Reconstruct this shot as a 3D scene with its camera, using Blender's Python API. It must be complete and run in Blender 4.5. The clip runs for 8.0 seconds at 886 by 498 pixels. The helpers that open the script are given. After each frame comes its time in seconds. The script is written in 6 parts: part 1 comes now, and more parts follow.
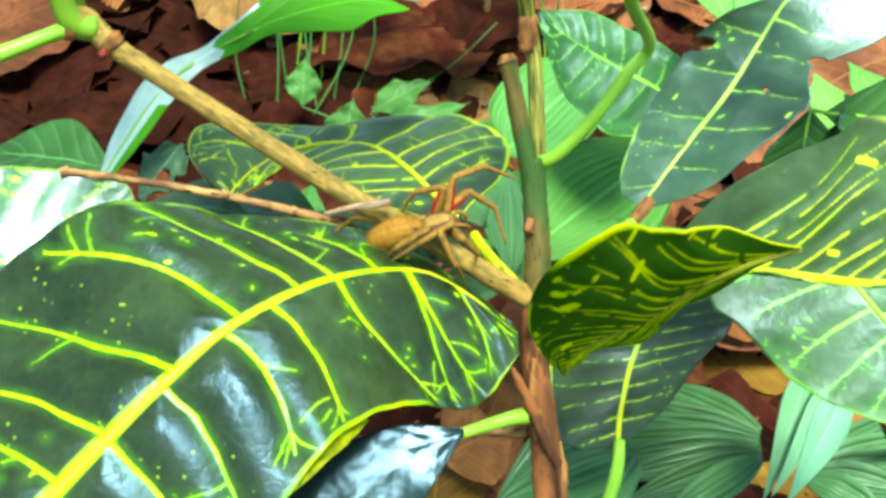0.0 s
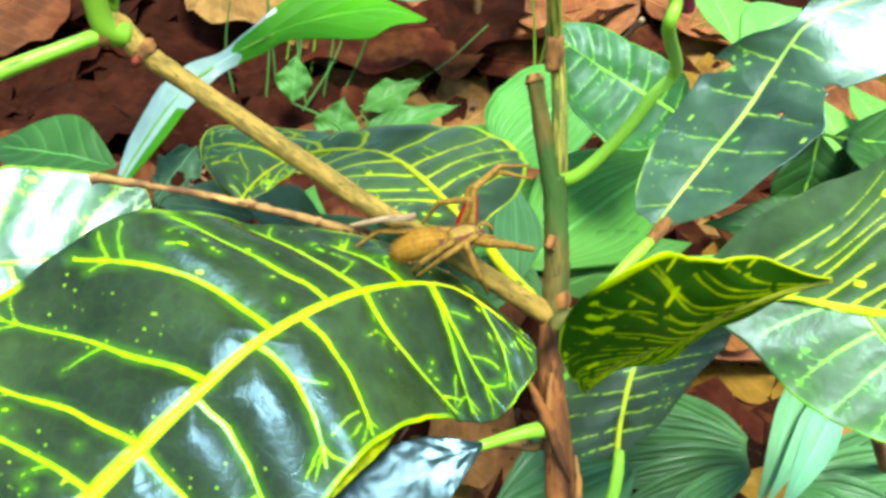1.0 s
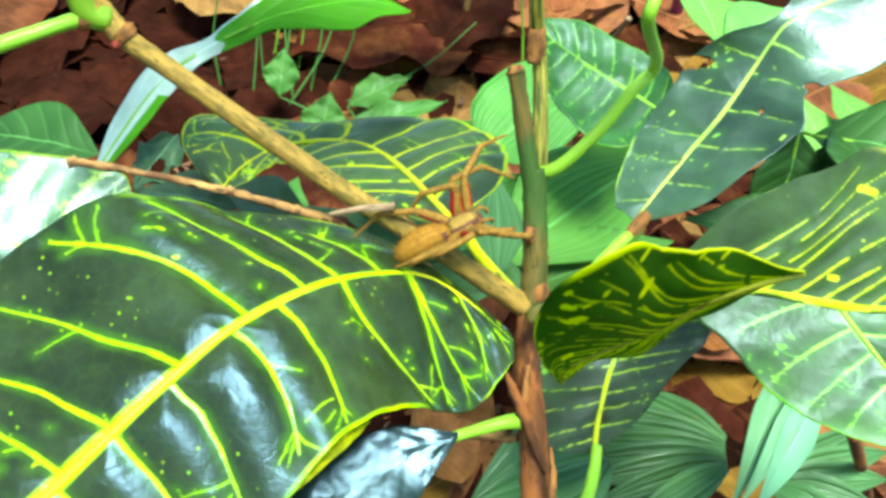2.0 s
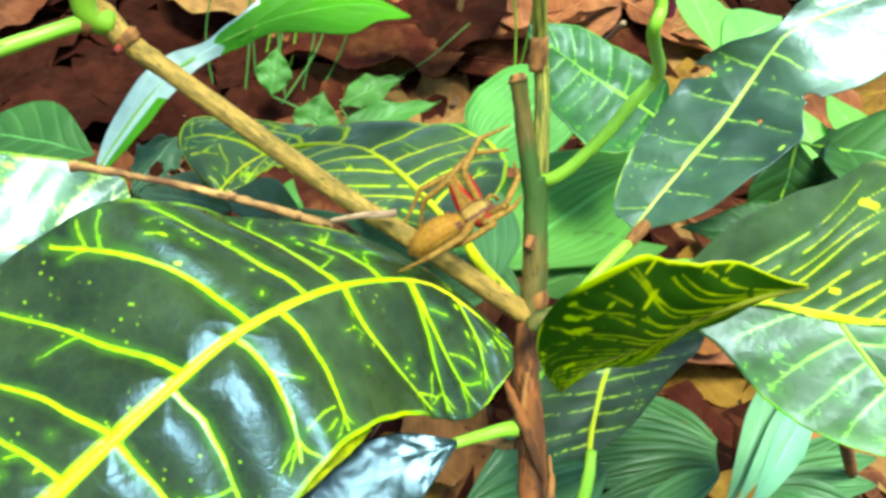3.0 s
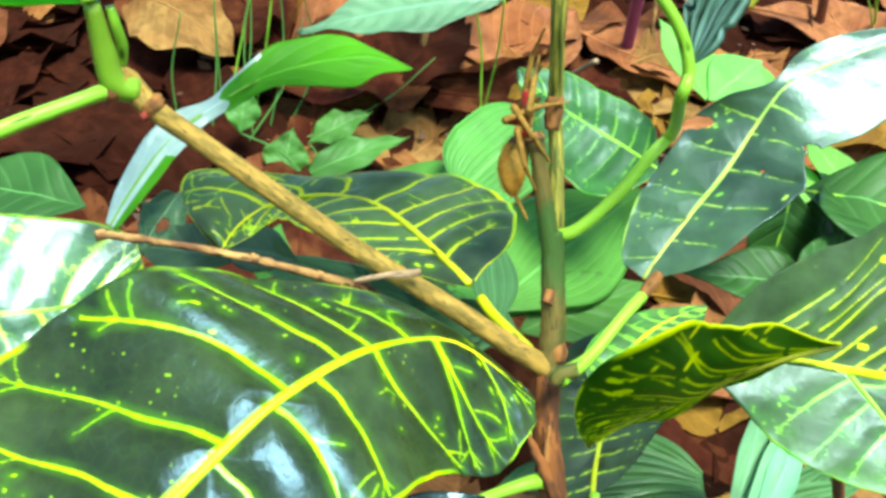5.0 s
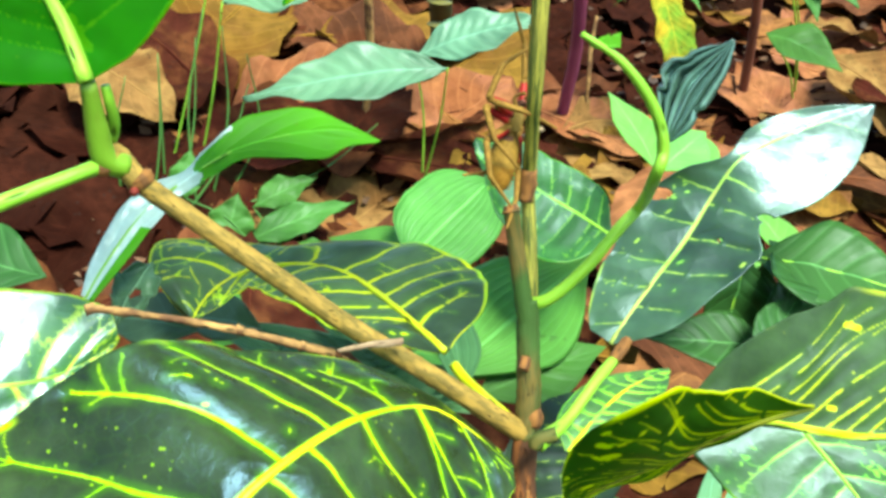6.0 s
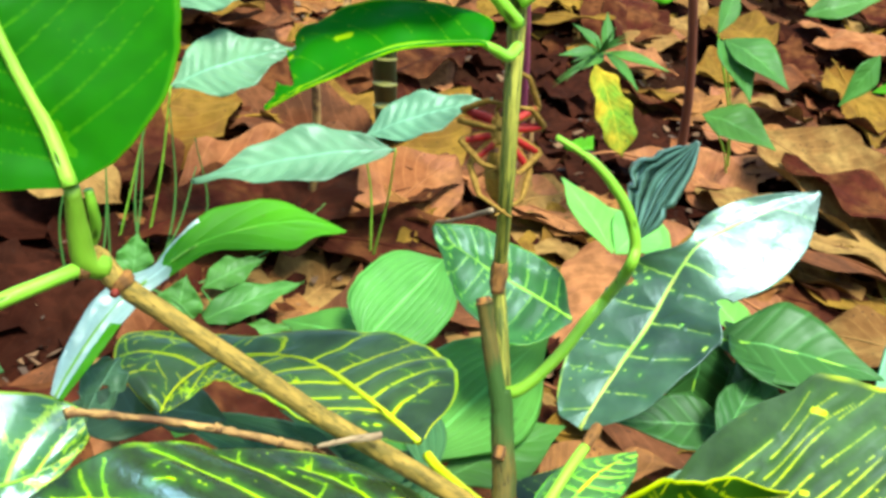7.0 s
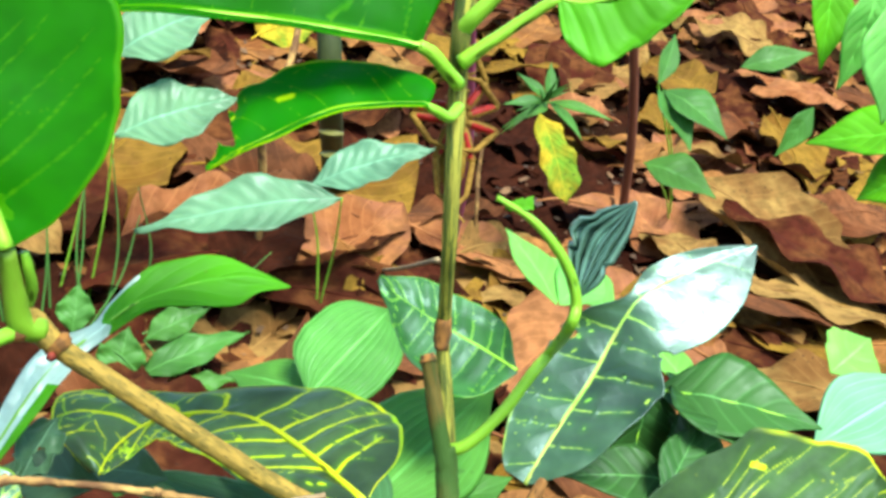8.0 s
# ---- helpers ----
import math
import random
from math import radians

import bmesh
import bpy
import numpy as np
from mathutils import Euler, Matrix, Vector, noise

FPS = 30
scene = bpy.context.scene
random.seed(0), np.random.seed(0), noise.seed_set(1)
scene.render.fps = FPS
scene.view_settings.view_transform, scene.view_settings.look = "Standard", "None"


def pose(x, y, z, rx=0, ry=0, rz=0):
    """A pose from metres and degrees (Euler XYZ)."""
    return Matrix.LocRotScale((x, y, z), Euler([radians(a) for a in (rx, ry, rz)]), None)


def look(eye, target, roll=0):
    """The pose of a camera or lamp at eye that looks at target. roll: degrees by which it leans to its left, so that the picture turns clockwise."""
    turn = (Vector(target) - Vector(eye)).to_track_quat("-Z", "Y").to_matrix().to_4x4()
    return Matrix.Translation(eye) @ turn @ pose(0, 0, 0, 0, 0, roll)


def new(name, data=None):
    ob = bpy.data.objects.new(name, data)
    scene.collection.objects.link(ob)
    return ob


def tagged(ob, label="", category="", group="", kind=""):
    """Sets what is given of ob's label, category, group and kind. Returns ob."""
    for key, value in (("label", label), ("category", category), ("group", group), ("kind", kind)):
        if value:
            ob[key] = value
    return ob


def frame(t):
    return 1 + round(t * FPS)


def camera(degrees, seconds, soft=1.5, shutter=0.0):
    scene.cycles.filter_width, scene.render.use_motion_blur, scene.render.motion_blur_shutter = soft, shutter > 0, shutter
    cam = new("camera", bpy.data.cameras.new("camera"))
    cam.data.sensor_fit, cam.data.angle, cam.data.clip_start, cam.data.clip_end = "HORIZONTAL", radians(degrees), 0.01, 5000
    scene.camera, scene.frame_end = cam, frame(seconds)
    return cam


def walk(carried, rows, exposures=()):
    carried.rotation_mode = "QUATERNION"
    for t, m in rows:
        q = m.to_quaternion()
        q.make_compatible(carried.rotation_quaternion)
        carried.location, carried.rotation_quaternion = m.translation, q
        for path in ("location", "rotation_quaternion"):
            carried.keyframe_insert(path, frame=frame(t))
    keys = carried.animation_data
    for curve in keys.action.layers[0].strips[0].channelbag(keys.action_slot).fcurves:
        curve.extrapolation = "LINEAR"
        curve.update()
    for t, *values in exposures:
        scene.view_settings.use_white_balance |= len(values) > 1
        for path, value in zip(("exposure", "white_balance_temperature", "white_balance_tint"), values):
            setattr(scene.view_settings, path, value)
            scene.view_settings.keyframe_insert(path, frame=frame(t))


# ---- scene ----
cam = camera(48.0, 8.0, soft=3.3)
PATH = [
    (0, (0, 0, 0.4), (0, 0.866, -0.1), 0.00),
    (0.5, (-0.0085, -0.0014, 0.4032), (0.002, 0.865, -0.0962), 1.39),
    (1, (-0.0165, 0.0003, 0.4066), (0.0165, 0.8628, -0.0982), 2.69),
    (1.5, (-0.0134, -0.0017, 0.4039), (0.0258, 0.8604, -0.1012), 3.48),
    (3, (-0.018, -0, 0.4068), (0.0407, 0.8606, -0.099), 4.99),
    (3.5, (-0.0264, -0.0008, 0.4075), (0.0361, 0.8574, -0.102), 5.29),
    (4, (-0.028, -0.0002, 0.4135), (0.0355, 0.8569, -0.0978), 4.82),
    (4.2, (-0.0307, 0.0031, 0.4147), (0.0384, 0.8596, -0.0968), 5.36),
    (5.3, (-0.0462, 0.004, 0.4169), (0.0898, 0.8778, -0.0499), 5.99),
    (5.5, (-0.0502, 0.0015, 0.4187), (0.1038, 0.8779, -0.0377), 6.69),
    (6, (-0.0588, -0.0005, 0.4209), (0.1245, 0.8873, -0.0013), 7.06),
    (6.5, (-0.0635, 0.0008, 0.4264), (0.1462, 0.9002, 0.0428), 7.43),
    (7, (-0.0721, -0.0009, 0.4284), (0.1716, 0.9035, 0.0782), 7.45),
    (7.5, (-0.0719, -0.0029, 0.4297), (0.1994, 0.9017, 0.101), 7.53),
    (8, (-0.0709, -0.0007, 0.4331), (0.2208, 0.9065, 0.1301), 7.96),
]
walk(cam, [(t, look(eye, target, roll)) for t, eye, target, roll in PATH], [(0.0, 1.90, 6800, -11), (8.0, 1.90, 6800, -11)])

# ---- sky and sun ----
SUN_UP, SUN_ROUND = 62, 165
world = bpy.data.worlds.new("sky")
scene.world = world
world.use_nodes = True
wn = world.node_tree.nodes
sky = wn.new("ShaderNodeTexSky")
sky.sky_type = 'NISHITA'
sky.sun_disc = False
sky.sun_elevation, sky.sun_rotation = radians(SUN_UP), radians(SUN_ROUND)
world.node_tree.links.new(sky.outputs[0], wn["Background"].inputs[0])
wn["Background"].inputs[1].default_value = 0.12
sun = new("sun", bpy.data.lights.new("sun", 'SUN'))
sun.data.energy, sun.data.angle, sun.data.color = 3.3, radians(20), (1.0, 0.965, 0.90)
su, sr = radians(SUN_UP), radians(SUN_ROUND)
sun_way = Vector((math.sin(sr) * math.cos(su), math.cos(sr) * math.cos(su), math.sin(su)))
sun.matrix_world = look(sun_way * 5, (0, 0, 0))


# ---- node helpers ----
class Nodes:
    """Short calls for one material's nodes."""

    def __init__(self, name):
        self.mat = bpy.data.materials.new(name)
        self.mat.use_nodes = True
        self.tree = self.mat.node_tree
        self.bsdf = self.tree.nodes["Principled BSDF"]
        self.out = self.tree.nodes["Material Output"]
        self.where = None

    def put(self, socket, value):
        if isinstance(value, bpy.types.NodeSocket):
            self.tree.links.new(value, socket)
        elif isinstance(value, tuple) and len(value) == 3 and socket.type == 'RGBA':
            socket.default_value = (*value, 1)
        else:
            socket.default_value = value

    def math(self, op, a, b=0.0, c=0.0, clamp=False):
        n = self.tree.nodes.new("ShaderNodeMath")
        n.operation, n.use_clamp = op, clamp
        for s, v in zip(n.inputs, (a, b, c)):
            self.put(s, v)
        return n.outputs[0]

    def ramp(self, x, lo, hi, to0=0.0, to1=1.0):
        n = self.tree.nodes.new("ShaderNodeMapRange")
        n.interpolation_type = 'SMOOTHSTEP'
        for s, v in zip(n.inputs, (x, lo, hi, to0, to1)):
            self.put(s, v)
        return n.outputs[0]

    def mix(self, f, a, b):
        n = self.tree.nodes.new("ShaderNodeMix")
        n.data_type = 'RGBA'
        self.put(n.inputs[0], f)
        self.put(n.inputs[6], a)
        self.put(n.inputs[7], b)
        return n.outputs[2]

    def noise(self, scale, detail=3.0, where=None, rough=0.55):
        n = self.tree.nodes.new("ShaderNodeTexNoise")
        n.inputs["Scale"].default_value, n.inputs["Detail"].default_value = scale, detail
        n.inputs["Roughness"].default_value = rough
        self.put(n.inputs["Vector"], where or self.place())
        return n.outputs[0]

    def cells(self, scale, where=None, feature='F1'):
        n = self.tree.nodes.new("ShaderNodeTexVoronoi")
        n.feature = feature
        n.inputs["Scale"].default_value = scale
        self.put(n.inputs["Vector"], where or self.place())
        return n

    def place(self):
        if self.where is None:
            self.coord = self.tree.nodes.new("ShaderNodeTexCoord")
            self.info = self.tree.nodes.new("ShaderNodeObjectInfo")
            add = self.tree.nodes.new("ShaderNodeVectorMath")
            add.operation = 'MULTIPLY_ADD'
            self.put(add.inputs[0], self.info.outputs["Random"])
            add.inputs[1].default_value = (7.0, 3.0, 5.0)
            self.put(add.inputs[2], self.coord.outputs["Object"])
            self.where = add.outputs[0]
        return self.where

    def random(self):
        self.place()
        return self.info.outputs["Random"]

    def uv(self):
        u = self.tree.nodes.new("ShaderNodeUVMap")
        u.uv_map = "leaf"
        sep = self.tree.nodes.new("ShaderNodeSeparateXYZ")
        self.put(sep.inputs[0], u.outputs[0])
        return sep.outputs[0], sep.outputs[1], u.outputs[0]

    def bump(self, height, strength, distance):
        n = self.tree.nodes.new("ShaderNodeBump")
        n.inputs["Strength"].default_value, n.inputs["Distance"].default_value = strength, distance
        self.put(n.inputs["Height"], height)
        return n.outputs[0]

    def finish(self, color, rough=0.5, normal=None, sheer=0.0, specular=0.5, sheer_color=None, coat=0.0, gloss=None):
        b = self.bsdf
        self.put(b.inputs["Base Color"], color)
        self.put(b.inputs["Roughness"], rough)
        b.inputs["Specular IOR Level"].default_value = specular
        b.inputs["Coat Weight"].default_value = coat
        # bluish tint puts the sky's colour into a leaf's reflections
        if gloss:
            b.inputs["Specular Tint"].default_value = (*gloss, 1)
        b.inputs["Coat Roughness"].default_value = 0.22
        if normal is not None:
            self.put(b.inputs["Normal"], normal)
        if sheer:
            t = self.tree.nodes.new("ShaderNodeBsdfTranslucent")
            self.put(t.inputs[0], sheer_color or color)
            m = self.tree.nodes.new("ShaderNodeMixShader")
            m.inputs[0].default_value = sheer
            self.put(m.inputs[1], b.outputs[0])
            self.put(m.inputs[2], t.outputs[0])
            self.put(self.out.inputs[0], m.outputs[0])
        return self.mat


# ---- materials ----
def variegated(name, dark, light, rough=0.3, sheer=0.2, edge=0.6, rib=0.03, glow=None, coat=0.2, halo=0.5, mottle=1.0, grain=0.4, specular=0.4, gloss=(0.62, 0.82, 1.0)):
    """A leaf blade with light veins and flecks laid along its strokes, green beside them, and a light margin."""
    n = Nodes(name)
    u, v, uv = n.uv()
    a = n.math('ABSOLUTE', v)
    at = n.tree.nodes.new("ShaderNodeAttribute")
    at.attribute_name = "vein"
    tn = n.tree.nodes.new("ShaderNodeAttribute")
    tn.attribute_name = "tone"
    d = n.math('ADD', at.outputs["Fac"], n.math('MULTIPLY', n.math('SUBTRACT', n.noise(420, 3), 0.5), 0.0006))
    vein = n.ramp(d, -0.00025, 0.00036, 1.0, 0.0)
    near = n.math('MULTIPLY', n.ramp(d, 0.0, 0.003, 1.0, 0.0), n.ramp(n.noise(85, 3), 0.3, 0.65, 0.15 * halo, halo))
    wob = n.math('SUBTRACT', n.noise(45, 2), 0.5)
    margin = n.math('MULTIPLY', n.ramp(n.math('ADD', a, n.math('MULTIPLY', wob, 0.06)), 0.955, 0.985), n.ramp(n.noise(26, 2), 0.62 - edge * 0.4, 0.7 - edge * 0.4))
    core = n.ramp(n.math('DIVIDE', a, n.ramp(u, 0.0, 1.0, rib * 1.6, rib * 0.5)), 0.7, 1.2, 1.0, 0.0)
    speck = n.math('MULTIPLY', n.ramp(n.cells(330).outputs["Distance"], 0.1, 0.22, 1.0, 0.0), n.ramp(n.noise(45, 3), 0.57, 0.63, 0.0, 0.55))
    m = n.math('MAXIMUM', n.math('MAXIMUM', vein, speck), n.math('MAXIMUM', margin, core))
    low, high = tuple(c * (1 - 0.45 * mottle) for c in dark), tuple(c * (1 + 1.0 * mottle) for c in dark)
    shade = n.mix(n.ramp(n.noise(26, 5), 0.3, 0.72), low, high)
    shade = n.mix(n.ramp(n.noise(150, 4), 0.35, 0.7, 0.0, 0.35), shade, tuple(c * 0.5 for c in dark))
    mesh = n.ramp(n.cells(240, feature='DISTANCE_TO_EDGE').outputs["Distance"], 0.02, 0.09, 1.0, 0.0)
    green = tuple(q * 0.5 + l * c for q, l, c in zip(dark, light, (0.10, 0.25, 0.1)))
    shade = n.mix(n.math('MULTIPLY', mesh, 0.06), shade, green)
    shade = n.mix(near, shade, green)
    lightv = n.mix(n.math('ADD', n.math('MULTIPLY', tn.outputs["Fac"], 0.75), n.ramp(n.noise(90, 3), 0.4, 0.7, 0.0, 0.3), clamp=True), light, tuple(c * k for c, k in zip(light, (0.36, 0.78, 0.6))))
    col = n.mix(m, shade, lightv)
    scar = n.math('MULTIPLY', n.ramp(n.cells(70).outputs["Distance"], 0.02, 0.06, 1.0, 0.0), n.ramp(n.noise(19, 2), 0.6, 0.64))
    col = n.mix(scar, col, (0.12, 0.06, 0.02))
    relief = n.math('ADD', n.math('MULTIPLY', n.noise(330, 3), 0.3 * grain), n.math('MULTIPLY', n.noise(75, 3), 1.1 * grain))
    relief = n.math('SUBTRACT', relief, n.math('MULTIPLY', mesh, 0.03 * grain))
    nor = n.bump(relief, 0.6, 0.0016)
    r = n.ramp(n.noise(70, 4), 0.3, 0.75, rough - 0.07, rough + 0.13)
    return n.finish(col, r, nor, sheer, specular, n.mix(m, glow or (0.05, 0.28, 0.015), (0.75, 0.85, 0.06)), coat=coat, gloss=gloss)


def plain_leaf(name, color, veins=9, sweep=2.0, rough=0.38, sheer=0.3, pleat=0.0, glow=None, rib=0.03, pale=1.7, spots=0.0, crinkle=0.0, specular=0.25, specks=0.6, gloss=(0.80, 0.92, 1.0)):
    """A green leaf with faint veins, or with close pleats along it."""
    n = Nodes(name)
    u, v, uv = n.uv()
    a = n.math('ABSOLUTE', v)
    if pleat:
        p = n.math('MULTIPLY', v, pleat)
    else:
        p = n.math('SUBTRACT', n.math('MULTIPLY', u, veins), n.math('MULTIPLY', a, sweep))
    p = n.math('ADD', p, n.math('MULTIPLY', n.noise(20, 2), 0.3))
    f = n.math('ABSOLUTE', n.math('SUBTRACT', n.math('FRACT', p), 0.5))
    line = n.ramp(f, 0.02, 0.12, 1.0, 0.0)
    core = n.ramp(n.math('DIVIDE', a, rib), 0.7, 1.2, 1.0, 0.0)
    big = n.noise(18, 4)
    base = n.mix(n.ramp(big, 0.3, 0.7), tuple(c * 0.72 for c in color), tuple(c * 1.25 for c in color))
    tint = n.mix(n.random(), (1.0, 1.0, 1.0), (1.15, 1.0, 0.8))
    mul = n.tree.nodes.new("ShaderNodeMix")
    mul.data_type, mul.blend_type = 'RGBA', 'MULTIPLY'
    mul.inputs[0].default_value = 1.0
    n.put(mul.inputs[6], base)
    n.put(mul.inputs[7], tint)
    base = mul.outputs[2]
    m = n.math('MAXIMUM', n.math('MULTIPLY', line, 0.45 if pleat else 0.2), core)
    col = n.mix(m, base, tuple(min(0.8, c * pale + 0.02) for c in color))
    if spots:
        sp = n.math('MULTIPLY', n.ramp(n.cells(210).outputs["Distance"], 0.1, 0.22, 1.0, 0.0), n.ramp(n.noise(40, 2), 0.7 - spots * 0.2, 0.75 - spots * 0.2))
        col = n.mix(sp, col, (0.55, 0.62, 0.05))
    hole = n.math('MULTIPLY', n.ramp(n.cells(90).outputs["Distance"], 0.03, 0.09, 1.0, 0.0), n.ramp(n.noise(12, 2), specks, specks + 0.04))
    col = n.mix(hole, col, (0.12, 0.07, 0.02))
    height = n.math('ADD', n.ramp(f, 0.0, 0.35, -0.6, 0.4), n.math('MULTIPLY', n.noise(200, 3), 0.4))
    if crinkle:
        height = n.math('ADD', n.math('MULTIPLY', height, 0.1), n.math('MULTIPLY', n.noise(60, 3), 2.2 * crinkle))
    nor = n.bump(height, 0.5 if pleat or crinkle else 0.25, 0.0012)
    return n.finish(col, n.ramp(n.noise(50, 3), 0.3, 0.7, rough - 0.07, rough + 0.12), nor, sheer, specular, glow or tuple(min(0.9, c * 2.6) for c in color), gloss=gloss)


def bark(name, color, other, scale=220, rough=0.75, moss=None, stretch=0.22, crisp=0.15):
    """Skin of a stem: streaks and pores drawn out along it."""
    n = Nodes(name)
    at = n.tree.nodes.new("ShaderNodeAttribute")
    at.attribute_name = "along"
    st = n.tree.nodes.new("ShaderNodeMapping")
    n.put(st.inputs[0], at.outputs["Vector"])
    st.inputs["Scale"].default_value = (stretch, 1.0, 1.0)
    g = n.noise(scale, 5, st.outputs[0], 0.65)
    col = n.mix(n.ramp(g, 0.5 - crisp, 0.5 + crisp), color, other)
    col = n.mix(n.ramp(n.noise(scale * 0.12, 3), 0.4, 0.7, 0.0, 0.5), col, tuple(c * 0.55 for c in color))
    pores = n.math('MULTIPLY', n.ramp(n.cells(scale * 2.6, st.outputs[0]).outputs["Distance"], 0.14, 0.3, 1.0, 0.0), n.ramp(n.noise(scale * 0.5, 2), 0.46, 0.56))
    col = n.mix(pores, col, tuple(c * 0.25 for c in color))
    if moss:
        col = n.mix(n.ramp(n.noise(28, 3), 0.42, 0.62), col, moss)
    nor = n.bump(n.math('SUBTRACT', g, n.math('MULTIPLY', pores, 0.6)), 0.7, 0.0012)
    return n.finish(col, rough, nor, specular=0.3)


def litter_leaf(name, a, b, c, rough=0.7):
    """Dry fallen leaf: two tones by object, blotches, veins and dark specks."""
    n = Nodes(name)
    u, v, uv = n.uv()
    base = n.mix(n.random(), a, b)
    base = n.mix(n.ramp(n.noise(22, 5), 0.42, 0.62), base, c)
    base = n.mix(n.ramp(n.noise(70, 5), 0.38, 0.66, 0.0, 0.6), base, tuple(x * 0.35 for x in a))
    base = n.mix(n.ramp(n.noise(9, 3), 0.5, 0.66, 0.0, 0.65), base, tuple(x * k for x, k in zip(a, (0.42, 0.30, 0.28))))
    p = n.math('SUBTRACT', n.math('MULTIPLY', u, 11.0), n.math('MULTIPLY', n.math('ABSOLUTE', v), 2.6))
    p = n.math('ADD', p, n.math('MULTIPLY', n.noise(14, 2), 0.35))
    f = n.math('ABSOLUTE', n.math('SUBTRACT', n.math('FRACT', p), 0.5))
    base = n.mix(n.ramp(f, 0.015, 0.07, 0.2, 0.0), base, tuple(min(0.8, x * 1.5) for x in a))
    core = n.ramp(n.math('ABSOLUTE', v), 0.012, 0.03, 0.4, 0.0)
    base = n.mix(core, base, tuple(min(0.8, x * 1.5) for x in a))
    speck = n.math('MULTIPLY', n.ramp(n.cells(130).outputs["Distance"], 0.08, 0.2, 1.0, 0.0), n.ramp(n.noise(25, 3), 0.46, 0.54))
    base = n.mix(speck, base, (0.02, 0.012, 0.01))
    nor = n.bump(n.math('ADD', n.noise(120, 5), n.math('MULTIPLY', f, -0.8)), 0.7, 0.002)
    return n.finish(base, 0.9, nor, 0.08, 0.03)


YEL = (0.37, 0.49, 0.003)
M_BIG = variegated("croton_blade", (0.015, 0.025, 0.008), YEL, 0.29, 0.06, edge=0.3, coat=0.0, specular=0.25, halo=0.6, grain=0.5, gloss=(0.36, 0.62, 1.0))
# copy of the croton blade with shade put into its duller colours
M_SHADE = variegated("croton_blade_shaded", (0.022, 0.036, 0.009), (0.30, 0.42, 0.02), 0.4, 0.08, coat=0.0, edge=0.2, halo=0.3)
M_STREAK = variegated("croton_blade_streaked", (0.026, 0.075, 0.005), (0.55, 0.55, 0.006), 0.45, 0.62, edge=0.7, coat=0.0, specular=0.3, halo=0.25, rib=0.012, glow=(0.10, 0.27, 0.004))
M_STREAKPALE = variegated("croton_blade_pale_streaked", (0.026, 0.050, 0.017), (0.40, 0.45, 0.01), 0.5, 0.12, edge=0.3, coat=0.0, specular=0.14, halo=0.35, rib=0.01)
M_BLOTCH = variegated("croton_blade_flecked", (0.038, 0.066, 0.022), (0.48, 0.53, 0.004), 0.36, 0.18, edge=0.95, coat=0.0, halo=0.5, specular=0.5)
M_DARK = variegated("croton_blade_dark", (0.028, 0.058, 0.030), (0.30, 0.46, 0.06), 0.36, 0.12, edge=0.05, coat=0.0, halo=0.3, grain=0.45, specular=0.7, gloss=(0.62, 0.82, 1.0))
M_RIGHT = variegated("croton_blade_sparse", (0.050, 0.105, 0.034), (0.26, 0.52, 0.05), 0.36, 0.2, edge=0.25, coat=0.0, specular=0.32)
M_DULL = variegated("croton_blade_dull", (0.026, 0.085, 0.020), (0.11, 0.25, 0.03), 0.45, 0.25, edge=0.4, coat=0.0, specular=0.4)
M_YOUNG = variegated("croton_blade_young", (0.016, 0.118, 0.002), (0.040, 0.18, 0.003), 0.5, 0.4, 0.5, glow=(0.055, 0.42, 0.004), coat=0.0, halo=0.12, mottle=0.3, grain=0.15, specular=0.06)
M_YOUNGSPOT = variegated("croton_blade_young_spotted", (0.014, 0.13, 0.003), (0.34, 0.48, 0.008), 0.5, 0.5, 0.8, glow=(0.07, 0.5, 0.006), coat=0.0, halo=0.1, mottle=0.4, grain=0.15, specular=0.08)
M_SILVER = variegated("croton_blade_shiny", (0.03, 0.085, 0.03), (0.4, 0.5, 0.04), 0.30, 0.15, edge=0.7, coat=0.15, halo=0.9, specular=0.75)
M_SHEEN = plain_leaf("dark_mirror_blade", (0.008, 0.020, 0.018), 6, 1.2, 0.2, 0.1, rib=0.012, pale=1.6, crinkle=0.6, specular=0.32, gloss=(0.42, 0.68, 1.0))
# bluish base and pale pleat lines paint the sheen of the folds
M_REMNANT = plain_leaf("sheen_toned_pleated_blade", (0.042, 0.092, 0.078), 6, 1.2, 0.22, 0.1, pleat=5.0, specular=0.85, pale=3.6)
M_LIME = plain_leaf("lime_blade", (0.066, 0.255, 0.004), 8, 2.0, 0.55, 0.22, glow=(0.11, 0.45, 0.008), specks=0.42, specular=0.2, pale=1.5)
M_SMOOTH = plain_leaf("smooth_dark_blade", (0.024, 0.078, 0.016), 7, 1.4, 0.5, 0.2, rib=0.02, pale=3.2)
# pale base colour paints the sky's reflection on part of the lime leaf
M_SKYSHEEN = plain_leaf("sky_sheen_blade", (0.32, 0.44, 0.40), 6, 1.5, 0.27, 0.15, crinkle=1.6, specular=0.6)
M_CURL = plain_leaf("curled_blade", (0.055, 0.115, 0.055), 6, 1.5, 0.36, 0.15, crinkle=1.2, specular=0.35)
M_TEAL = plain_leaf("herb_blade", (0.085, 0.190, 0.128), 12, 2.2, 0.45, 0.25, crinkle=0.8, specular=0.4)
M_HERB = plain_leaf("seedling_blade", (0.050, 0.145, 0.026), 8, 2.0, 0.5, 0.3, specks=0.55)
M_PLEAT = plain_leaf("pleated_blade", (0.070, 0.215, 0.040), pleat=7.0, rough=0.5, sheer=0.3)
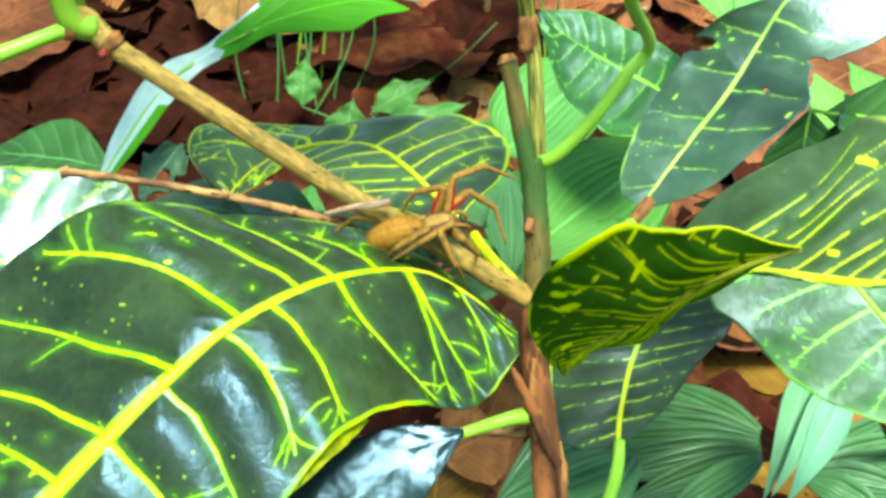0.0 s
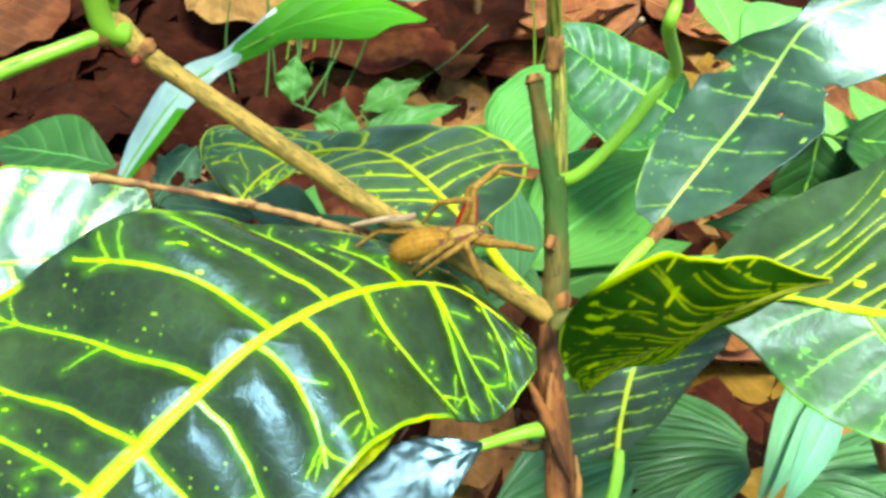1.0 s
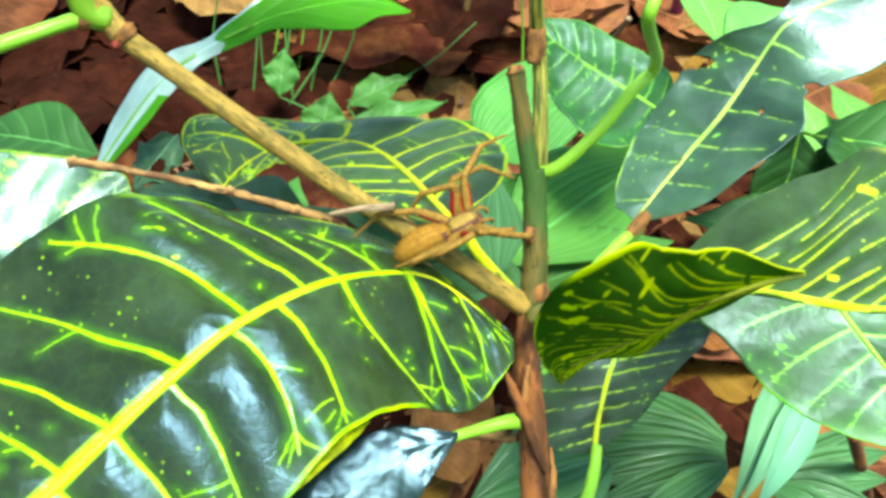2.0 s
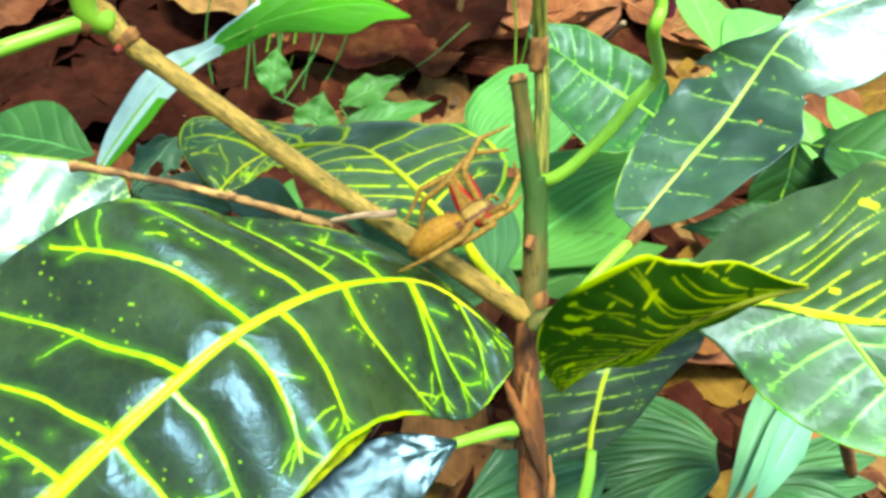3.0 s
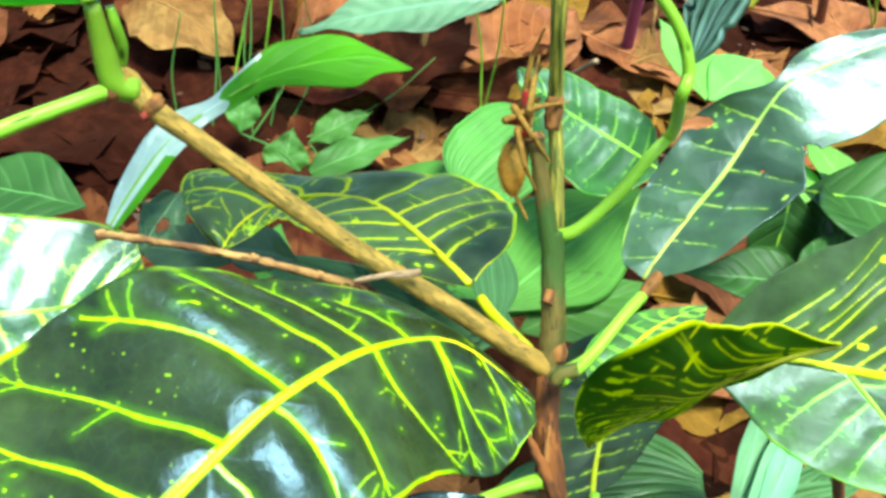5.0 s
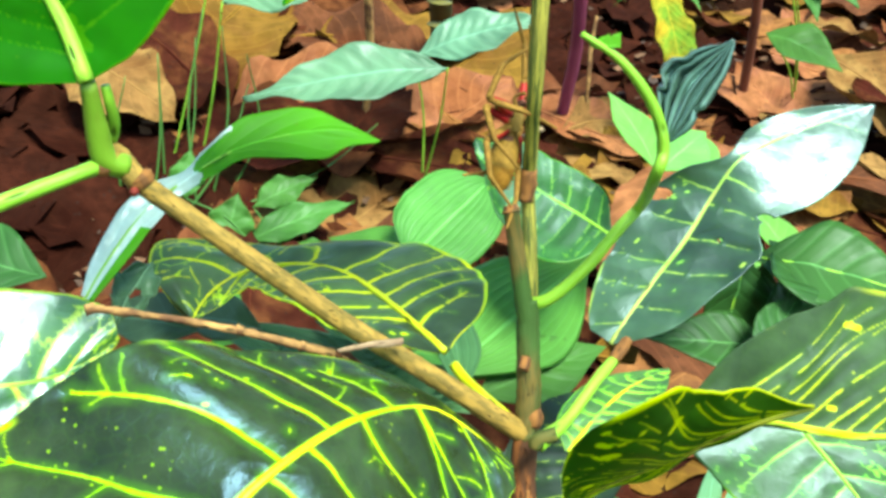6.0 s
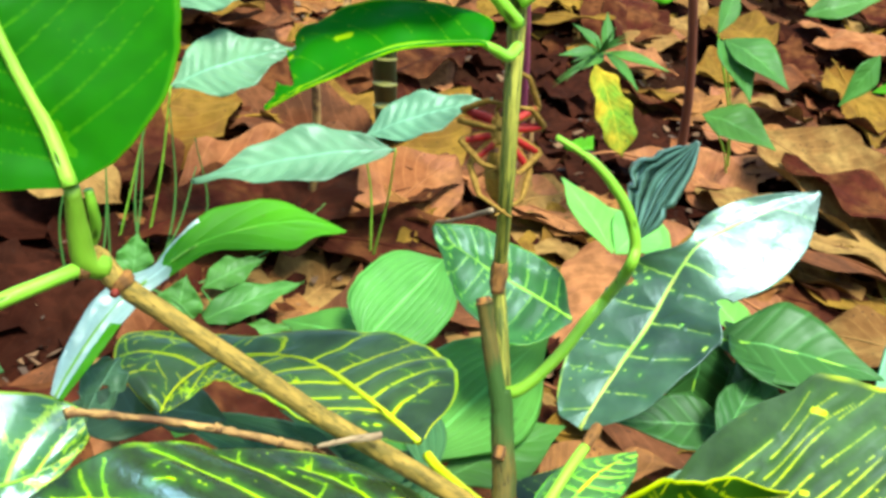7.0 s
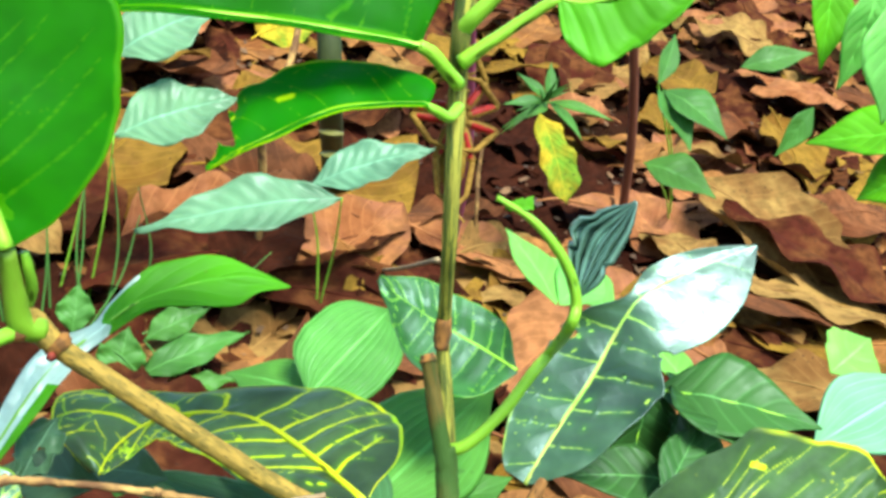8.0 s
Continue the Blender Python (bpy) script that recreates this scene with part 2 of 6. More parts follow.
M_PALM = plain_leaf("palm_blade", (0.050, 0.135, 0.046), pleat=3.0, rough=0.40, sheer=0.2, specular=0.4)
M_PALMPALE = plain_leaf("palm_blade_pale", (0.14, 0.33, 0.215), pleat=5.0, rough=0.5, sheer=0.25, specular=0.12)
M_PALE = plain_leaf("pale_blade", (0.16, 0.38, 0.10), 8, 2.0, 0.45, 0.4)
M_YELLOWING = litter_leaf("yellowing_blade", (0.36, 0.25, 0.025), (0.34, 0.25, 0.025), (0.10, 0.19, 0.02), 0.5)
M_RIB = bark("midrib_skin", (0.50, 0.54, 0.01), (0.40, 0.50, 0.012), 160, 0.45)
M_RIBDULL = bark("dull_midrib_skin", (0.24, 0.26, 0.015), (0.17, 0.20, 0.012), 160, 0.5)
M_RIB_GREEN = bark("green_midrib_skin", (0.16, 0.36, 0.03), (0.24, 0.45, 0.04), 160, 0.45)
M_PETIOLE = bark("petiole_skin", (0.16, 0.36, 0.025), (0.23, 0.42, 0.035), 120, 0.42)
M_SHOOT = bark("shoot_skin", (0.09, 0.13, 0.012), (0.12, 0.24, 0.015), 60, 0.5)
M_BRANCH = bark("branch_bark", (0.27, 0.170, 0.032), (0.115, 0.082, 0.015), 420, 0.75, stretch=0.3, crisp=0.09)
M_STEM = bark("stem_bark", (0.105, 0.074, 0.013), (0.035, 0.048, 0.007), 380, 0.7, (0.028, 0.066, 0.009), stretch=0.12, crisp=0.08)
M_STEMGREEN = bark("upper_stem_bark", (0.26, 0.24, 0.035), (0.035, 0.055, 0.006), 900, 0.65, stretch=0.05, crisp=0.05)
M_RIBPALE = bark("pale_midrib_skin", (0.38, 0.42, 0.10), (0.3, 0.38, 0.08), 160, 0.5)
M_STEMLOW = bark("stem_bark_brown", (0.185, 0.062, 0.013), (0.050, 0.019, 0.007), 200, 0.85, stretch=0.25, crisp=0.09)
M_KNOT = bark("scar_bark", (0.23, 0.098, 0.024), (0.070, 0.030, 0.011), 300, 0.85, crisp=0.09)
M_TWIG = bark("dry_twig", (0.38, 0.22, 0.075), (0.09, 0.04, 0.018), 130, 0.85, stretch=0.5)
M_GREY = bark("grey_twig", (0.34, 0.25, 0.15), (0.16, 0.10, 0.06), 300, 0.85)
M_RED = bark("red_scar", (0.2, 0.02, 0.012), (0.1, 0.012, 0.008), 400, 0.7)
M_PURPLE = bark("purple_stem_skin", (0.13, 0.02, 0.06), (0.2, 0.04, 0.09), 60, 0.5)
M_REDSTEM = bark("red_stem_skin", (0.17, 0.05, 0.03), (0.1, 0.03, 0.02), 60, 0.6)
M_DARKSTEM = bark("dark_stem_skin", (0.035, 0.045, 0.012), (0.02, 0.03, 0.008), 60, 0.6)
M_RING = bark("pale_ring", (0.13, 0.12, 0.025), (0.09, 0.08, 0.02), 60, 0.6)
M_GRASS = plain_leaf("grass_blade", (0.030, 0.095, 0.012), 4, 1.0, 0.5, 0.3)
M_DEAD_ORANGE = litter_leaf("dry_leaf_orange", (0.27, 0.120, 0.040), (0.20, 0.082, 0.030), (0.14, 0.060, 0.026))
M_DEAD_PINK = litter_leaf("dry_leaf_rust", (0.165, 0.062, 0.028), (0.11, 0.040, 0.019), (0.062, 0.025, 0.014))
M_DEAD_TAN = litter_leaf("dry_leaf_tan", (0.220, 0.123, 0.044), (0.150, 0.075, 0.026), (0.238, 0.141, 0.048))
M_DEAD_OCHRE = litter_leaf("dry_leaf_ochre", (0.22, 0.125, 0.022), (0.15, 0.08, 0.016), (0.11, 0.055, 0.014))
M_DEAD_ROSE = litter_leaf("dry_leaf_rose", (0.30, 0.125, 0.052), (0.22, 0.088, 0.042), (0.21, 0.082, 0.046))
# both toned dark to carry the shade of gaps and hollows in the litter
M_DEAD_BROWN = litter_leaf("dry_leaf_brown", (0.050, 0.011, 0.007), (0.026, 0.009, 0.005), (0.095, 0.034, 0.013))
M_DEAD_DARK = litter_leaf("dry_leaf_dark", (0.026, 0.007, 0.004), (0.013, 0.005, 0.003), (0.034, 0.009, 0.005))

# soil kept near black: shade between the leaves is in its colour
soil = Nodes("forest_soil")
s1, s2 = soil.noise(9, 6), soil.noise(130, 5)
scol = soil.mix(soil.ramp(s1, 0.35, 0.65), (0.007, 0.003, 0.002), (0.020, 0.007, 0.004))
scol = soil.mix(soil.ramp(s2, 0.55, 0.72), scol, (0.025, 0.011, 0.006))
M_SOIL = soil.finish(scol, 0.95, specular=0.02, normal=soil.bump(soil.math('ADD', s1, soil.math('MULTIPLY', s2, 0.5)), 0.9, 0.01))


# ---- building helpers ----
def mesh_from(name, verts, faces, mats, smooth=True, uvs=None, slots=None):
    me = bpy.data.meshes.new(name)
    me.from_pydata([tuple(v) for v in verts], [], faces)
    for m in mats:
        me.materials.append(m)
    if uvs is not None:
        layer = me.uv_layers.new(name="leaf")
        for li, loop in enumerate(me.loops):
            layer.data[li].uv = uvs[loop.vertex_index]
    for i, p in enumerate(me.polygons):
        p.use_smooth = smooth
        if slots is not None:
            p.material_index = slots[i]
    me.update()
    return me


def part_mesh(name, me, parent, label=""):
    ob = new(name, me)
    ob.parent = parent
    if label:
        tagged(ob, label)
    return ob


def thing(name, place, label, category, group="", kind=""):
    ob = new(name)
    ob.empty_display_size = 0.02
    ob.location = place
    bpy.context.view_layer.update()
    return tagged(ob, label, category, group, kind)


def spline(points, count):
    """A smooth curve through the points, evenly sampled by station."""
    p = np.array(points, float)
    p = np.vstack([2 * p[0] - p[1], p, 2 * p[-1] - p[-2]])
    out = []
    for s in np.linspace(0, len(p) - 3 - 1e-6, count):
        i, f = int(s), s - int(s)
        a, b, c, d = p[i:i + 4]
        out.append(0.5 * (2 * b + (c - a) * f + (2 * a - 5 * b + 4 * c - d) * f ** 2 + (3 * b - a - 3 * c + d) * f ** 3))
    return np.array(out)


def tube(name, points, radii, mat, parent, origin=(0, 0, 0), label="", sides=10, count=24, rough=0.06, caps=True, seed=0):
    """A tapering round rod along a smooth curve, slightly uneven."""
    line = spline(points, count) - np.array(origin)
    rad = np.interp(np.linspace(0, 1, count), np.linspace(0, 1, len(radii)), radii)
    verts, faces = [], []
    side = None
    rnd = np.random.RandomState(seed + 5)
    for i in range(count):
        t = line[min(i + 1, count - 1)] - line[max(i - 1, 0)]
        t /= np.linalg.norm(t) + 1e-12
        ref = side if side is not None else (np.array([1, 0, 0]) if abs(t[0]) < 0.8 else np.array([0, 1, 0]))
        side = ref - t * (ref @ t)
        side /= np.linalg.norm(side)
        up = np.cross(t, side)
        for k in range(sides):
            a = 2 * math.pi * k / sides
            r = rad[i] * (1 + rough * (noise.noise((i * 0.7, k * 1.3, seed + 0.5)) + rnd.uniform(-0.3, 0.3)))
            verts.append(line[i] + r * (math.cos(a) * side + math.sin(a) * up))
    for i in range(count - 1):
        for k in range(sides):
            a, b = i * sides + k, i * sides + (k + 1) % sides
            faces.append((a, b, b + sides, a + sides))
    if caps:
        faces.append(tuple(reversed(range(sides))))
        faces.append(tuple(range((count - 1) * sides, count * sides)))
    me = mesh_from(name, verts, faces, [mat])
    run = np.r_[0.0, np.cumsum(np.linalg.norm(np.diff(line, axis=0), axis=1))]
    way = np.array([(run[i], rad[i] * math.cos(2 * math.pi * k / sides), rad[i] * math.sin(2 * math.pi * k / sides)) for i in range(count) for k in range(sides)], np.float32)
    me.attributes.new("along", 'FLOAT_VECTOR', 'POINT').data.foreach_set("vector", way.ravel())
    return part_mesh(name, me, parent, label)


def blade_grid(rows, nu=44, nv=9, quilt=0.0, veins=7, sweep=1.3, wave=0.0, bulge=0.0, ragged=0.0, seed=0, pleat=0.0, pleats=7, uneven=0.0018):
    """Points of a leaf blade from stations (rib, left edge, right edge), with relief across it."""
    rib = spline([r[0] for r in rows], nu)
    left = spline([np.subtract(r[1], r[0]) for r in rows], nu)
    right = spline([np.subtract(r[2], r[0]) for r in rows], nu)
    cols = np.linspace(-1, 1, 2 * nv + 1)
    pts, uv = [], []
    arc = np.r_[0.0, np.cumsum(np.linalg.norm(np.diff(rib, axis=0), axis=1))]
    arc = arc / arc[-1]
    for i in range(nu):
        s = float(arc[i])
        along = rib[min(i + 1, nu - 1)] - rib[max(i - 1, 0)]
        for v in cols:
            sv = left[i] if v < 0 else right[i]
            a = abs(v)
            w = np.linalg.norm(sv)
            reach = 1.0
            if ragged:
                reach -= ragged * max(0.0, noise.noise((s * 9 + seed, v, seed * 1.7)) + 0.1) * a
            reach += 0.018 * noise.noise((s * 22, seed + (v > 0) * 9, 2.2)) * a
            nrm = np.cross(along, right[i] - left[i])
            nrm = nrm / (np.linalg.norm(nrm) + 1e-12)
            h = bulge * w * math.sin(math.pi * a)
            ph = s * veins - sweep * a ** 1.25 + (0.42 if v > 0 else 0.0)
            h += quilt * (0.5 - abs((ph % 1.0) - 0.5)) * 2 * math.sin(math.pi * min(a, 0.97)) ** 0.6
            h += wave * a * a * math.sin(s * 21 + seed + (2.1 if v > 0 else 0))
            h += pleat * abs(((v * pleats) % 1.0) - 0.5) * min(1.0, w / 0.01)
            h += uneven * noise.noise((s * 5 + seed * 3, v * 1.6, seed)) * min(1.0, w / 0.02)
            pts.append(rib[i] + sv * a * reach + nrm * h)
            uv.append((s, v))
    m = len(cols)
    faces = [(i * m + j, i * m + j + 1, (i + 1) * m + j + 1, (i + 1) * m + j) for i in range(nu - 1) for j in range(m - 1)]
    return np.array(pts), uv, faces, rib


# ---- veins of a leaf ----
def venation(length, half_l, half_r, pairs=8, lean=0.1, bow=0.45, width=0.0008, dash=0.0, twigs=3, spots=20, spot=0.001, lace=0, fork=True, start=0.06, reach=0.95, seed=0, courses=None, marks=(), lace_from=0.5, tone=(0.0, 0.25)):
    """Strokes (x, y, x, y, radius, radius, tone) of a leaf laid flat: side veins, twigs off them, forks and flecks."""
    rnd = random.Random(seed)
    main, minor = [], []
    st = np.linspace(0, 1, len(half_l))

    def wide(u, side):
        return float(np.interp(u, st, half_l if side < 0 else half_r))

    def run(out, pts, r0, r1, tone, gap=0.0):
        n = len(pts) - 1
        skip = 0
        for k in range(n):
            if skip > 0:
                skip -= 1
                continue
            if rnd.random() < gap:
                skip = rnd.choice((0, 0, 1))
                continue
            out.append((*pts[k], *pts[k + 1], (r0 + (r1 - r0) * k / n) * rnd.uniform(0.8, 1.2), r0 + (r1 - r0) * (k + 1) / n, tone))

    def twig(p, angle, size, r, tone):
        pts = [p]
        for k in range(5):
            angle += rnd.uniform(-0.35, 0.35)
            q = (pts[-1][0] + math.cos(angle) * size / 5, pts[-1][1] + math.sin(angle) * size / 5)
            u = q[0] / length
            if not 0.02 < u < 0.99 or abs(q[1]) > 0.97 * wide(u, q[1]):
                break
            pts.append(q)
        if len(pts) > 1:
            run(minor, pts, r, r * 0.35, tone, 0.12)
        return pts[-1], angle

    plan = courses
    if plan is None:
        plan = []
        for side in (-1, 1):
            for k in range(pairs):
                u0 = start + (0.93 - start) * (k + 0.5 * (side > 0) + rnd.uniform(-0.15, 0.15)) / pairs
                go = lean * rnd.uniform(0.8, 1.2)
                plan.append((side, u0, min(0.99, u0 + go * bow), min(0.995, u0 + go), reach * rnd.uniform(0.88, 1.0)))
    for side, u0, um, ue, ae in plan:
        pts = []
        for k in range(17):
            s = k / 16
            u = u0 * (1 - s) * (1 - 2 * s) + um * 4 * s * (1 - s) + ue * s * (2 * s - 1)
            u += 0.006 * noise.noise((s * 4, u0 * 40, seed + side)) * min(1, s * 4)
            pts.append((u * length, side * s * ae * wide(u, side)))
        run(main, pts, width, width * 0.36, rnd.uniform(*tone), dash)
        for k in range(twigs):
            j = rnd.randrange(2, 15)
            way = math.atan2(pts[j + 1][1] - pts[j][1], pts[j + 1][0] - pts[j][0])
            end, ang = twig(pts[j], way + rnd.choice((-1, 1)) * rnd.uniform(0.5, 1.2), rnd.uniform(0.004, 0.014) * length / 0.2, width * 0.36, rnd.uniform(0.6, 1.0))
            if rnd.random() < 0.4:
                twig(end, ang + rnd.choice((-0.9, 0.9)), rnd.uniform(0.003, 0.007) * length / 0.2, width * 0.28, 1.0)
        way = math.atan2(pts[-1][1] - pts[-2][1], pts[-1][0] - pts[-2][0])
        for turn in (-0.7, 0.1, 0.8) if fork else ():
            twig(pts[-3], way + turn + rnd.uniform(-0.2, 0.2), 0.009 * length / 0.2, width * 0.36, rnd.uniform(0.4, 0.9))
    home = [(rnd.uniform(0.1, 0.97), rnd.choice((-1, 1)) * rnd.uniform(0.1, 0.97)) for k in range(max(1, spots // 7))]
    for k in range(spots):
        u, v = rnd.choice(home)
        u, v = min(0.98, max(0.03, u + rnd.gauss(0, 0.035))), min(0.97, max(-0.97, v + rnd.gauss(0, 0.12)))
        x, y = u * length, v * wide(u, v)
        a, d = rnd.uniform(0, 6.3), rnd.uniform(0.2, 1.6) * spot
        r = spot * rnd.uniform(0.15, 0.5) * (2.2 if rnd.random() < 0.08 else 1)
        minor.append((x, y, x + d * math.cos(a), y + d * math.sin(a), r, r * 0.8, rnd.uniform(0, 0.9)))
    for u, v, size, r in marks:
        x, y = u * length, v * wide(u, v)
        minor.append((x - size / 2, y, x + size / 2, y + 0.15 * size, r, r * 0.8, 0.0))
    for k in range(lace):
        u, v = 1 - (1 - lace_from) * rnd.random() ** 1.8, rnd.choice((-1, 1)) * rnd.random() ** 0.6
        x, y = u * length, 0.95 * v * wide(u, v)
        twig((x, y), rnd.uniform(0, 6.3), rnd.uniform(0.004, 0.012) * length / 0.2, width * rnd.uniform(0.25, 0.55), rnd.uniform(0.1, 0.8))
    return main, minor


def nearest(p, strokes, far=0.012):
    """Distance of flat points to the strokes' edges, and the tone of the nearest."""
    best, tone = np.full(len(p), far), np.zeros(len(p))
    for x0, y0, x1, y1, r0, r1, tn in strokes:
        pick = np.nonzero((p[:, 0] > min(x0, x1) - far) & (p[:, 0] < max(x0, x1) + far) & (p[:, 1] > min(y0, y1) - far) & (p[:, 1] < max(y0, y1) + far))[0]
        if len(pick) == 0:
            continue
        dx, dy = x1 - x0, y1 - y0
        q = p[pick]
        s = np.clip(((q[:, 0] - x0) * dx + (q[:, 1] - y0) * dy) / (dx * dx + dy * dy + 1e-12), 0, 1)
        d = np.hypot(q[:, 0] - x0 - s * dx, q[:, 1] - y0 - s * dy) - (r0 + (r1 - r0) * s)
        win = d < best[pick]
        best[pick[win]] = d[win]
        tone[pick[win]] = tn
    return best, tone


def leaf(parent, rows, mat, label="", rib_mat=None, rib_r=0.0011, thick=0.0005, name="leaf", rib_side=1.0, drop_faces=None, base_mat=None, split=0.45, rim=None, net=None, pucker=0.0, pucker_to=1.0, rib_reach=0.008, **shape):
    """A leaf blade with thickness as a part of its plant, and its midrib as a part of the leaf."""
    origin = np.array(rows[0][0], float)
    base = np.array(parent.location)
    pts, uv, faces, rib = blade_grid(rows, **shape)
    if drop_faces:
        keepf = []
        for f in faces:
            u = sum(uv[k][0] for k in f) / 4
            v = sum(uv[k][1] for k in f) / 4
            if not any(((u - a) / ra) ** 2 + ((v - b) / rb) ** 2 < 1 + 0.5 * noise.noise((u * 30, v * 7, 1)) for a, b, ra, rb in drop_faces):
                keepf.append(f)
        faces = keepf
    fields = None
    if net is not None:
        m = 2 * shape.get("nv", 9) + 1
        grid = pts.reshape(-1, m, 3)
        half_l = np.linalg.norm(grid[:, 0] - grid[:, m // 2], axis=1)
        half_r = np.linalg.norm(grid[:, -1] - grid[:, m // 2], axis=1)
        length = float(np.linalg.norm(np.diff(rib, axis=0), axis=1).sum())
        uva = np.array(uv)
        st = uva[::m, 0]
        even = np.linspace(0, 1, 60)
        hl, hr = np.interp(even, st, half_l), np.interp(even, st, half_r)
        wide = np.where(uva[:, 1] < 0, np.interp(uva[:, 0], even, hl), np.interp(uva[:, 0], even, hr))
        flat = np.c_[uva[:, 0] * length, uva[:, 1] * wide]
        main, minor = venation(length, hl, hr, seed=shape.get("seed", 0), **net)
        d1, t1 = nearest(flat, main)
        d2, t2 = nearest(flat, minor)
        fields = np.minimum(d1, d2), np.where(d1 < d2, t1, t2)
        if pucker:
            nrm = np.cross(np.gradient(grid, axis=0), np.gradient(grid, axis=1)).reshape(-1, 3)
            nrm /= np.linalg.norm(nrm, axis=1)[:, None] + 1e-12
            if (nrm.mean(axis=0) @ np.array((0, -0.6, 0.8))) < 0:
                nrm = -nrm
            groove = np.clip(np.minimum(d1 / 0.008, np.abs(flat[:, 1]) / rib_reach), 0, 1)
            pts = pts + nrm * (pucker * (np.sin(groove * math.pi / 2) * np.clip(wide / 0.01, 0, 1) * np.clip((pucker_to - uva[:, 0]) / 0.08 + 1, 0.12, 1)))[:, None]
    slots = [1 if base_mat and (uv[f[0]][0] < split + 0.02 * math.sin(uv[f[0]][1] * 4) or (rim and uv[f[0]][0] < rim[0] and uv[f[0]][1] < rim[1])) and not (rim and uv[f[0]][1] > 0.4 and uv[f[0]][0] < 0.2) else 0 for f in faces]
    me = mesh_from(name, pts - origin, faces, [mat, base_mat] if base_mat else [mat], uvs=uv, slots=slots)
    if fields is not None:
        for key, values in zip(("vein", "tone"), fields):
            me.attributes.new(key, 'FLOAT', 'POINT').data.foreach_set("value", values.astype(np.float32))
    ob = part_mesh(name, me, parent, label)
    ob.location = origin - base
    so = ob.modifiers.new("thickness", 'SOLIDIFY')
    so.thickness, so.offset = thick, 0.0
    if rib_mat:
        n = len(rib)
        pick = [rib[int(k)] for k in np.linspace(0, n - 1, 12)]
        nr = []
        for k in np.linspace(0, n - 1, 12):
            i = int(k)
            al = rib[min(i + 1, n - 1)] - rib[max(i - 1, 0)]
            m = 2 * shape.get("nv", 9) + 1
            ac = pts[i * m + m - 1] - pts[i * m]
            q = np.cross(al, ac)
            nr.append(q / (np.linalg.norm(q) + 1e-12))
        pick = [p + rib_side * 0.25 * rib_r * q for p, q in zip(pick, nr)]
        tube("midrib", pick, [rib_r, rib_r * 0.85, rib_r * 0.6, rib_r * 0.25], rib_mat, ob, origin, sides=8, count=30, rough=0.04)
    return ob


def simple_rows(base, tip, half, face=(0, 0, 1), droop=0.0, fold=0.25, shape=(0.0, 0.55, 0.95, 0.9, 0.6, 0.25, 0.0), wide=0.5):
    """Stations of a plain leaf from its base to its tip. half: half width; face: the way its upper side looks."""
    b, t, f = (np.array(q, float) for q in (base, tip, face))
    ax = t - b
    length = np.linalg.norm(ax)
    f = f - ax * (f @ ax) / length ** 2
    f /= np.linalg.norm(f)
    side = np.cross(ax / length, f)
    rows = []
    for k, w in enumerate(shape):
        s = k / (len(shape) - 1)
        c = b + ax * s + f * droop * length * 4 * s * (1 - s)
        w = max(w, 0.012) * half
        rows.append((c, c - side * w + f * fold * w, c + side * w + f * fold * w))
    return rows


# ---- ground ----
def gz(x, y):
    """Height of the forest floor: a bank that rises away from the plant and levels off far out."""
    yy = y if y < 3 else 3 + 3 * math.tanh((y - 3) / 3)
    yy = yy if yy > -1.5 else -1.5 + 1.5 * math.tanh((yy + 1.5) / 1.5)
    return -0.12 + 0.2 * yy


def ground_sheet():
    def axis(fine0, fine1, step, far):
        mid = list(np.arange(fine0, fine1, step))
        out = [fine1 + step * 1.35 ** k for k in range(1, 60) if step * 1.35 ** k < far]
        low = [fine0 - step * 1.35 ** k for k in range(1, 60) if step * 1.35 ** k < far]
        return sorted(low) + mid + out
    xs, ys = axis(-1.2, 1.8, 0.02, 400), axis(-0.3, 2.6, 0.02, 400)
    verts = []
    for y in ys:
        for x in xs:
            h = gz(x, y) + 0.025 * noise.noise((x * 3, y * 3, 0)) + 0.01 * noise.noise((x * 12, y * 12, 4)) + 0.004 * noise.noise((x * 45, y * 45, 8)) - 0.012
            verts.append((x, y, h))
    m = len(xs)
    faces = [(j * m + i, j * m + i + 1, (j + 1) * m + i + 1, (j + 1) * m + i) for j in range(len(ys) - 1) for i in range(m - 1)]
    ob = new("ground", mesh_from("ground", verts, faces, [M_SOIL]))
    tagged(ob, "humus forest floor toned near black under fallen leaves", "ground", kind="structure")


ground_sheet()

# ---- the croton in the foreground ----
FOOT = (0.031, 0.262, -0.068)
croton = thing("croton_plant", FOOT, "variegated croton shrub with glossy dark green yellow-veined leaves", "plant")


def croton_tube(name, points, radii, mat, label="", **kw):
    return tube(name, points, radii, mat, croton, FOOT, label, **kw)


def knot(points, radius, mat=M_KNOT, seed=1):
    return croton_tube("leaf_scar", points, [radius * 0.75, radius, radius * 0.8], mat, sides=10, count=8, rough=0.25, seed=seed)


croton_tube("main_stem", [FOOT, (0.034, 0.202, 0.1548), (0.0317, 0.2224, 0.1852), (0.0306, 0.2346, 0.2013), (0.0278, 0.2459, 0.2184), (0.0282, 0.2543, 0.2355)],
            [0.0052, 0.0048, 0.0045, 0.0044, 0.0042], M_STEMLOW, "rough reddish brown stem base", sides=14, count=50, rough=0.12, seed=3)
croton_tube("bark_strip", [(0.0203, 0.238, 0.2222), (0.0245, 0.2338, 0.2149), (0.0298, 0.2279, 0.2048), (0.0338, 0.2238, 0.1952)], [0.0006, 0.0022, 0.0016, 0.0004], M_STEMLOW, seed=9, rough=0.4, count=18)
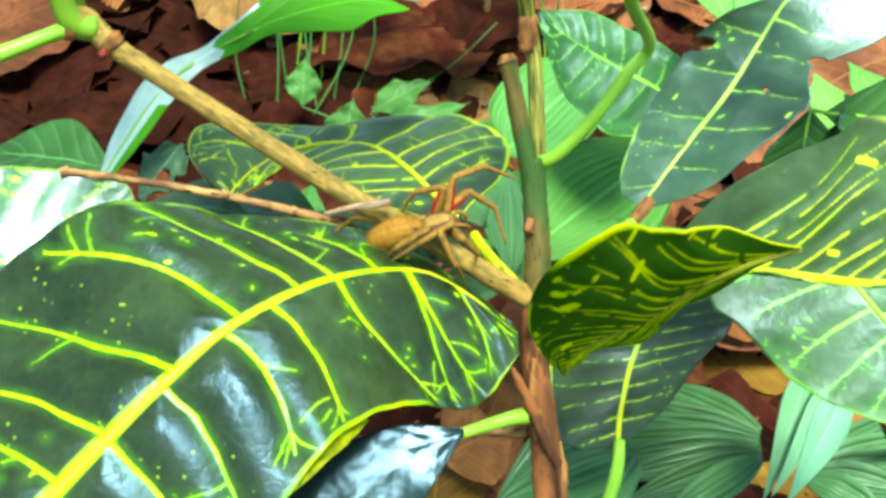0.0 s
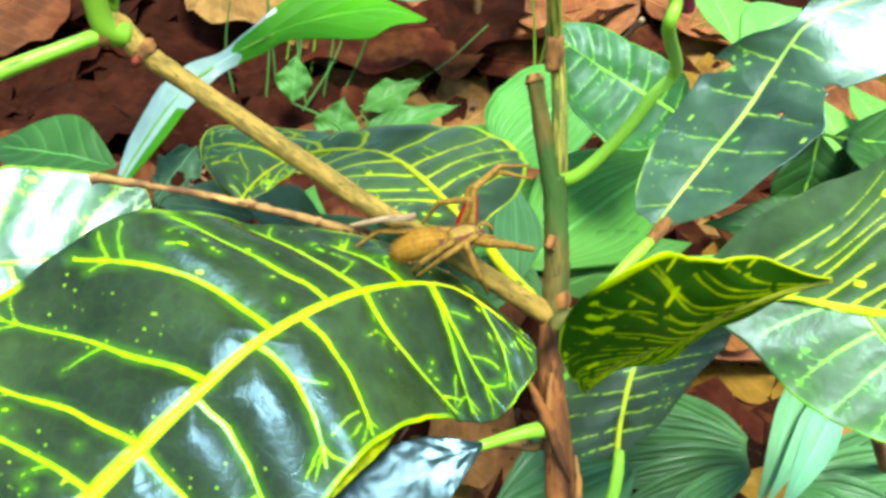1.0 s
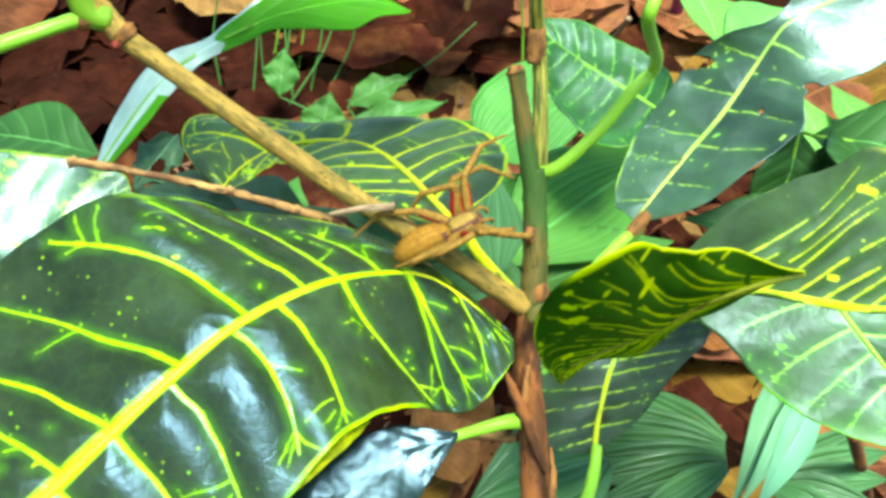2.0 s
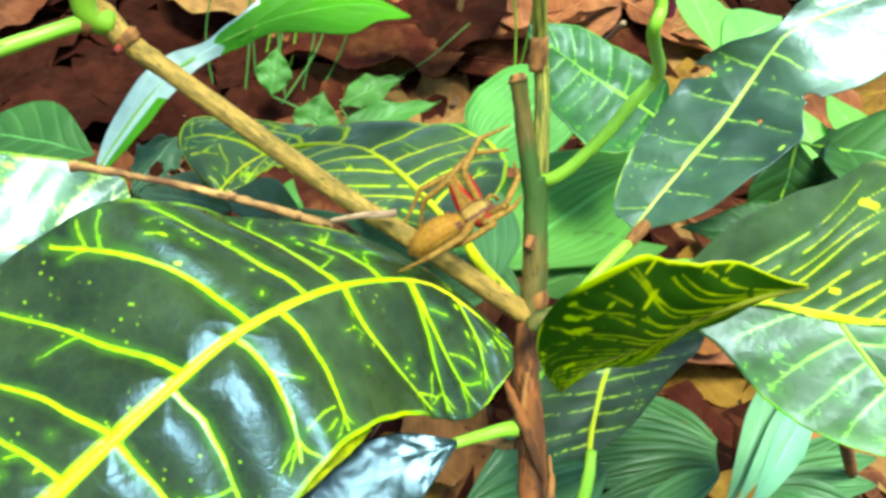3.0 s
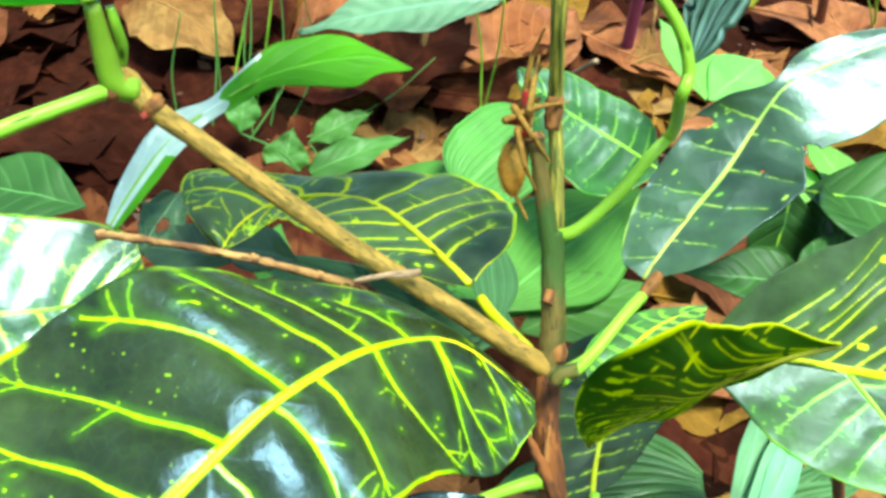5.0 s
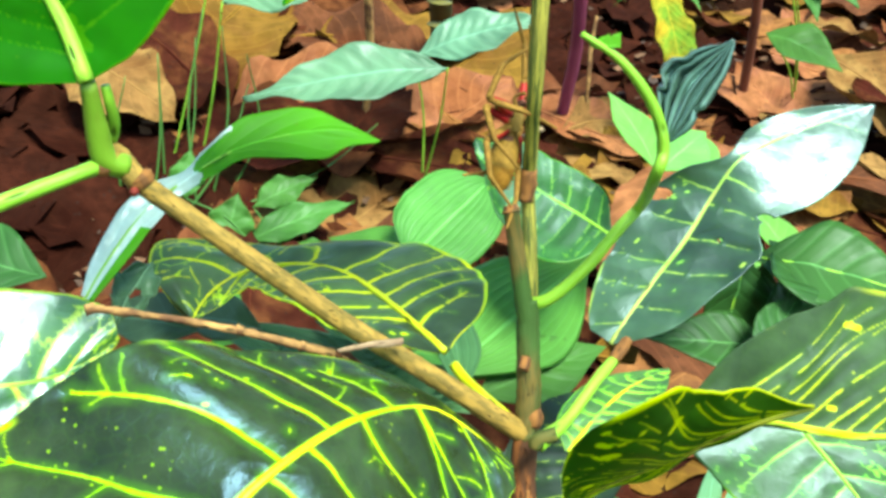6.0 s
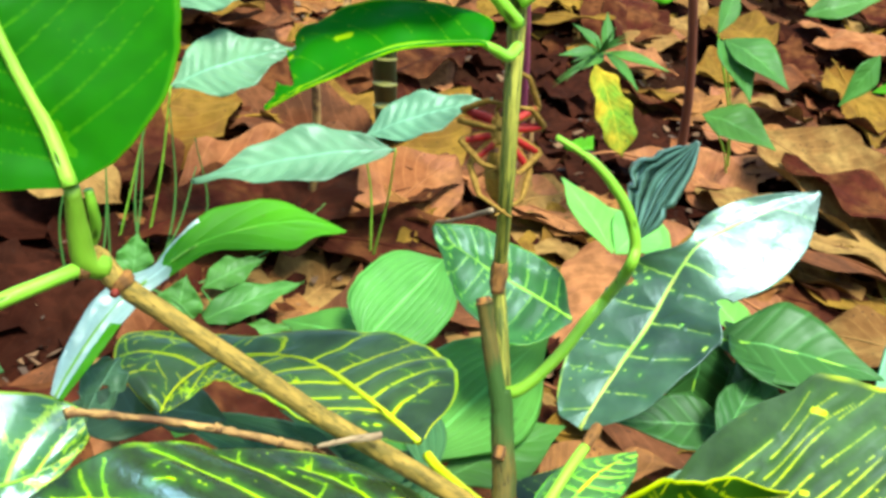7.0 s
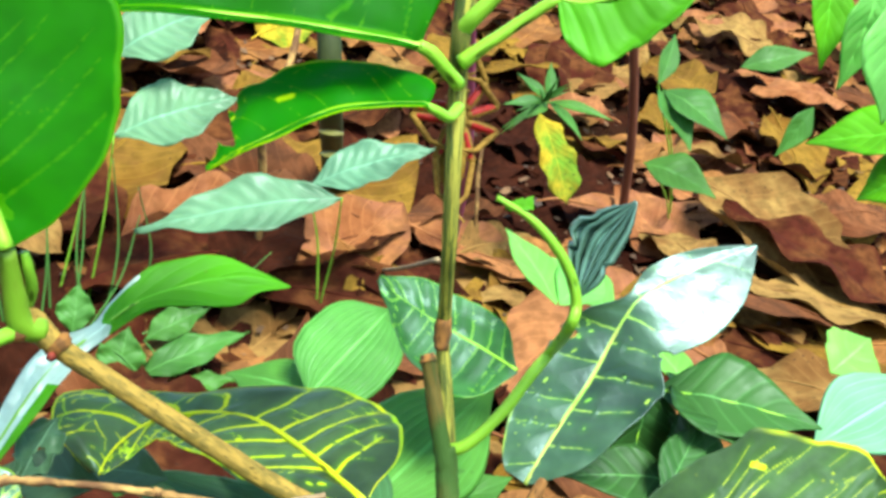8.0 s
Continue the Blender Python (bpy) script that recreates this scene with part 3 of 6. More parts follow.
croton_tube("bark_strip", [(0.0338, 0.2215, 0.2080), (0.0352, 0.2165, 0.1960), (0.0345, 0.2105, 0.1800)], [0.0004, 0.0014, 0.0005], M_KNOT, seed=10, rough=0.5, count=18)
croton_tube("bark_strip", [(0.0268, 0.2385, 0.2250), (0.0262, 0.2345, 0.2160), (0.0275, 0.2280, 0.2020)], [0.0005, 0.0013, 0.0004], M_KNOT, seed=12, rough=0.5, count=18)
croton_tube("middle_stem", [(0.0282, 0.253, 0.2333), (0.0287, 0.2593, 0.2466), (0.0279, 0.2659, 0.2605), (0.0267, 0.2712, 0.2748)], [0.0042, 0.0040, 0.0038, 0.0035], M_STEM, sides=14, count=40, rough=0.1, seed=4)
croton_tube("upper_stem", [(0.0287, 0.2704, 0.2658), (0.0284, 0.2815, 0.2851), (0.0273, 0.2903, 0.3016), (0.0253, 0.2864, 0.3102), (0.0222, 0.2804, 0.328), (0.0198, 0.2756, 0.3425), (0.0179, 0.2777, 0.3682), (0.0184, 0.2848, 0.3903), (0.0165, 0.2823, 0.4034), (0.018, 0.2874, 0.4242), (0.0183, 0.2919, 0.4461)],
            [0.0026, 0.0024, 0.0023, 0.0022, 0.0025, 0.0028, 0.0030, 0.0030], M_STEMGREEN, sides=14, count=70, rough=0.08, seed=5)
croton_tube("cut_stub", [(0.0273, 0.2681, 0.2669), (0.0236, 0.2723, 0.2817), (0.0203, 0.2763, 0.2961), (0.0187, 0.2777, 0.3035)], [0.0032, 0.0028, 0.0026, 0.0027], M_STEM, "sawn-off green side shoot", sides=12, count=26, rough=0.1, seed=6)
croton_tube("cut_end", [(0.0189, 0.277, 0.3023), (0.0184, 0.2782, 0.3043)], [0.0029, 0.0022], M_KNOT, sides=12, count=5, rough=0.3, seed=7)
knot([(0.0246, 0.2839, 0.3032), (0.0248, 0.2851, 0.3083), (0.0246, 0.2848, 0.3144)], 0.0031, seed=11)
knot([(0.0253, 0.2595, 0.2558), (0.026, 0.2606, 0.2571), (0.0266, 0.2623, 0.2585)], 0.0022, seed=12)
knot([(0.03, 0.2531, 0.2383), (0.0303, 0.2545, 0.2409), (0.03, 0.2565, 0.243)], 0.0030, seed=13)
knot([(0.026, 0.2375, 0.2416), (0.0275, 0.2385, 0.2444), (0.0326, 0.2383, 0.2462)], 0.0027, M_STEM, seed=14)
croton_tube("side_branch", [(0.0289, 0.2539, 0.2348), (0.0198, 0.2541, 0.2401), (-0.004, 0.2568, 0.2548), (-0.0318, 0.2592, 0.2714), (-0.0613, 0.262, 0.2913), (-0.0838, 0.2648, 0.3062), (-0.0923, 0.2655, 0.3124), (-0.0981, 0.2674, 0.3182), (-0.1002, 0.2635, 0.3188)],
            [0.0039, 0.0034, 0.0031, 0.0030, 0.0029, 0.0031, 0.0036, 0.0036], M_BRANCH, "tan bark-covered side branch", sides=14, count=80, rough=0.08, seed=8)
croton_tube("leaf_scar", [(-0.0899, 0.2643, 0.311), (-0.0911, 0.2646, 0.3125), (-0.0922, 0.2647, 0.3135)], [0.0030, 0.0039, 0.0030], M_KNOT, sides=12, count=10, rough=0.25, seed=15)
croton_tube("red_scar", [(-0.0934, 0.261, 0.3109), (-0.0924, 0.2608, 0.3105), (-0.0915, 0.2612, 0.3099)], [0.0009, 0.0016, 0.0007], M_RED, "small dark red scar", sides=8, count=7, rough=0.3)
croton_tube("green_shoot", [(-0.0953, 0.2661, 0.3159), (-0.1002, 0.2635, 0.3188), (-0.1019, 0.2616, 0.3288), (-0.1032, 0.2586, 0.3416)], [0.0036, 0.0036, 0.0030, 0.0021], M_SHOOT, "green young shoot tip", sides=12, count=16, seed=16)
croton_tube("petiole", [(-0.0967, 0.2679, 0.3166), (-0.1002, 0.2644, 0.3167), (-0.1049, 0.2592, 0.3165), (-0.1124, 0.2539, 0.3147), (-0.1257, 0.2447, 0.3113), (-0.1501, 0.2267, 0.3052)], [0.0022, 0.0023, 0.0021, 0.0021, 0.0022, 0.0023], M_PETIOLE, count=28, seed=17)
croton_tube("petiole", [(-0.1, 0.2695, 0.3196), (-0.0979, 0.2656, 0.3278), (-0.0985, 0.262, 0.3354), (-0.0993, 0.2614, 0.34)], [0.0016, 0.0016, 0.0015, 0.0013], M_PETIOLE, count=14, seed=18)
croton_tube("petiole", [(0.0276, 0.2727, 0.2723), (0.0337, 0.2694, 0.2766), (0.0436, 0.269, 0.2884), (0.0525, 0.2708, 0.3015), (0.0582, 0.2712, 0.3097), (0.045, 0.2357, 0.3322), (0.0453, 0.2346, 0.3402), (0.0416, 0.2352, 0.3497), (0.035, 0.236, 0.3579), (0.028, 0.2373, 0.3637), (0.019, 0.2387, 0.3681)],
            [0.0022, 0.0020, 0.0019, 0.0018, 0.0017, 0.0016, 0.0012, 0.0008], M_PETIOLE, "bright green curved petiole with an eaten end", count=56, seed=19)
croton_tube("petiole", [(0.0271, 0.2381, 0.2432), (0.0377, 0.2465, 0.2449), (0.0502, 0.2588, 0.2524), (0.0575, 0.2658, 0.2556)], [0.0030, 0.0020, 0.0019, 0.0020], M_PETIOLE, count=18, seed=20)
knot([(0.057, 0.2655, 0.2547), (0.0607, 0.2691, 0.258), (0.0636, 0.2714, 0.261)], 0.0021, seed=21)
croton_tube("petiole", [(0.0274, 0.2348, 0.2066), (0.0219, 0.2306, 0.2094), (0.0143, 0.2276, 0.2093), (0.0051, 0.2223, 0.21)], [0.0030, 0.0022, 0.0019, 0.0016], M_PETIOLE, count=16, seed=22)
croton_tube("petiole", [(0.0711, 0.3079, 0.1333), (0.0689, 0.2975, 0.1278), (0.063, 0.2816, 0.1252), (0.0414, 0.233, 0.1285)], [0.0022, 0.0026, 0.0026, 0.003], M_PETIOLE, count=16, seed=23)
croton_tube("petiole", [(0.0172, 0.2771, 0.3844), (0.0124, 0.2698, 0.3826), (0.0079, 0.2664, 0.3845), (0.0041, 0.2653, 0.3861)], [0.0018, 0.0017, 0.0015, 0.0012], M_PETIOLE, count=14, seed=24)
croton_tube("petiole", [(0.0169, 0.2793, 0.3907), (0.0111, 0.2744, 0.3952), (0.0057, 0.2722, 0.3998), (0.0012, 0.2716, 0.4018)], [0.0022, 0.0021, 0.0020, 0.0018], M_PETIOLE, count=14, seed=25)
croton_tube("petiole", [(0.0168, 0.28, 0.3969), (0.0229, 0.2774, 0.4031), (0.0316, 0.2758, 0.4107), (0.0412, 0.2728, 0.4193)], [0.0026, 0.0019, 0.0018, 0.0017], M_PETIOLE, count=14, seed=26)
croton_tube("petiole", [(0.0164, 0.2831, 0.4058), (0.019, 0.2797, 0.4105), (0.0242, 0.2777, 0.4177), (0.0302, 0.2746, 0.4265)], [0.0030, 0.0025, 0.0022, 0.0020], M_PETIOLE, count=14, seed=27)
croton_tube("petiole", [(0.0208, 0.2569, 0.24), (0.0172, 0.2702, 0.238), (0.0132, 0.2837, 0.2364), (0.0102, 0.2904, 0.238)], [0.0024, 0.0020, 0.0019, 0.0018], M_RIB, count=14, seed=28)


def rows_of(*stations):
    return [tuple(np.array(p) for p in s) for s in stations]


# side veins of the flecked leaf, as below
FLECKED_VEINS = [(-1, 0.13, 0.18, 0.25, 0.8), (-1, 0.22, 0.27, 0.33, 0.9), (-1, 0.30, 0.35, 0.42, 0.95), (-1, 0.38, 0.43, 0.50, 0.95), (-1, 0.47, 0.53, 0.60, 0.95), (-1, 0.60, 0.66, 0.74, 0.95), (-1, 0.70, 0.76, 0.84, 0.95), (-1, 0.80, 0.85, 0.91, 0.9),
                 (1, 0.16, 0.24, 0.36, 0.85), (1, 0.24, 0.33, 0.46, 0.95), (1, 0.33, 0.43, 0.58, 0.95), (1, 0.43, 0.53, 0.68, 0.95), (1, 0.55, 0.64, 0.76, 0.95), (1, 0.66, 0.74, 0.84, 0.95), (1, 0.77, 0.83, 0.91, 0.9)]
# side veins of the large leaf: side, station on the rib, halfway, at the end, how far out
BIG_VEINS = [(-1, 0.14, 0.13, 0.10, 0.8), (-1, 0.21, 0.195, 0.16, 0.8), (-1, 0.28, 0.255, 0.21, 0.9), (-1, 0.351, 0.315, 0.255, 0.93), (-1, 0.451, 0.415, 0.355, 0.95), (-1, 0.547, 0.53, 0.475, 0.93),
             (-1, 0.633, 0.625, 0.573, 0.95), (-1, 0.685, 0.695, 0.67, 0.93), (-1, 0.756, 0.768, 0.75, 0.75), (1, 0.18, 0.17, 0.15, 0.9), (1, 0.265, 0.25, 0.23, 0.9), (1, 0.346, 0.33, 0.30, 0.93),
             (1, 0.427, 0.418, 0.365, 0.9), (1, 0.52, 0.517, 0.475, 0.88), (1, 0.587, 0.59, 0.55, 0.94), (1, 0.69, 0.70, 0.752, 0.93), (1, 0.805, 0.805, 0.799, 0.93), (1, 0.808, 0.825, 0.86, 0.85), (1, 0.89, 0.915, 0.91, 0.8)]
leaf(croton, rows_of(
    ((-0.1304, 0.1425, 0.2068), (-0.1317, 0.1428, 0.2073), (-0.1292, 0.1419, 0.2057)),
    ((-0.0992, 0.165, 0.2284), (-0.1432, 0.1978, 0.2452), (-0.0629, 0.154, 0.2092)),
    ((-0.066, 0.1922, 0.253), (-0.1144, 0.2255, 0.2631), (-0.036, 0.175, 0.2324)),
    ((-0.05, 0.2067, 0.2605), (-0.0879, 0.2351, 0.2773), (-0.0231, 0.1901, 0.2398)),
    ((-0.0281, 0.2289, 0.2589), (-0.0594, 0.2536, 0.2642), (-0.0077, 0.2161, 0.2242)),
    ((-0.0023, 0.2474, 0.2486), (-0.0161, 0.2623, 0.2493), (0.0104, 0.2249, 0.2195)),
    ((0.0223, 0.2428, 0.2306), (0.0204, 0.2455, 0.2328), (0.0214, 0.2386, 0.2258))),
    M_BIG, "large dark glossy leaf with bright yellow midrib and veins", M_RIB, 0.0017, nu=350, nv=80, wave=0.0012, uneven=0.0012, seed=1,
    net=dict(courses=BIG_VEINS, width=0.00085, twigs=1, spots=34, spot=0.0009, lace=12, tone=(0.35, 0.75)), pucker=0.0018)
leaf(croton, rows_of(
    ((0.0047, 0.2814, 0.2486), (0.0065, 0.2812, 0.2493), (0.003, 0.2824, 0.2481)),
    ((-0.0063, 0.309, 0.2469), (0.0212, 0.3004, 0.2571), (-0.0235, 0.3029, 0.2402)),
    ((-0.0192, 0.3369, 0.2453), (0.021, 0.3213, 0.2593), (-0.0367, 0.3202, 0.2375)),
    ((-0.0347, 0.3547, 0.2422), (0.0062, 0.3454, 0.2562), (-0.0479, 0.3359, 0.2356)),
    ((-0.0504, 0.3628, 0.238), (-0.0231, 0.3656, 0.2477), (-0.0549, 0.3444, 0.2344)),
    ((-0.0631, 0.364, 0.2342), (-0.0567, 0.3803, 0.2383), (-0.06, 0.3486, 0.2334)),
    ((-0.0719, 0.3568, 0.2320), (-0.0920, 0.3750, 0.2420), (-0.0655, 0.3474, 0.2328)),
    ((-0.0784, 0.3474, 0.2298), (-0.1000, 0.3580, 0.2390), (-0.0727, 0.3428, 0.2300)),
    ((-0.0817, 0.3361, 0.2277), (-0.0845, 0.3408, 0.2274), (-0.0803, 0.3361, 0.2281))),
    M_BLOTCH, "dark green leaf with yellow veins and a drooping flecked tip", M_RIB, 0.0013, nu=240, nv=56, wave=0.001, bulge=0.06, seed=2,
    net=dict(courses=FLECKED_VEINS, width=0.0008, twigs=2, fork=True, spots=26, spot=0.0014, lace=46, lace_from=0.66, dash=0.03,
             marks=[(0.564, 0.15, 0.0026, 0.0008), (0.448, 0.5, 0.0018, 0.0008)]), pucker=0.0016)
leaf(croton, rows_of(
    ((-0.1782, 0.2654, 0.2347), (-0.1782, 0.2658, 0.2355), (-0.1782, 0.265, 0.2339)),
    ((-0.1508, 0.2729, 0.236), (-0.157, 0.2956, 0.257), (-0.1492, 0.2622, 0.2241)),
    ((-0.1281, 0.2802, 0.2353), (-0.131, 0.3013, 0.2568), (-0.1308, 0.2721, 0.2262)),
    ((-0.1155, 0.2879, 0.2362), (-0.1091, 0.3039, 0.2513), (-0.1151, 0.2811, 0.2319)),
    ((-0.1033, 0.2977, 0.2405), (-0.1031, 0.2981, 0.2414), (-0.1037, 0.2972, 0.2397))),
    M_SILVER, "shiny pale-reflecting variegated leaf", M_RIB_GREEN, 0.001, nu=90, nv=24, wave=0.0004, uneven=0.001, seed=3,
    net=dict(pairs=6, lean=0.12, width=0.0008, twigs=5, spots=60, spot=0.0016, lace=60), pucker=0.0006)
# narrow base and upper rim take the painted sky sheen
leaf(croton, rows_of(
    ((-0.1142, 0.3033, 0.2535), (-0.1157, 0.304, 0.2544), (-0.1117, 0.3025, 0.2528)),
    ((-0.1097, 0.3133, 0.2605), (-0.1138, 0.3148, 0.2621), (-0.1046, 0.3121, 0.26)),
    ((-0.1003, 0.3263, 0.2723), (-0.1058, 0.329, 0.2755), (-0.0937, 0.3248, 0.2716)),
    ((-0.0923, 0.334, 0.2787), (-0.0968, 0.3364, 0.2819), (-0.0883, 0.3325, 0.2771)),
    ((-0.0838, 0.3405, 0.2831), (-0.0858, 0.3432, 0.285), (-0.0823, 0.3387, 0.2803)),
    ((-0.075, 0.3631, 0.2829), (-0.0768, 0.3701, 0.2875), (-0.0738, 0.3581, 0.2792)),
    ((-0.0638, 0.3699, 0.2861), (-0.0651, 0.3801, 0.2944), (-0.0624, 0.3627, 0.2836)),
    ((-0.0496, 0.3736, 0.2898), (-0.0505, 0.3837, 0.2979), (-0.048, 0.3634, 0.2844)),
    ((-0.036, 0.374, 0.2924), (-0.0377, 0.3829, 0.298), (-0.0343, 0.3637, 0.2842)),
    ((-0.0258, 0.3739, 0.2928), (-0.0262, 0.3778, 0.2947), (-0.0253, 0.3684, 0.2881)),
    ((-0.0126, 0.3704, 0.2907), (-0.013, 0.3707, 0.291), (-0.013, 0.3703, 0.2903))),
    M_LIME, "bright lime green twisted leaf, sky sheen painted on its narrow base", M_RIB_GREEN, 0.0006, nu=150, nv=12, wave=0.0003, bulge=0.05, uneven=0.0007, ragged=0.14, seed=4, base_mat=M_SKYSHEEN, split=0.43, rim=(0.6, -0.84))
leaf(croton, rows_of(
    ((0.0648, 0.2876, 0.2493), (0.0636, 0.2891, 0.2494), (0.0666, 0.2866, 0.2499)),
    ((0.0727, 0.2940, 0.2585), (0.0594, 0.2967, 0.2512), (0.0838, 0.2817, 0.2586)),
    ((0.0824, 0.3008, 0.2692), (0.0640, 0.3102, 0.2625), (0.0999, 0.2849, 0.2713)),
    ((0.0905, 0.3057, 0.2777), (0.0710, 0.3176, 0.2717), (0.1109, 0.2882, 0.2808)),
    ((0.0972, 0.3106, 0.2865), (0.0775, 0.3211, 0.2807), (0.1149, 0.2908, 0.2852)),
    ((0.1033, 0.3148, 0.2960), (0.0842, 0.3258, 0.2929), (0.1160, 0.2994, 0.2920)),
    ((0.1073, 0.3158, 0.3045), (0.0935, 0.3218, 0.3040), (0.1221, 0.2992, 0.2958)),
    ((0.1118, 0.3166, 0.3110), (0.1065, 0.3180, 0.3110), (0.1365, 0.3008, 0.3018)),
    ((0.1280, 0.3199, 0.3188), (0.1178, 0.3247, 0.3208), (0.1499, 0.3070, 0.3117)),
    ((0.1461, 0.3219, 0.3257), (0.1369, 0.3263, 0.3278), (0.1573, 0.3148, 0.3217)),
    ((0.1622, 0.3236, 0.3319), (0.1616, 0.3239, 0.3320), (0.1622, 0.3230, 0.3314))),
    M_DARK, "dark glossy puckered leaf with a sunlit pale tip and insect holes", M_RIBPALE, 0.0010, nu=200, nv=50, wave=0.0006, uneven=0.0010, seed=5,
    net=dict(pairs=8, lean=0.03, width=0.00028, twigs=0, spots=14, spot=0.0009, dash=0.12, fork=False, reach=0.9, marks=[(0.30, 0.9, 0.0015, 0.0006), (0.33, -0.7, 0.0014, 0.0005)]), pucker=0.0019, pucker_to=0.42, rib_reach=0.0125,
    drop_faces=[(0.515, 1.0, 0.022, 0.16), (0.47, -0.95, 0.018, 0.35), (0.375, 0.42, 0.006, 0.03)])
leaf(croton, rows_of(
    ((0.1071, 0.4101, 0.2353), (0.1078, 0.4093, 0.234), (0.1068, 0.4108, 0.2365)),
    ((0.0935, 0.4269, 0.2394), (0.0822, 0.403, 0.223), (0.1091, 0.4387, 0.2473)),
    ((0.0767, 0.4377, 0.2457), (0.0645, 0.4132, 0.2281), (0.0883, 0.4508, 0.2559)),
    ((0.0594, 0.4493, 0.2531), (0.0506, 0.4282, 0.2416), (0.0663, 0.4583, 0.2638)),
    ((0.0444, 0.4556, 0.2641), (0.0441, 0.455, 0.2631), (0.0452, 0.4561, 0.265))),
    M_DULL, "mid green leaf with pale yellow veins behind the stem", M_RIB_GREEN, 0.001, nu=90, nv=22, wave=0.001, bulge=0.06, seed=6,
    net=dict(pairs=8, lean=0.12, width=0.0006, twigs=2, spots=24, spot=0.0014, dash=0.1), pucker=0.001)
leaf(croton, rows_of(
    ((0.0781, 0.1880, 0.2919), (0.0773, 0.1869, 0.2932), (0.0789, 0.1891, 0.2906)),
    ((0.0690, 0.1896, 0.2873), (0.0664, 0.1867, 0.2958), (0.0705, 0.1931, 0.2838)),
    ((0.0599, 0.1935, 0.2793), (0.0549, 0.1858, 0.2989), (0.0625, 0.1995, 0.2730)),
    ((0.0529, 0.1999, 0.2680), (0.0449, 0.1855, 0.2980), (0.0557, 0.2068, 0.2603)),
    ((0.0442, 0.2045, 0.2584), (0.0343, 0.1810, 0.3018), (0.0497, 0.2139, 0.2479)),
    ((0.0367, 0.2073, 0.2516), (0.0238, 0.1861, 0.2878), (0.0393, 0.2127, 0.2455)),
    ((0.0326, 0.2116, 0.2436), (0.0208, 0.1985, 0.2653), (0.0345, 0.2154, 0.2392)),
    ((0.0334, 0.2183, 0.2340), (0.0322, 0.2165, 0.2362), (0.0341, 0.2186, 0.2338))),
    M_STREAK, "dark green leaf streaked and spotted yellow, hanging from a fold", M_RIBDULL, 0.0009, nu=300, nv=60, wave=0.0008, bulge=0.07, seed=7,
    net=dict(pairs=20, lean=0.36, bow=0.55, width=0.00038, dash=0.10, twigs=0, fork=False, spots=30, spot=0.0014, start=0.0,
             marks=[(0.541, -0.65, 0.0028, 0.0016), (0.806, -0.25, 0.0022, 0.0014), (0.707, -0.75, 0.0008, 0.0005), (0.86, -0.85, 0.0005, 0.0006), (0.53, -0.985, 0.005, 0.0010), (0.62, -0.985, 0.003, 0.0008), (0.30, -0.98, 0.003, 0.0007), (0.22, -0.98, 0.003, 0.0008)]), pucker=0.0006)
leaf(croton, rows_of(
    ((0.0516, 0.2018, 0.2806), (0.0514, 0.2024, 0.2810), (0.0518, 0.2014, 0.2803)),
    ((0.0577, 0.2002, 0.2813), (0.0638, 0.2100, 0.2916), (0.0578, 0.1992, 0.2805)),
    ((0.0669, 0.1969, 0.2817), (0.0803, 0.2150, 0.3014), (0.0667, 0.1958, 0.2807)),
    ((0.0761, 0.1939, 0.2823), (0.0924, 0.2159, 0.3062), (0.0759, 0.1928, 0.2813)),
    ((0.0864, 0.1903, 0.2828), (0.1008, 0.2171, 0.3101), (0.0862, 0.1893, 0.2818)),
    ((0.0978, 0.1870, 0.2838), (0.1142, 0.2116, 0.3100), (0.0975, 0.1860, 0.2829)),
    ((0.1139, 0.1850, 0.2876), (0.1280, 0.2048, 0.3090), (0.1136, 0.1840, 0.2867)),
    ((0.1332, 0.1921, 0.3001), (0.1334, 0.1926, 0.3005), (0.1331, 0.1917, 0.2997))),
    M_STREAKPALE, "grey-green leaf with slanting yellow streaks and flecks", M_RIB, 0.0006, nu=220, nv=50, wave=0.0008, bulge=0.08, seed=47,
    net=dict(pairs=13, lean=0.34, bow=0.5, width=0.00032, dash=0.12, twigs=0, fork=False, spots=14, spot=0.0009, start=0.05,
             marks=[(0.421, -0.75, 0.0032, 0.0009), (0.208, -0.25, 0.0012, 0.0007), (0.408, -0.15, 0.0012, 0.0008)]), pucker=0.0008)
leaf(croton, rows_of(
    ((0.1256, 0.2902, 0.2384), (0.1245, 0.2901, 0.2379), (0.1267, 0.2903, 0.2388)),
    ((0.1317, 0.2802, 0.2306), (0.0901, 0.2837, 0.2209), (0.1468, 0.2814, 0.2365)),
    ((0.1385, 0.2707, 0.2235), (0.1011, 0.2697, 0.2108), (0.1600, 0.2709, 0.2305)),
    ((0.1464, 0.2606, 0.2161), (0.1156, 0.2552, 0.2013), (0.1690, 0.2586, 0.2213)),
    ((0.1555, 0.2479, 0.2067), (0.1342, 0.2449, 0.1971), (0.1715, 0.2450, 0.2089)),
    ((0.1642, 0.2343, 0.1962), (0.1631, 0.2342, 0.1958), (0.1652, 0.2344, 0.1967))),
    M_RIGHT, "dark green leaf with pale veins and a sunlit patch", M_RIB_GREEN, 0.0011, nu=130, nv=34, uneven=0.0008, wave=0.0006, seed=8,
    net=dict(pairs=6, lean=0.10, width=0.0005, twigs=4, spots=34, spot=0.0011, dash=0.05), pucker=0.0006)
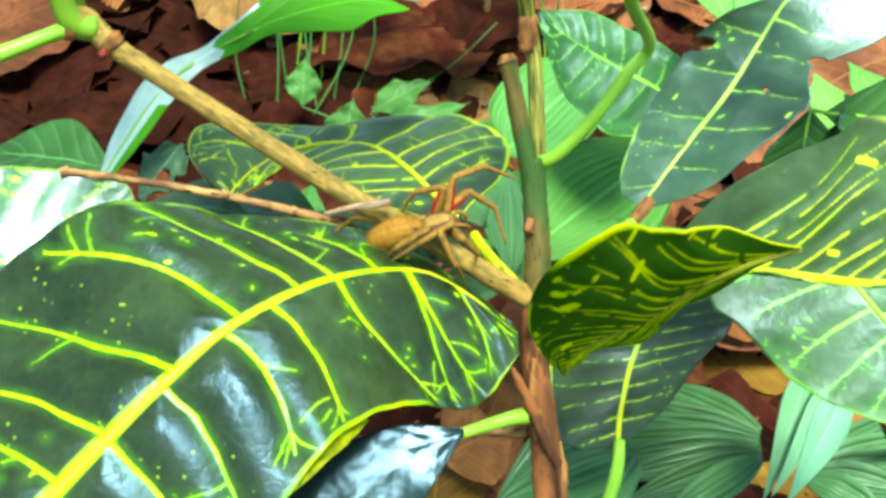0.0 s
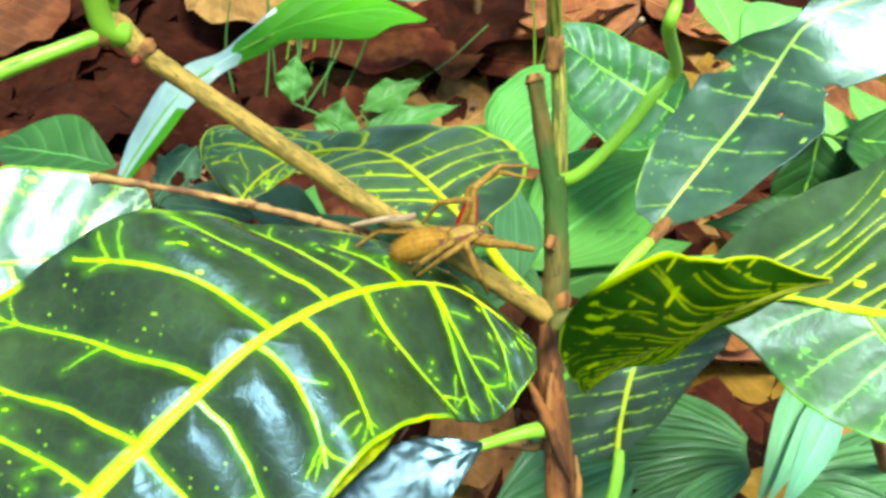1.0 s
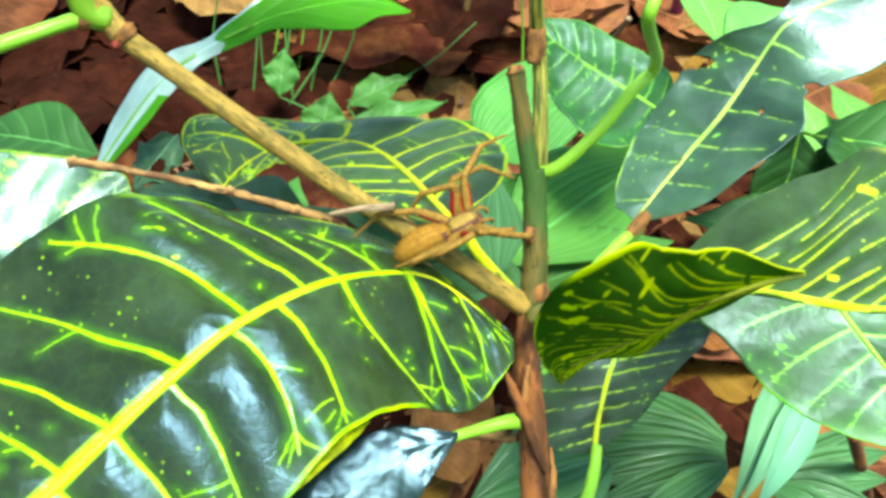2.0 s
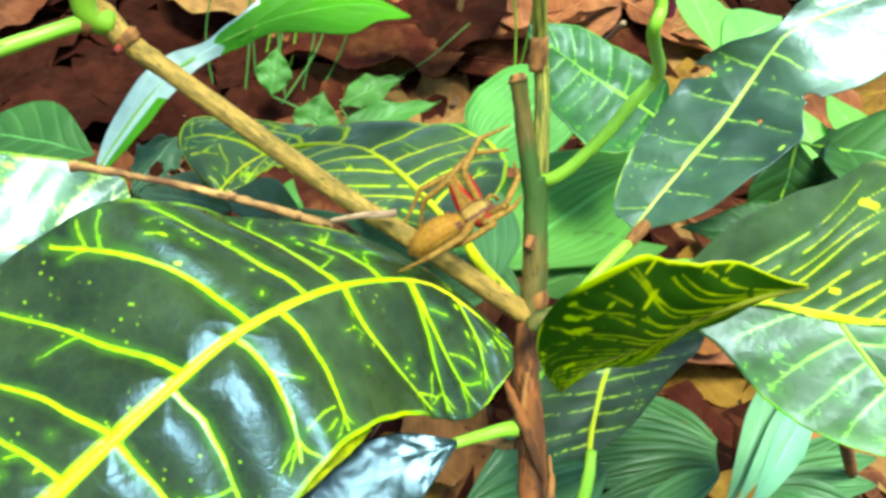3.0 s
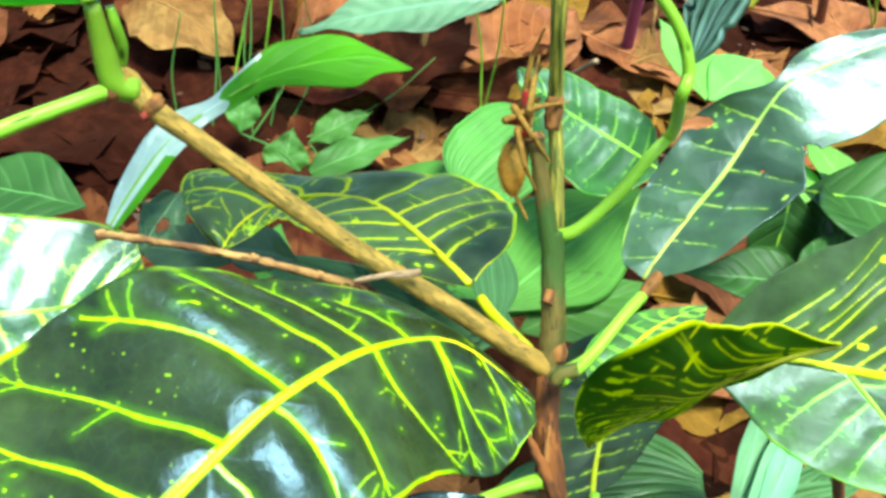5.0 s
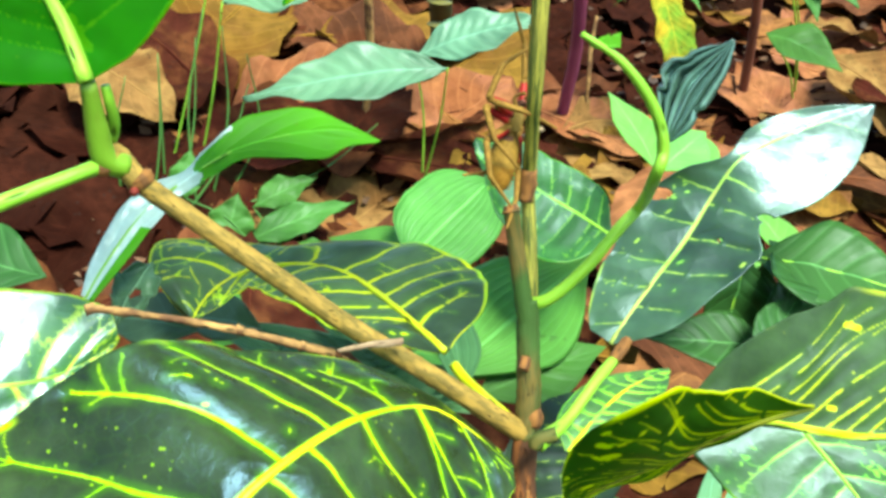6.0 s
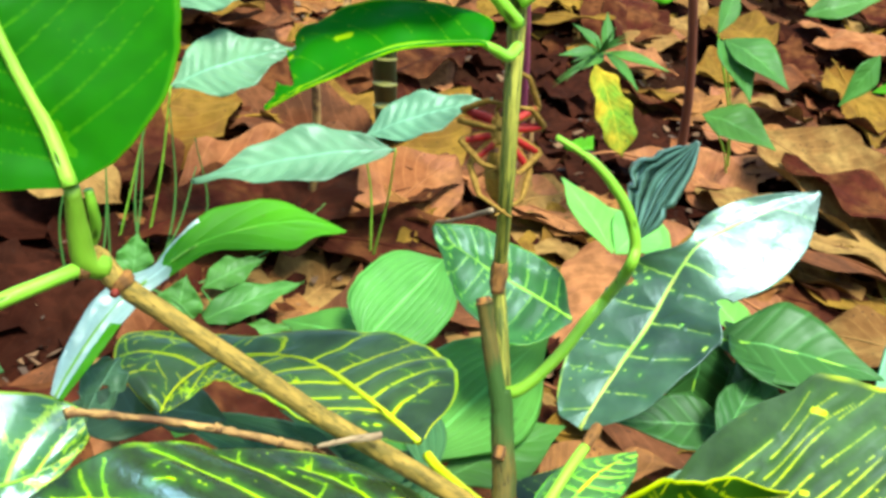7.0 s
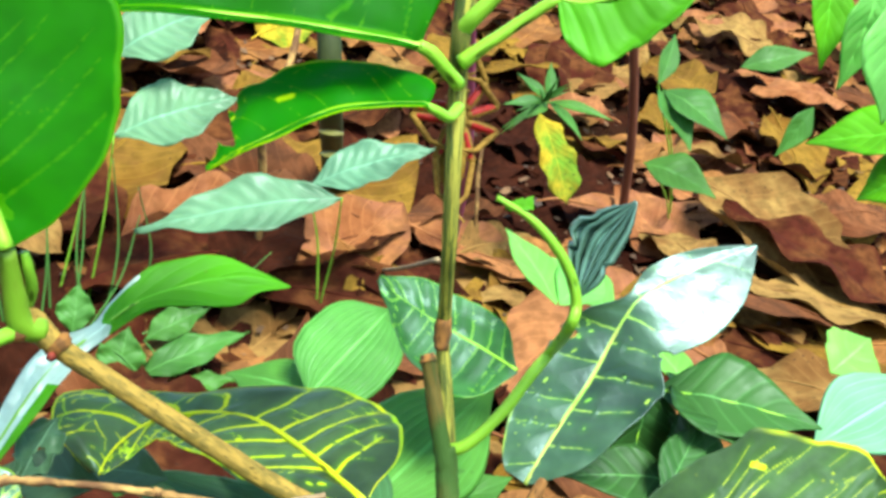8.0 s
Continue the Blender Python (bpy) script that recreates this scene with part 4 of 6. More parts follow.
leaf(croton, rows_of(
    ((0.0061, 0.2191, 0.2133), (0.0058, 0.2187, 0.2126), (0.0058, 0.2195, 0.214)),
    ((-0.007, 0.2138, 0.2107), (-0.0019, 0.2076, 0.2059), (-0.0111, 0.2194, 0.2158)),
    ((-0.0194, 0.2054, 0.2058), (-0.0095, 0.1968, 0.1996), (-0.0278, 0.2136, 0.2134)),
    ((-0.0328, 0.1963, 0.2001), (-0.0217, 0.1867, 0.1933), (-0.0434, 0.2041, 0.206)),
    ((-0.047, 0.1858, 0.1943), (-0.0464, 0.1855, 0.1938), (-0.0476, 0.1861, 0.1948))),
    M_SHEEN, "dark blue-green leaf with a strong sky sheen", None, nu=60, nv=16, wave=0.0006, uneven=0.001, seed=9)
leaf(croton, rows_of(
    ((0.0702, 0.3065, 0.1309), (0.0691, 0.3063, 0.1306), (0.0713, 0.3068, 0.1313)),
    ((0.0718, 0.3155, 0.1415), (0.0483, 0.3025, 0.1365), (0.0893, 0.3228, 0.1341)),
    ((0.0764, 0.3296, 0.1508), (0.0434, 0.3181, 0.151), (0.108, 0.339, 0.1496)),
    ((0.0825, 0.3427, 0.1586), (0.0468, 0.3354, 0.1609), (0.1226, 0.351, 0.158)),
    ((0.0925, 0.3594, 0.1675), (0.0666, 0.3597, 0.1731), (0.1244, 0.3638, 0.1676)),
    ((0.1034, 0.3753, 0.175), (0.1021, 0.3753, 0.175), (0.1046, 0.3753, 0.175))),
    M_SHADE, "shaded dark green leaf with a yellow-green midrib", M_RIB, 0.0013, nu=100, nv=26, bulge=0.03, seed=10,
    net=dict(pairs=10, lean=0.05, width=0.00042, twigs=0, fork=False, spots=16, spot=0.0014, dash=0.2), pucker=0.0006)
leaf(croton, rows_of(
    ((-0.103, 0.2573, 0.342), (-0.1038, 0.2573, 0.3414), (-0.1019, 0.2572, 0.3425)),
    ((-0.1091, 0.2628, 0.3555), (-0.1306, 0.2573, 0.3406), (-0.0908, 0.2586, 0.3503)),
    ((-0.1154, 0.266, 0.3664), (-0.1455, 0.2637, 0.354), (-0.08, 0.2622, 0.367)),
    ((-0.1209, 0.2687, 0.3769), (-0.1521, 0.2682, 0.3681), (-0.0772, 0.2687, 0.3858)),
    ((-0.1278, 0.274, 0.3929), (-0.1536, 0.2738, 0.3849), (-0.083, 0.2784, 0.4069)),
    ((-0.1373, 0.2811, 0.4154), (-0.1379, 0.2813, 0.4153), (-0.1366, 0.281, 0.4155))),
    M_YOUNG, "large vivid green young leaf seen against the light", M_RIB_GREEN, 0.0022, nu=90, nv=24, bulge=0.05, seed=11, rib_side=-1.0,
    net=dict(pairs=9, lean=0.32, width=0.00032, twigs=0, fork=False, spots=8, spot=0.0026), pucker=0.0006)
leaf(croton, rows_of(
    ((0.0049, 0.265, 0.3859), (0.0048, 0.2651, 0.3862), (0.0049, 0.2649, 0.3856)),
    ((0.0004, 0.264, 0.3867), (0.0054, 0.2726, 0.3925), (-0.0015, 0.2565, 0.3871)),
    ((-0.0202, 0.2667, 0.3831), (-0.0172, 0.2859, 0.3942), (-0.022, 0.2565, 0.3839)),
    ((-0.0365, 0.2664, 0.375), (-0.0406, 0.2879, 0.3857), (-0.0374, 0.2586, 0.3755)),
    ((-0.0452, 0.2662, 0.37), (-0.05, 0.2797, 0.3768), (-0.0458, 0.2597, 0.3707)),
    ((-0.0545, 0.2669, 0.3633), (-0.0546, 0.2671, 0.3635), (-0.0543, 0.2668, 0.3631))),
    M_YOUNGSPOT, "small vivid green drooping leaf with a ragged yellow tip", M_RIB_GREEN, 0.0009, nu=160, nv=28, drop_faces=[(0.86, -0.9, 0.045, 0.75), (0.94, -1.0, 0.05, 0.6), (0.78, -1.0, 0.02, 0.2)], bulge=0.04, seed=12, rib_side=-1.0, ragged=0.25, net=dict(pairs=7, lean=0.2, width=0.00005, tone=(0.8, 1.0), dash=0.3, twigs=0, fork=False, spots=4, spot=0.0020, lace=30, marks=[(0.60, -0.45, 0.0026, 0.0011), (0.83, -0.8, 0.004, 0.0006), (0.93, 0.2, 0.003, 0.0008)]))
leaf(croton, rows_of(
    ((0.0019, 0.2712, 0.4016), (0.0019, 0.2715, 0.4022), (0.0019, 0.2711, 0.4012)),
    ((-0.007, 0.2717, 0.4025), (0.0104, 0.2883, 0.4279), (-0.009, 0.2626, 0.4024)),
    ((-0.0362, 0.276, 0.4039), (-0.0261, 0.3036, 0.4384), (-0.0373, 0.2666, 0.4037)),
    ((-0.0686, 0.2821, 0.4033), (-0.0665, 0.3077, 0.4283), (-0.0686, 0.2737, 0.403)),
    ((-0.1017, 0.287, 0.3986), (-0.1017, 0.2872, 0.399), (-0.1017, 0.2869, 0.3983))),
    M_YOUNG, "long vivid green leaf high on the stem", M_RIB_GREEN, 0.0013, nu=80, nv=14, bulge=0.04, seed=13, rib_side=-1.0, net=dict(pairs=9, lean=0.1, width=0.0004, twigs=0, fork=False, spots=6, spot=0.0018))
leaf(croton, rows_of(
    ((0.0404, 0.273, 0.4192), (0.0403, 0.2732, 0.4196), (0.0406, 0.2727, 0.4184)),
    ((0.047, 0.2694, 0.4187), (0.0537, 0.2786, 0.4322), (0.0413, 0.2636, 0.4085)),
    ((0.058, 0.2644, 0.4227), (0.0634, 0.2748, 0.4384), (0.0526, 0.2555, 0.4032)),
    ((0.0725, 0.2606, 0.4294), (0.0761, 0.2691, 0.4418), (0.0674, 0.2527, 0.4173)),
    ((0.086, 0.2562, 0.4375), (0.086, 0.2564, 0.438), (0.086, 0.256, 0.4369))),
    M_LIME, "sunlit lime green leaf with nibbled edges", M_RIB_GREEN, 0.0009, nu=50, nv=9, ragged=0.3, bulge=0.06, seed=14)
leaf(croton, rows_of(
    ((0.0458, 0.2351, 0.3418), (0.0455, 0.2351, 0.3417), (0.0461, 0.235, 0.3418)),
    ((0.0471, 0.2365, 0.35), (0.0424, 0.2427, 0.3554), (0.0497, 0.2322, 0.3478)),
    ((0.0499, 0.2375, 0.3579), (0.0442, 0.2436, 0.3625), (0.0543, 0.233, 0.3564)),
    ((0.0541, 0.2373, 0.364), (0.0519, 0.2404, 0.3668), (0.0577, 0.2346, 0.3631)),
    ((0.0588, 0.2369, 0.3698), (0.0585, 0.2371, 0.37), (0.059, 0.2368, 0.3695))),
    M_REMNANT, "ragged remnant of a dark eaten leaf", None, nu=60, nv=18, pleat=0.008, pleats=3, ragged=0.45, seed=15, net=dict(pairs=6, spots=6))
leaf(croton, rows_of(
    ((0.0217, 0.2385, 0.366), (0.0214, 0.2384, 0.3654), (0.022, 0.2387, 0.3666)),
    ((0.0246, 0.2377, 0.3658), (0.0235, 0.2376, 0.3649), (0.0259, 0.2384, 0.3685)),
    ((0.0289, 0.2367, 0.3664), (0.0289, 0.2365, 0.3658), (0.0288, 0.2379, 0.3694))),
    M_LIME, "chewed bit of lime green blade", None, nu=16, nv=5, ragged=0.4, seed=16)

leaf(croton, rows_of(
    ((0.044, 0.2551, 0.2271), (0.0431, 0.2552, 0.227), (0.0449, 0.2548, 0.2269)),
    ((0.0544, 0.2642, 0.2331), (0.0415, 0.2641, 0.2331), (0.062, 0.2589, 0.2312)),
    ((0.0656, 0.2736, 0.2371), (0.0512, 0.2765, 0.2368), (0.0749, 0.2665, 0.235)),
    ((0.0775, 0.2817, 0.2384), (0.0646, 0.2842, 0.2382), (0.0844, 0.2769, 0.2374)),
    ((0.0903, 0.2898, 0.2374), (0.0901, 0.2901, 0.238), (0.0905, 0.2895, 0.2369))),
    M_RIGHT, "pale-veined leaf half hidden under the folded one", M_RIB, 0.0008, nu=60, nv=16, bulge=0.06, seed=17, net=dict(pairs=8, lean=0.12, width=0.0007, spots=20), pucker=0.0008)
leaf(croton, rows_of(
    ((-0.1065, 0.3107, 0.2401), (-0.1069, 0.3109, 0.2404), (-0.1061, 0.3104, 0.2398)),
    ((-0.1039, 0.3191, 0.2434), (-0.1092, 0.3206, 0.2446), (-0.0984, 0.317, 0.2414)),
    ((-0.1012, 0.3282, 0.2455), (-0.1094, 0.3308, 0.2477), (-0.0941, 0.3258, 0.2432)),
    ((-0.0991, 0.3346, 0.2476), (-0.1052, 0.3365, 0.2491), (-0.0929, 0.3326, 0.2458)),
    ((-0.0968, 0.3405, 0.2487), (-0.097, 0.3407, 0.249), (-0.0965, 0.3403, 0.2483))),
    M_CURL, "small curled grey-green leaf with a hole", None, nu=60, nv=18, bulge=0.3, wave=0.002, ragged=0.35, seed=18, net=dict(pairs=5, width=0.0005, spots=10), pucker=0.0008, drop_faces=[(0.45, 0.25, 0.14, 0.3)])

# dry twig caught on the leaves, and a grey splinter on the branch
twig = thing("dry_twig", (-0.0215, 0.2653, 0.249), "thin broken dry brown twig caught in the croton", "twig")
tube("twig_rod", [(-0.1027, 0.2428, 0.2839), (-0.0846, 0.251, 0.277), (-0.063, 0.2578, 0.2689), (-0.0444, 0.2623, 0.2614), (-0.0332, 0.2648, 0.2566), (-0.0215, 0.2653, 0.249)], [0.0013, 0.0010, 0.0012, 0.0013, 0.0018, 0.0016], M_TWIG, twig, twig.location, sides=8, count=60, rough=0.45, seed=31)
for k, (p, q) in enumerate((((-0.1032, 0.2424, 0.2836), (-0.1010, 0.2436, 0.2838)), ((-0.0640, 0.2572, 0.2696), (-0.0622, 0.2579, 0.2690)), ((-0.0450, 0.2618, 0.2619), (-0.0436, 0.2622, 0.2615)))):
    tube("twig_node", [p, q], [0.0017, 0.0014], M_TWIG, twig, twig.location, sides=8, count=5, rough=0.4, seed=60 + k)
tube("bark_flake", [(-0.0381, 0.2641, 0.2580), (-0.0315, 0.2648, 0.2553), (-0.0232, 0.2659, 0.2494)], [0.0007, 0.0030, 0.0014], M_STEMLOW, twig, twig.location, sides=8, count=18, rough=0.6, seed=32)
chip = thing("twig_splinter", (-0.0152, 0.2535, 0.2691), "short grey broken splinter lying on the branch", "twig")
tube("splinter", [(-0.034, 0.254, 0.265), (-0.0265, 0.2527, 0.2677), (-0.0151, 0.2524, 0.2697)], [0.0006, 0.0010, 0.0013], M_GREY, chip, chip.location, sides=7, count=16, rough=0.3, seed=33)

snag = thing("broken_twig", (0.026, 0.232, 0.190), "short broken brown twig beside the croton stem", "twig")
tube("twig_rod", [(0.026, 0.236, 0.1985), (0.018, 0.240, 0.1955), (0.010, 0.246, 0.1895), (0.004, 0.250, 0.1862)], [0.0016, 0.0014, 0.0012, 0.0009], M_TWIG, snag, snag.location, sides=8, count=24, rough=0.45, seed=71)
leaf(croton, rows_of(
    ((-0.0196, 0.1981, 0.2356), (-0.02, 0.1984, 0.2361), (-0.019, 0.1978, 0.2351)),
    ((-0.0238, 0.1914, 0.2364), (-0.0257, 0.191, 0.2396), (-0.0224, 0.1903, 0.2359)),
    ((-0.0288, 0.1849, 0.2353), (-0.0306, 0.1847, 0.2386), (-0.0277, 0.1838, 0.2346)),
    ((-0.033, 0.1792, 0.2342), (-0.0344, 0.1789, 0.2367), (-0.0321, 0.1782, 0.2337)),
    ((-0.0365, 0.174, 0.2327), (-0.0367, 0.1742, 0.2329), (-0.0362, 0.1739, 0.2324))),
    M_STREAK, "folded yellow-green flap of a torn leaf edge", None, nu=40, nv=6, ragged=0.2, seed=19)

croton_tube("petiole_collar", [(-0.1, 0.2636, 0.3167), (-0.1014, 0.2624, 0.3166), (-0.1027, 0.2617, 0.3165)], [0.0027, 0.0028, 0.0023], M_KNOT, sides=12, count=8, rough=0.15, seed=29)


# ---- smaller plants behind ----
def plant(name, place, label, category="plant", group=""):
    return thing(name, place, label, category, group)


def add_leaf(parent, base, tip, half, mat, label="", face=(0, 0, 1), droop=0.03, fold=0.2, rib=None, rib_r=0.0008, stalk=None, stalk_mat=None, **kw):
    shape = kw.pop("shape", (0.0, 0.55, 0.95, 0.92, 0.65, 0.28, 0.0))
    rows = simple_rows(base, tip, half, face, droop, fold, shape)
    leaf(parent, rows, mat, label, rib, rib_r, nu=kw.pop("nu", 26), nv=kw.pop("nv", 6), **kw)
    if stalk is not None:
        b, s = np.array(base), np.array(stalk)
        mid = (b + s) / 2 + np.array((0.004, 0.0, 0.01))
        tube("stalk", [s, mid, b], [0.0012, 0.0010, 0.0007], stalk_mat or M_RIB_GREEN, parent, parent.location, sides=6, count=14)


UPC = (0.1, -0.55, 0.85)
p1 = plant("broadleaf_herb", (0.0514, 0.9328, 0.0666), "herb with bluish green quilted leaves on thin stalks")
add_leaf(p1, (0.0952, 0.8195, 0.2023), (-0.0753, 0.8323, 0.159), 0.031, M_TEAL, "large pale blue-green quilted leaf", UPC, 0.05, 0.15, quilt=0.003, veins=11, ragged=0.08, wave=0.003, nu=44, nv=9, stalk=(0.0977, 0.8951, 0.059))
add_leaf(p1, (0.0727, 0.8666, 0.1978), (0.1871, 0.8588, 0.2435), 0.026, M_TEAL, "blue-green leaf", UPC, 0.05, 0.15, quilt=0.003, veins=11, ragged=0.08, wave=0.003, nu=44, nv=9, stalk=(0.0977, 0.8951, 0.059))
add_leaf(p1, (-0.0946, 0.8438, 0.238), (0.0079, 0.8676, 0.274), 0.036, M_TEAL, "blue-green leaf", UPC, 0.05, 0.1, quilt=0.003, veins=11, ragged=0.08, wave=0.003, nu=44, nv=9, stalk=(-0.1159, 0.8876, 0.0575))
add_leaf(p1, (-0.1003, 0.8728, 0.2975), (-0.0121, 0.9019, 0.3455), 0.035, M_TEAL, "blue-green leaf", UPC, 0.05, 0.1, quilt=0.003, veins=11, ragged=0.08, wave=0.003, nu=44, nv=9, stalk=(-0.1415, 0.9048, 0.061))
p2 = plant("seedling", (-0.0492, 0.7802, 0.036), "low seedling with dull green oblong leaves")
for base, tip, half in (((-0.0696, 0.78, 0.0491), (0.0232, 0.8, 0.0827), 0.0143), ((-0.0638, 0.82, 0.065), (-0.0085, 0.84, 0.0881), 0.0133), ((-0.0426, 0.76, 0.0467), (0.018, 0.77, 0.0542), 0.0082), ((-0.0851, 0.78, 0.047), (-0.0766, 0.8, 0.0861), 0.0174), ((-0.1208, 0.8, 0.0792), (-0.1176, 0.82, 0.1165), 0.0133), ((-0.0269, 0.82, 0.0367), (-0.0007, 0.83, 0.057), 0.0072)):
    add_leaf(p2, base, tip, half * 1.2, M_HERB, "", UPC, 0.05, 0.15, stalk=(-0.0538, 0.7727, 0.0345), stalk_mat=M_GRASS, wave=0.003, ragged=0.12)
p3 = plant("pleated_seedling", (0.0997, 0.759, 0.0318), "seedling with a rounded pleated bright green leaf")
add_leaf(p3, (0.0382, 0.5809, 0.1343), (0.0993, 0.6303, 0.1759), 0.033, M_PLEAT, "rounded pleated bright green leaf", UPC, 0.04, 0.1, shape=(0.0, 0.8, 1.0, 1.0, 0.95, 0.7, 0.0), pleat=0.003, pleats=5)
add_leaf(p3, (0.0457, 0.5906, 0.1293), (-0.0091, 0.646, 0.1187), 0.022, M_PLEAT, "", UPC, 0.04, 0.1)
p4 = plant("palm_seedling", (0.1009, 0.6174, 0.0035), "palm seedling with pleated bright green fronds")
add_leaf(p4, (0.035, 0.4072, 0.1582), (0.1348, 0.5022, 0.1826), 0.034, M_PLEAT, "pleated bright green frond", UPC, 0.05, 0.1, pleat=0.004, pleats=6, nv=12)
add_leaf(p4, (0.03, 0.4275, 0.1404), (0.075, 0.50, 0.165), 0.036, M_PLEAT, "pleated bright green frond", UPC, 0.05, 0.1, pleat=0.004, pleats=6, nv=12)
add_leaf(p4, (0.0245, 0.3822, 0.1619), (0.0152, 0.4578, 0.1429), 0.02, M_PLEAT, "", UPC, 0.05, 0.1, pleat=0.003, nv=10)
add_leaf(p4, (0.0409, 0.3746, 0.1917), (-0.0126, 0.4313, 0.1883), 0.013, M_PALM, "grey-green pleated frond", UPC, 0.04, 0.2, pleat=0.002, pleats=3, nv=10)
add_leaf(p4, (0.0274, 0.3399, 0.1909), (0.0301, 0.4146, 0.203), 0.011, M_PALM, "grey-green pleated frond", UPC, 0.04, 0.2, pleat=0.002, pleats=3, nv=10)
add_leaf(p4, (0.018, 0.352, 0.186), (-0.032, 0.392, 0.196), 0.010, M_PALM, "grey-green pleated frond", UPC, 0.04, 0.2, pleat=0.002, pleats=3, nv=10)
add_leaf(p3, (-0.0775, 0.45, 0.1456), (-0.0677, 0.47, 0.1684), 0.014, M_PLEAT, "", (0.1, -0.8, 0.6), 0.04, 0.1)
add_leaf(p3, (-0.0813, 0.3656, 0.2051), (-0.126, 0.3785, 0.2042), 0.013, M_CURL, "grey-green leaf in shade", UPC, 0.05, 0.2)
add_leaf(p3, (-0.0553, 0.3856, 0.1951), (-0.096, 0.3985, 0.1942), 0.012, M_CURL, "grey-green leaf in shade", UPC, 0.05, 0.2)
add_leaf(p4, (-0.004, 0.372, 0.176), (-0.062, 0.402, 0.188), 0.011, M_PALM, "grey-green pleated frond", UPC, 0.04, 0.2, pleat=0.002, pleats=3, nv=10)
add_leaf(p4, (-0.012, 0.39, 0.168), (-0.085, 0.43, 0.172), 0.012, M_PALM, "grey-green pleated frond", UPC, 0.04, 0.2, pleat=0.002, pleats=3, nv=10)
add_leaf(p4, (0.045, 0.36, 0.168), (0.005, 0.40, 0.17), 0.012, M_PALM, "grey-green pleated frond", UPC, 0.04, 0.2, pleat=0.002, pleats=3, nv=10)
p5 = plant("dark_seedling", (0.1673, 0.6074, 0.0015), "seedling with a long dark green leaf")
add_leaf(p5, (0.0527, 0.4087, 0.1453), (0.1262, 0.4357, 0.1592), 0.02, M_HERB, "", UPC, 0.04)
p6 = plant("fan_palm", (0.1251, 0.4461, -0.0308), "small fan palm with pleated grey-green leaf segments")
for base, tip, half in (((0.1679, 0.3693, 0.1272), (0.1366, 0.3141, 0.0941), 0.0075), ((0.1779, 0.3617, 0.1265), (0.1382, 0.3104, 0.1002), 0.006), ((0.183, 0.3592, 0.1221), (0.1446, 0.309, 0.0977), 0.009)):
    add_leaf(p6, base, tip, half, M_PALMPALE, "pale pleated leaf segment", (0.1, -0.8, 0.6), 0.03, 0.1, pleat=0.0012, pleats=4, nv=10, shape=(0.5, 0.85, 1.0, 0.85, 0.6, 0.3, 0.0))
for base, tip, half in (((0.1732, 0.4201, 0.0401), (0.1025, 0.4434, 0.0429), 0.0075), ((0.1712, 0.4144, 0.0427), (0.0951, 0.4337, 0.0387), 0.008), ((0.1693, 0.4086, 0.0453), (0.0893, 0.4234, 0.0333), 0.0085), ((0.1673, 0.4026, 0.0474), (0.0857, 0.4037, 0.0367), 0.0085), ((0.1653, 0.3968, 0.0498), (0.0861, 0.3843, 0.0407), 0.0085), ((0.1633, 0.391, 0.0523), (0.09, 0.3647, 0.0441), 0.0085), ((0.1593, 0.3803, 0.0588), (0.1014, 0.3454, 0.0483), 0.0085), ((0.1752, 0.4257, 0.0374), (0.1254, 0.4689, 0.0372), 0.009),
                        ((0.1766, 0.3643, 0.0685), (0.2346, 0.3962, 0.0737), 0.0075), ((0.1743, 0.3589, 0.0716), (0.237, 0.376, 0.0762), 0.008), ((0.1697, 0.3487, 0.0789), (0.2279, 0.3548, 0.0771), 0.0085), ((0.1651, 0.3385, 0.0863), (0.2107, 0.3296, 0.0834), 0.0085), ((0.1628, 0.333, 0.0893), (0.1897, 0.3103, 0.0874), 0.0085), ((0.0883, 0.3534, 0.0871), (0.0239, 0.3231, 0.0846), 0.024)):
    add_leaf(p6, base, tip, half, M_PALM, "", (0.1, -0.5, 0.9), 0.04, 0.45, pleat=0.0022, pleats=2, nv=10, shape=(0.3, 0.75, 1.0, 1.0, 0.85, 0.5, 0.05))
fern = plant("small_fern", (0.0259, 0.5823, -0.0035), "small fern frond with narrow grey-green leaflets")
for n in range(11):
    a = np.array((-0.0121, 0.364, 0.1964)) + (np.array((0.0081, 0.3263, 0.1856)) - np.array((-0.0121, 0.364, 0.1964))) * n / 10
    for sgn in (-1, 1):
        add_leaf(fern, a, a + np.array((sgn * 0.018, 0.004, 0.007)), 0.0022, M_PALM, "", (0, -0.6, 0.8), 0.05, nu=8, nv=2)
p7 = plant("leafy_seedling", (0.4471, 0.7556, 0.0311), "low plant with smooth dark green veined leaves")
add_leaf(p7, (0.1601, 0.2933, 0.257), (0.1465, 0.3424, 0.2671), 0.022, M_SMOOTH, "", UPC, 0.04)
add_leaf(p7, (0.1359, 0.3312, 0.2647), (0.1944, 0.2983, 0.2636), 0.022, M_SMOOTH, "smooth dark green leaf", UPC, 0.05, rib=M_RIB_GREEN)
add_leaf(p7, (0.1398, 0.3068, 0.2367), (0.0879, 0.3104, 0.2387), 0.013, M_SMOOTH, "", UPC, 0.03)
add_leaf(p7, (0.1465, 0.3036, 0.2333), (0.1472, 0.3274, 0.264), 0.014, M_SMOOTH, "", UPC, 0.03)
add_leaf(p7, (-0.1492, 0.4077, 0.2062), (-0.2196, 0.4344, 0.2024), 0.02, M_SMOOTH, "", UPC, 0.04)
p8 = plant("pale_seedling", (0.35, 0.8443, 0.0489), "seedling with pale green leaves")
add_leaf(p8, (0.1206, 0.4072, 0.2711), (0.1135, 0.4704, 0.2885), 0.012, M_PALE, "", UPC, 0.03)
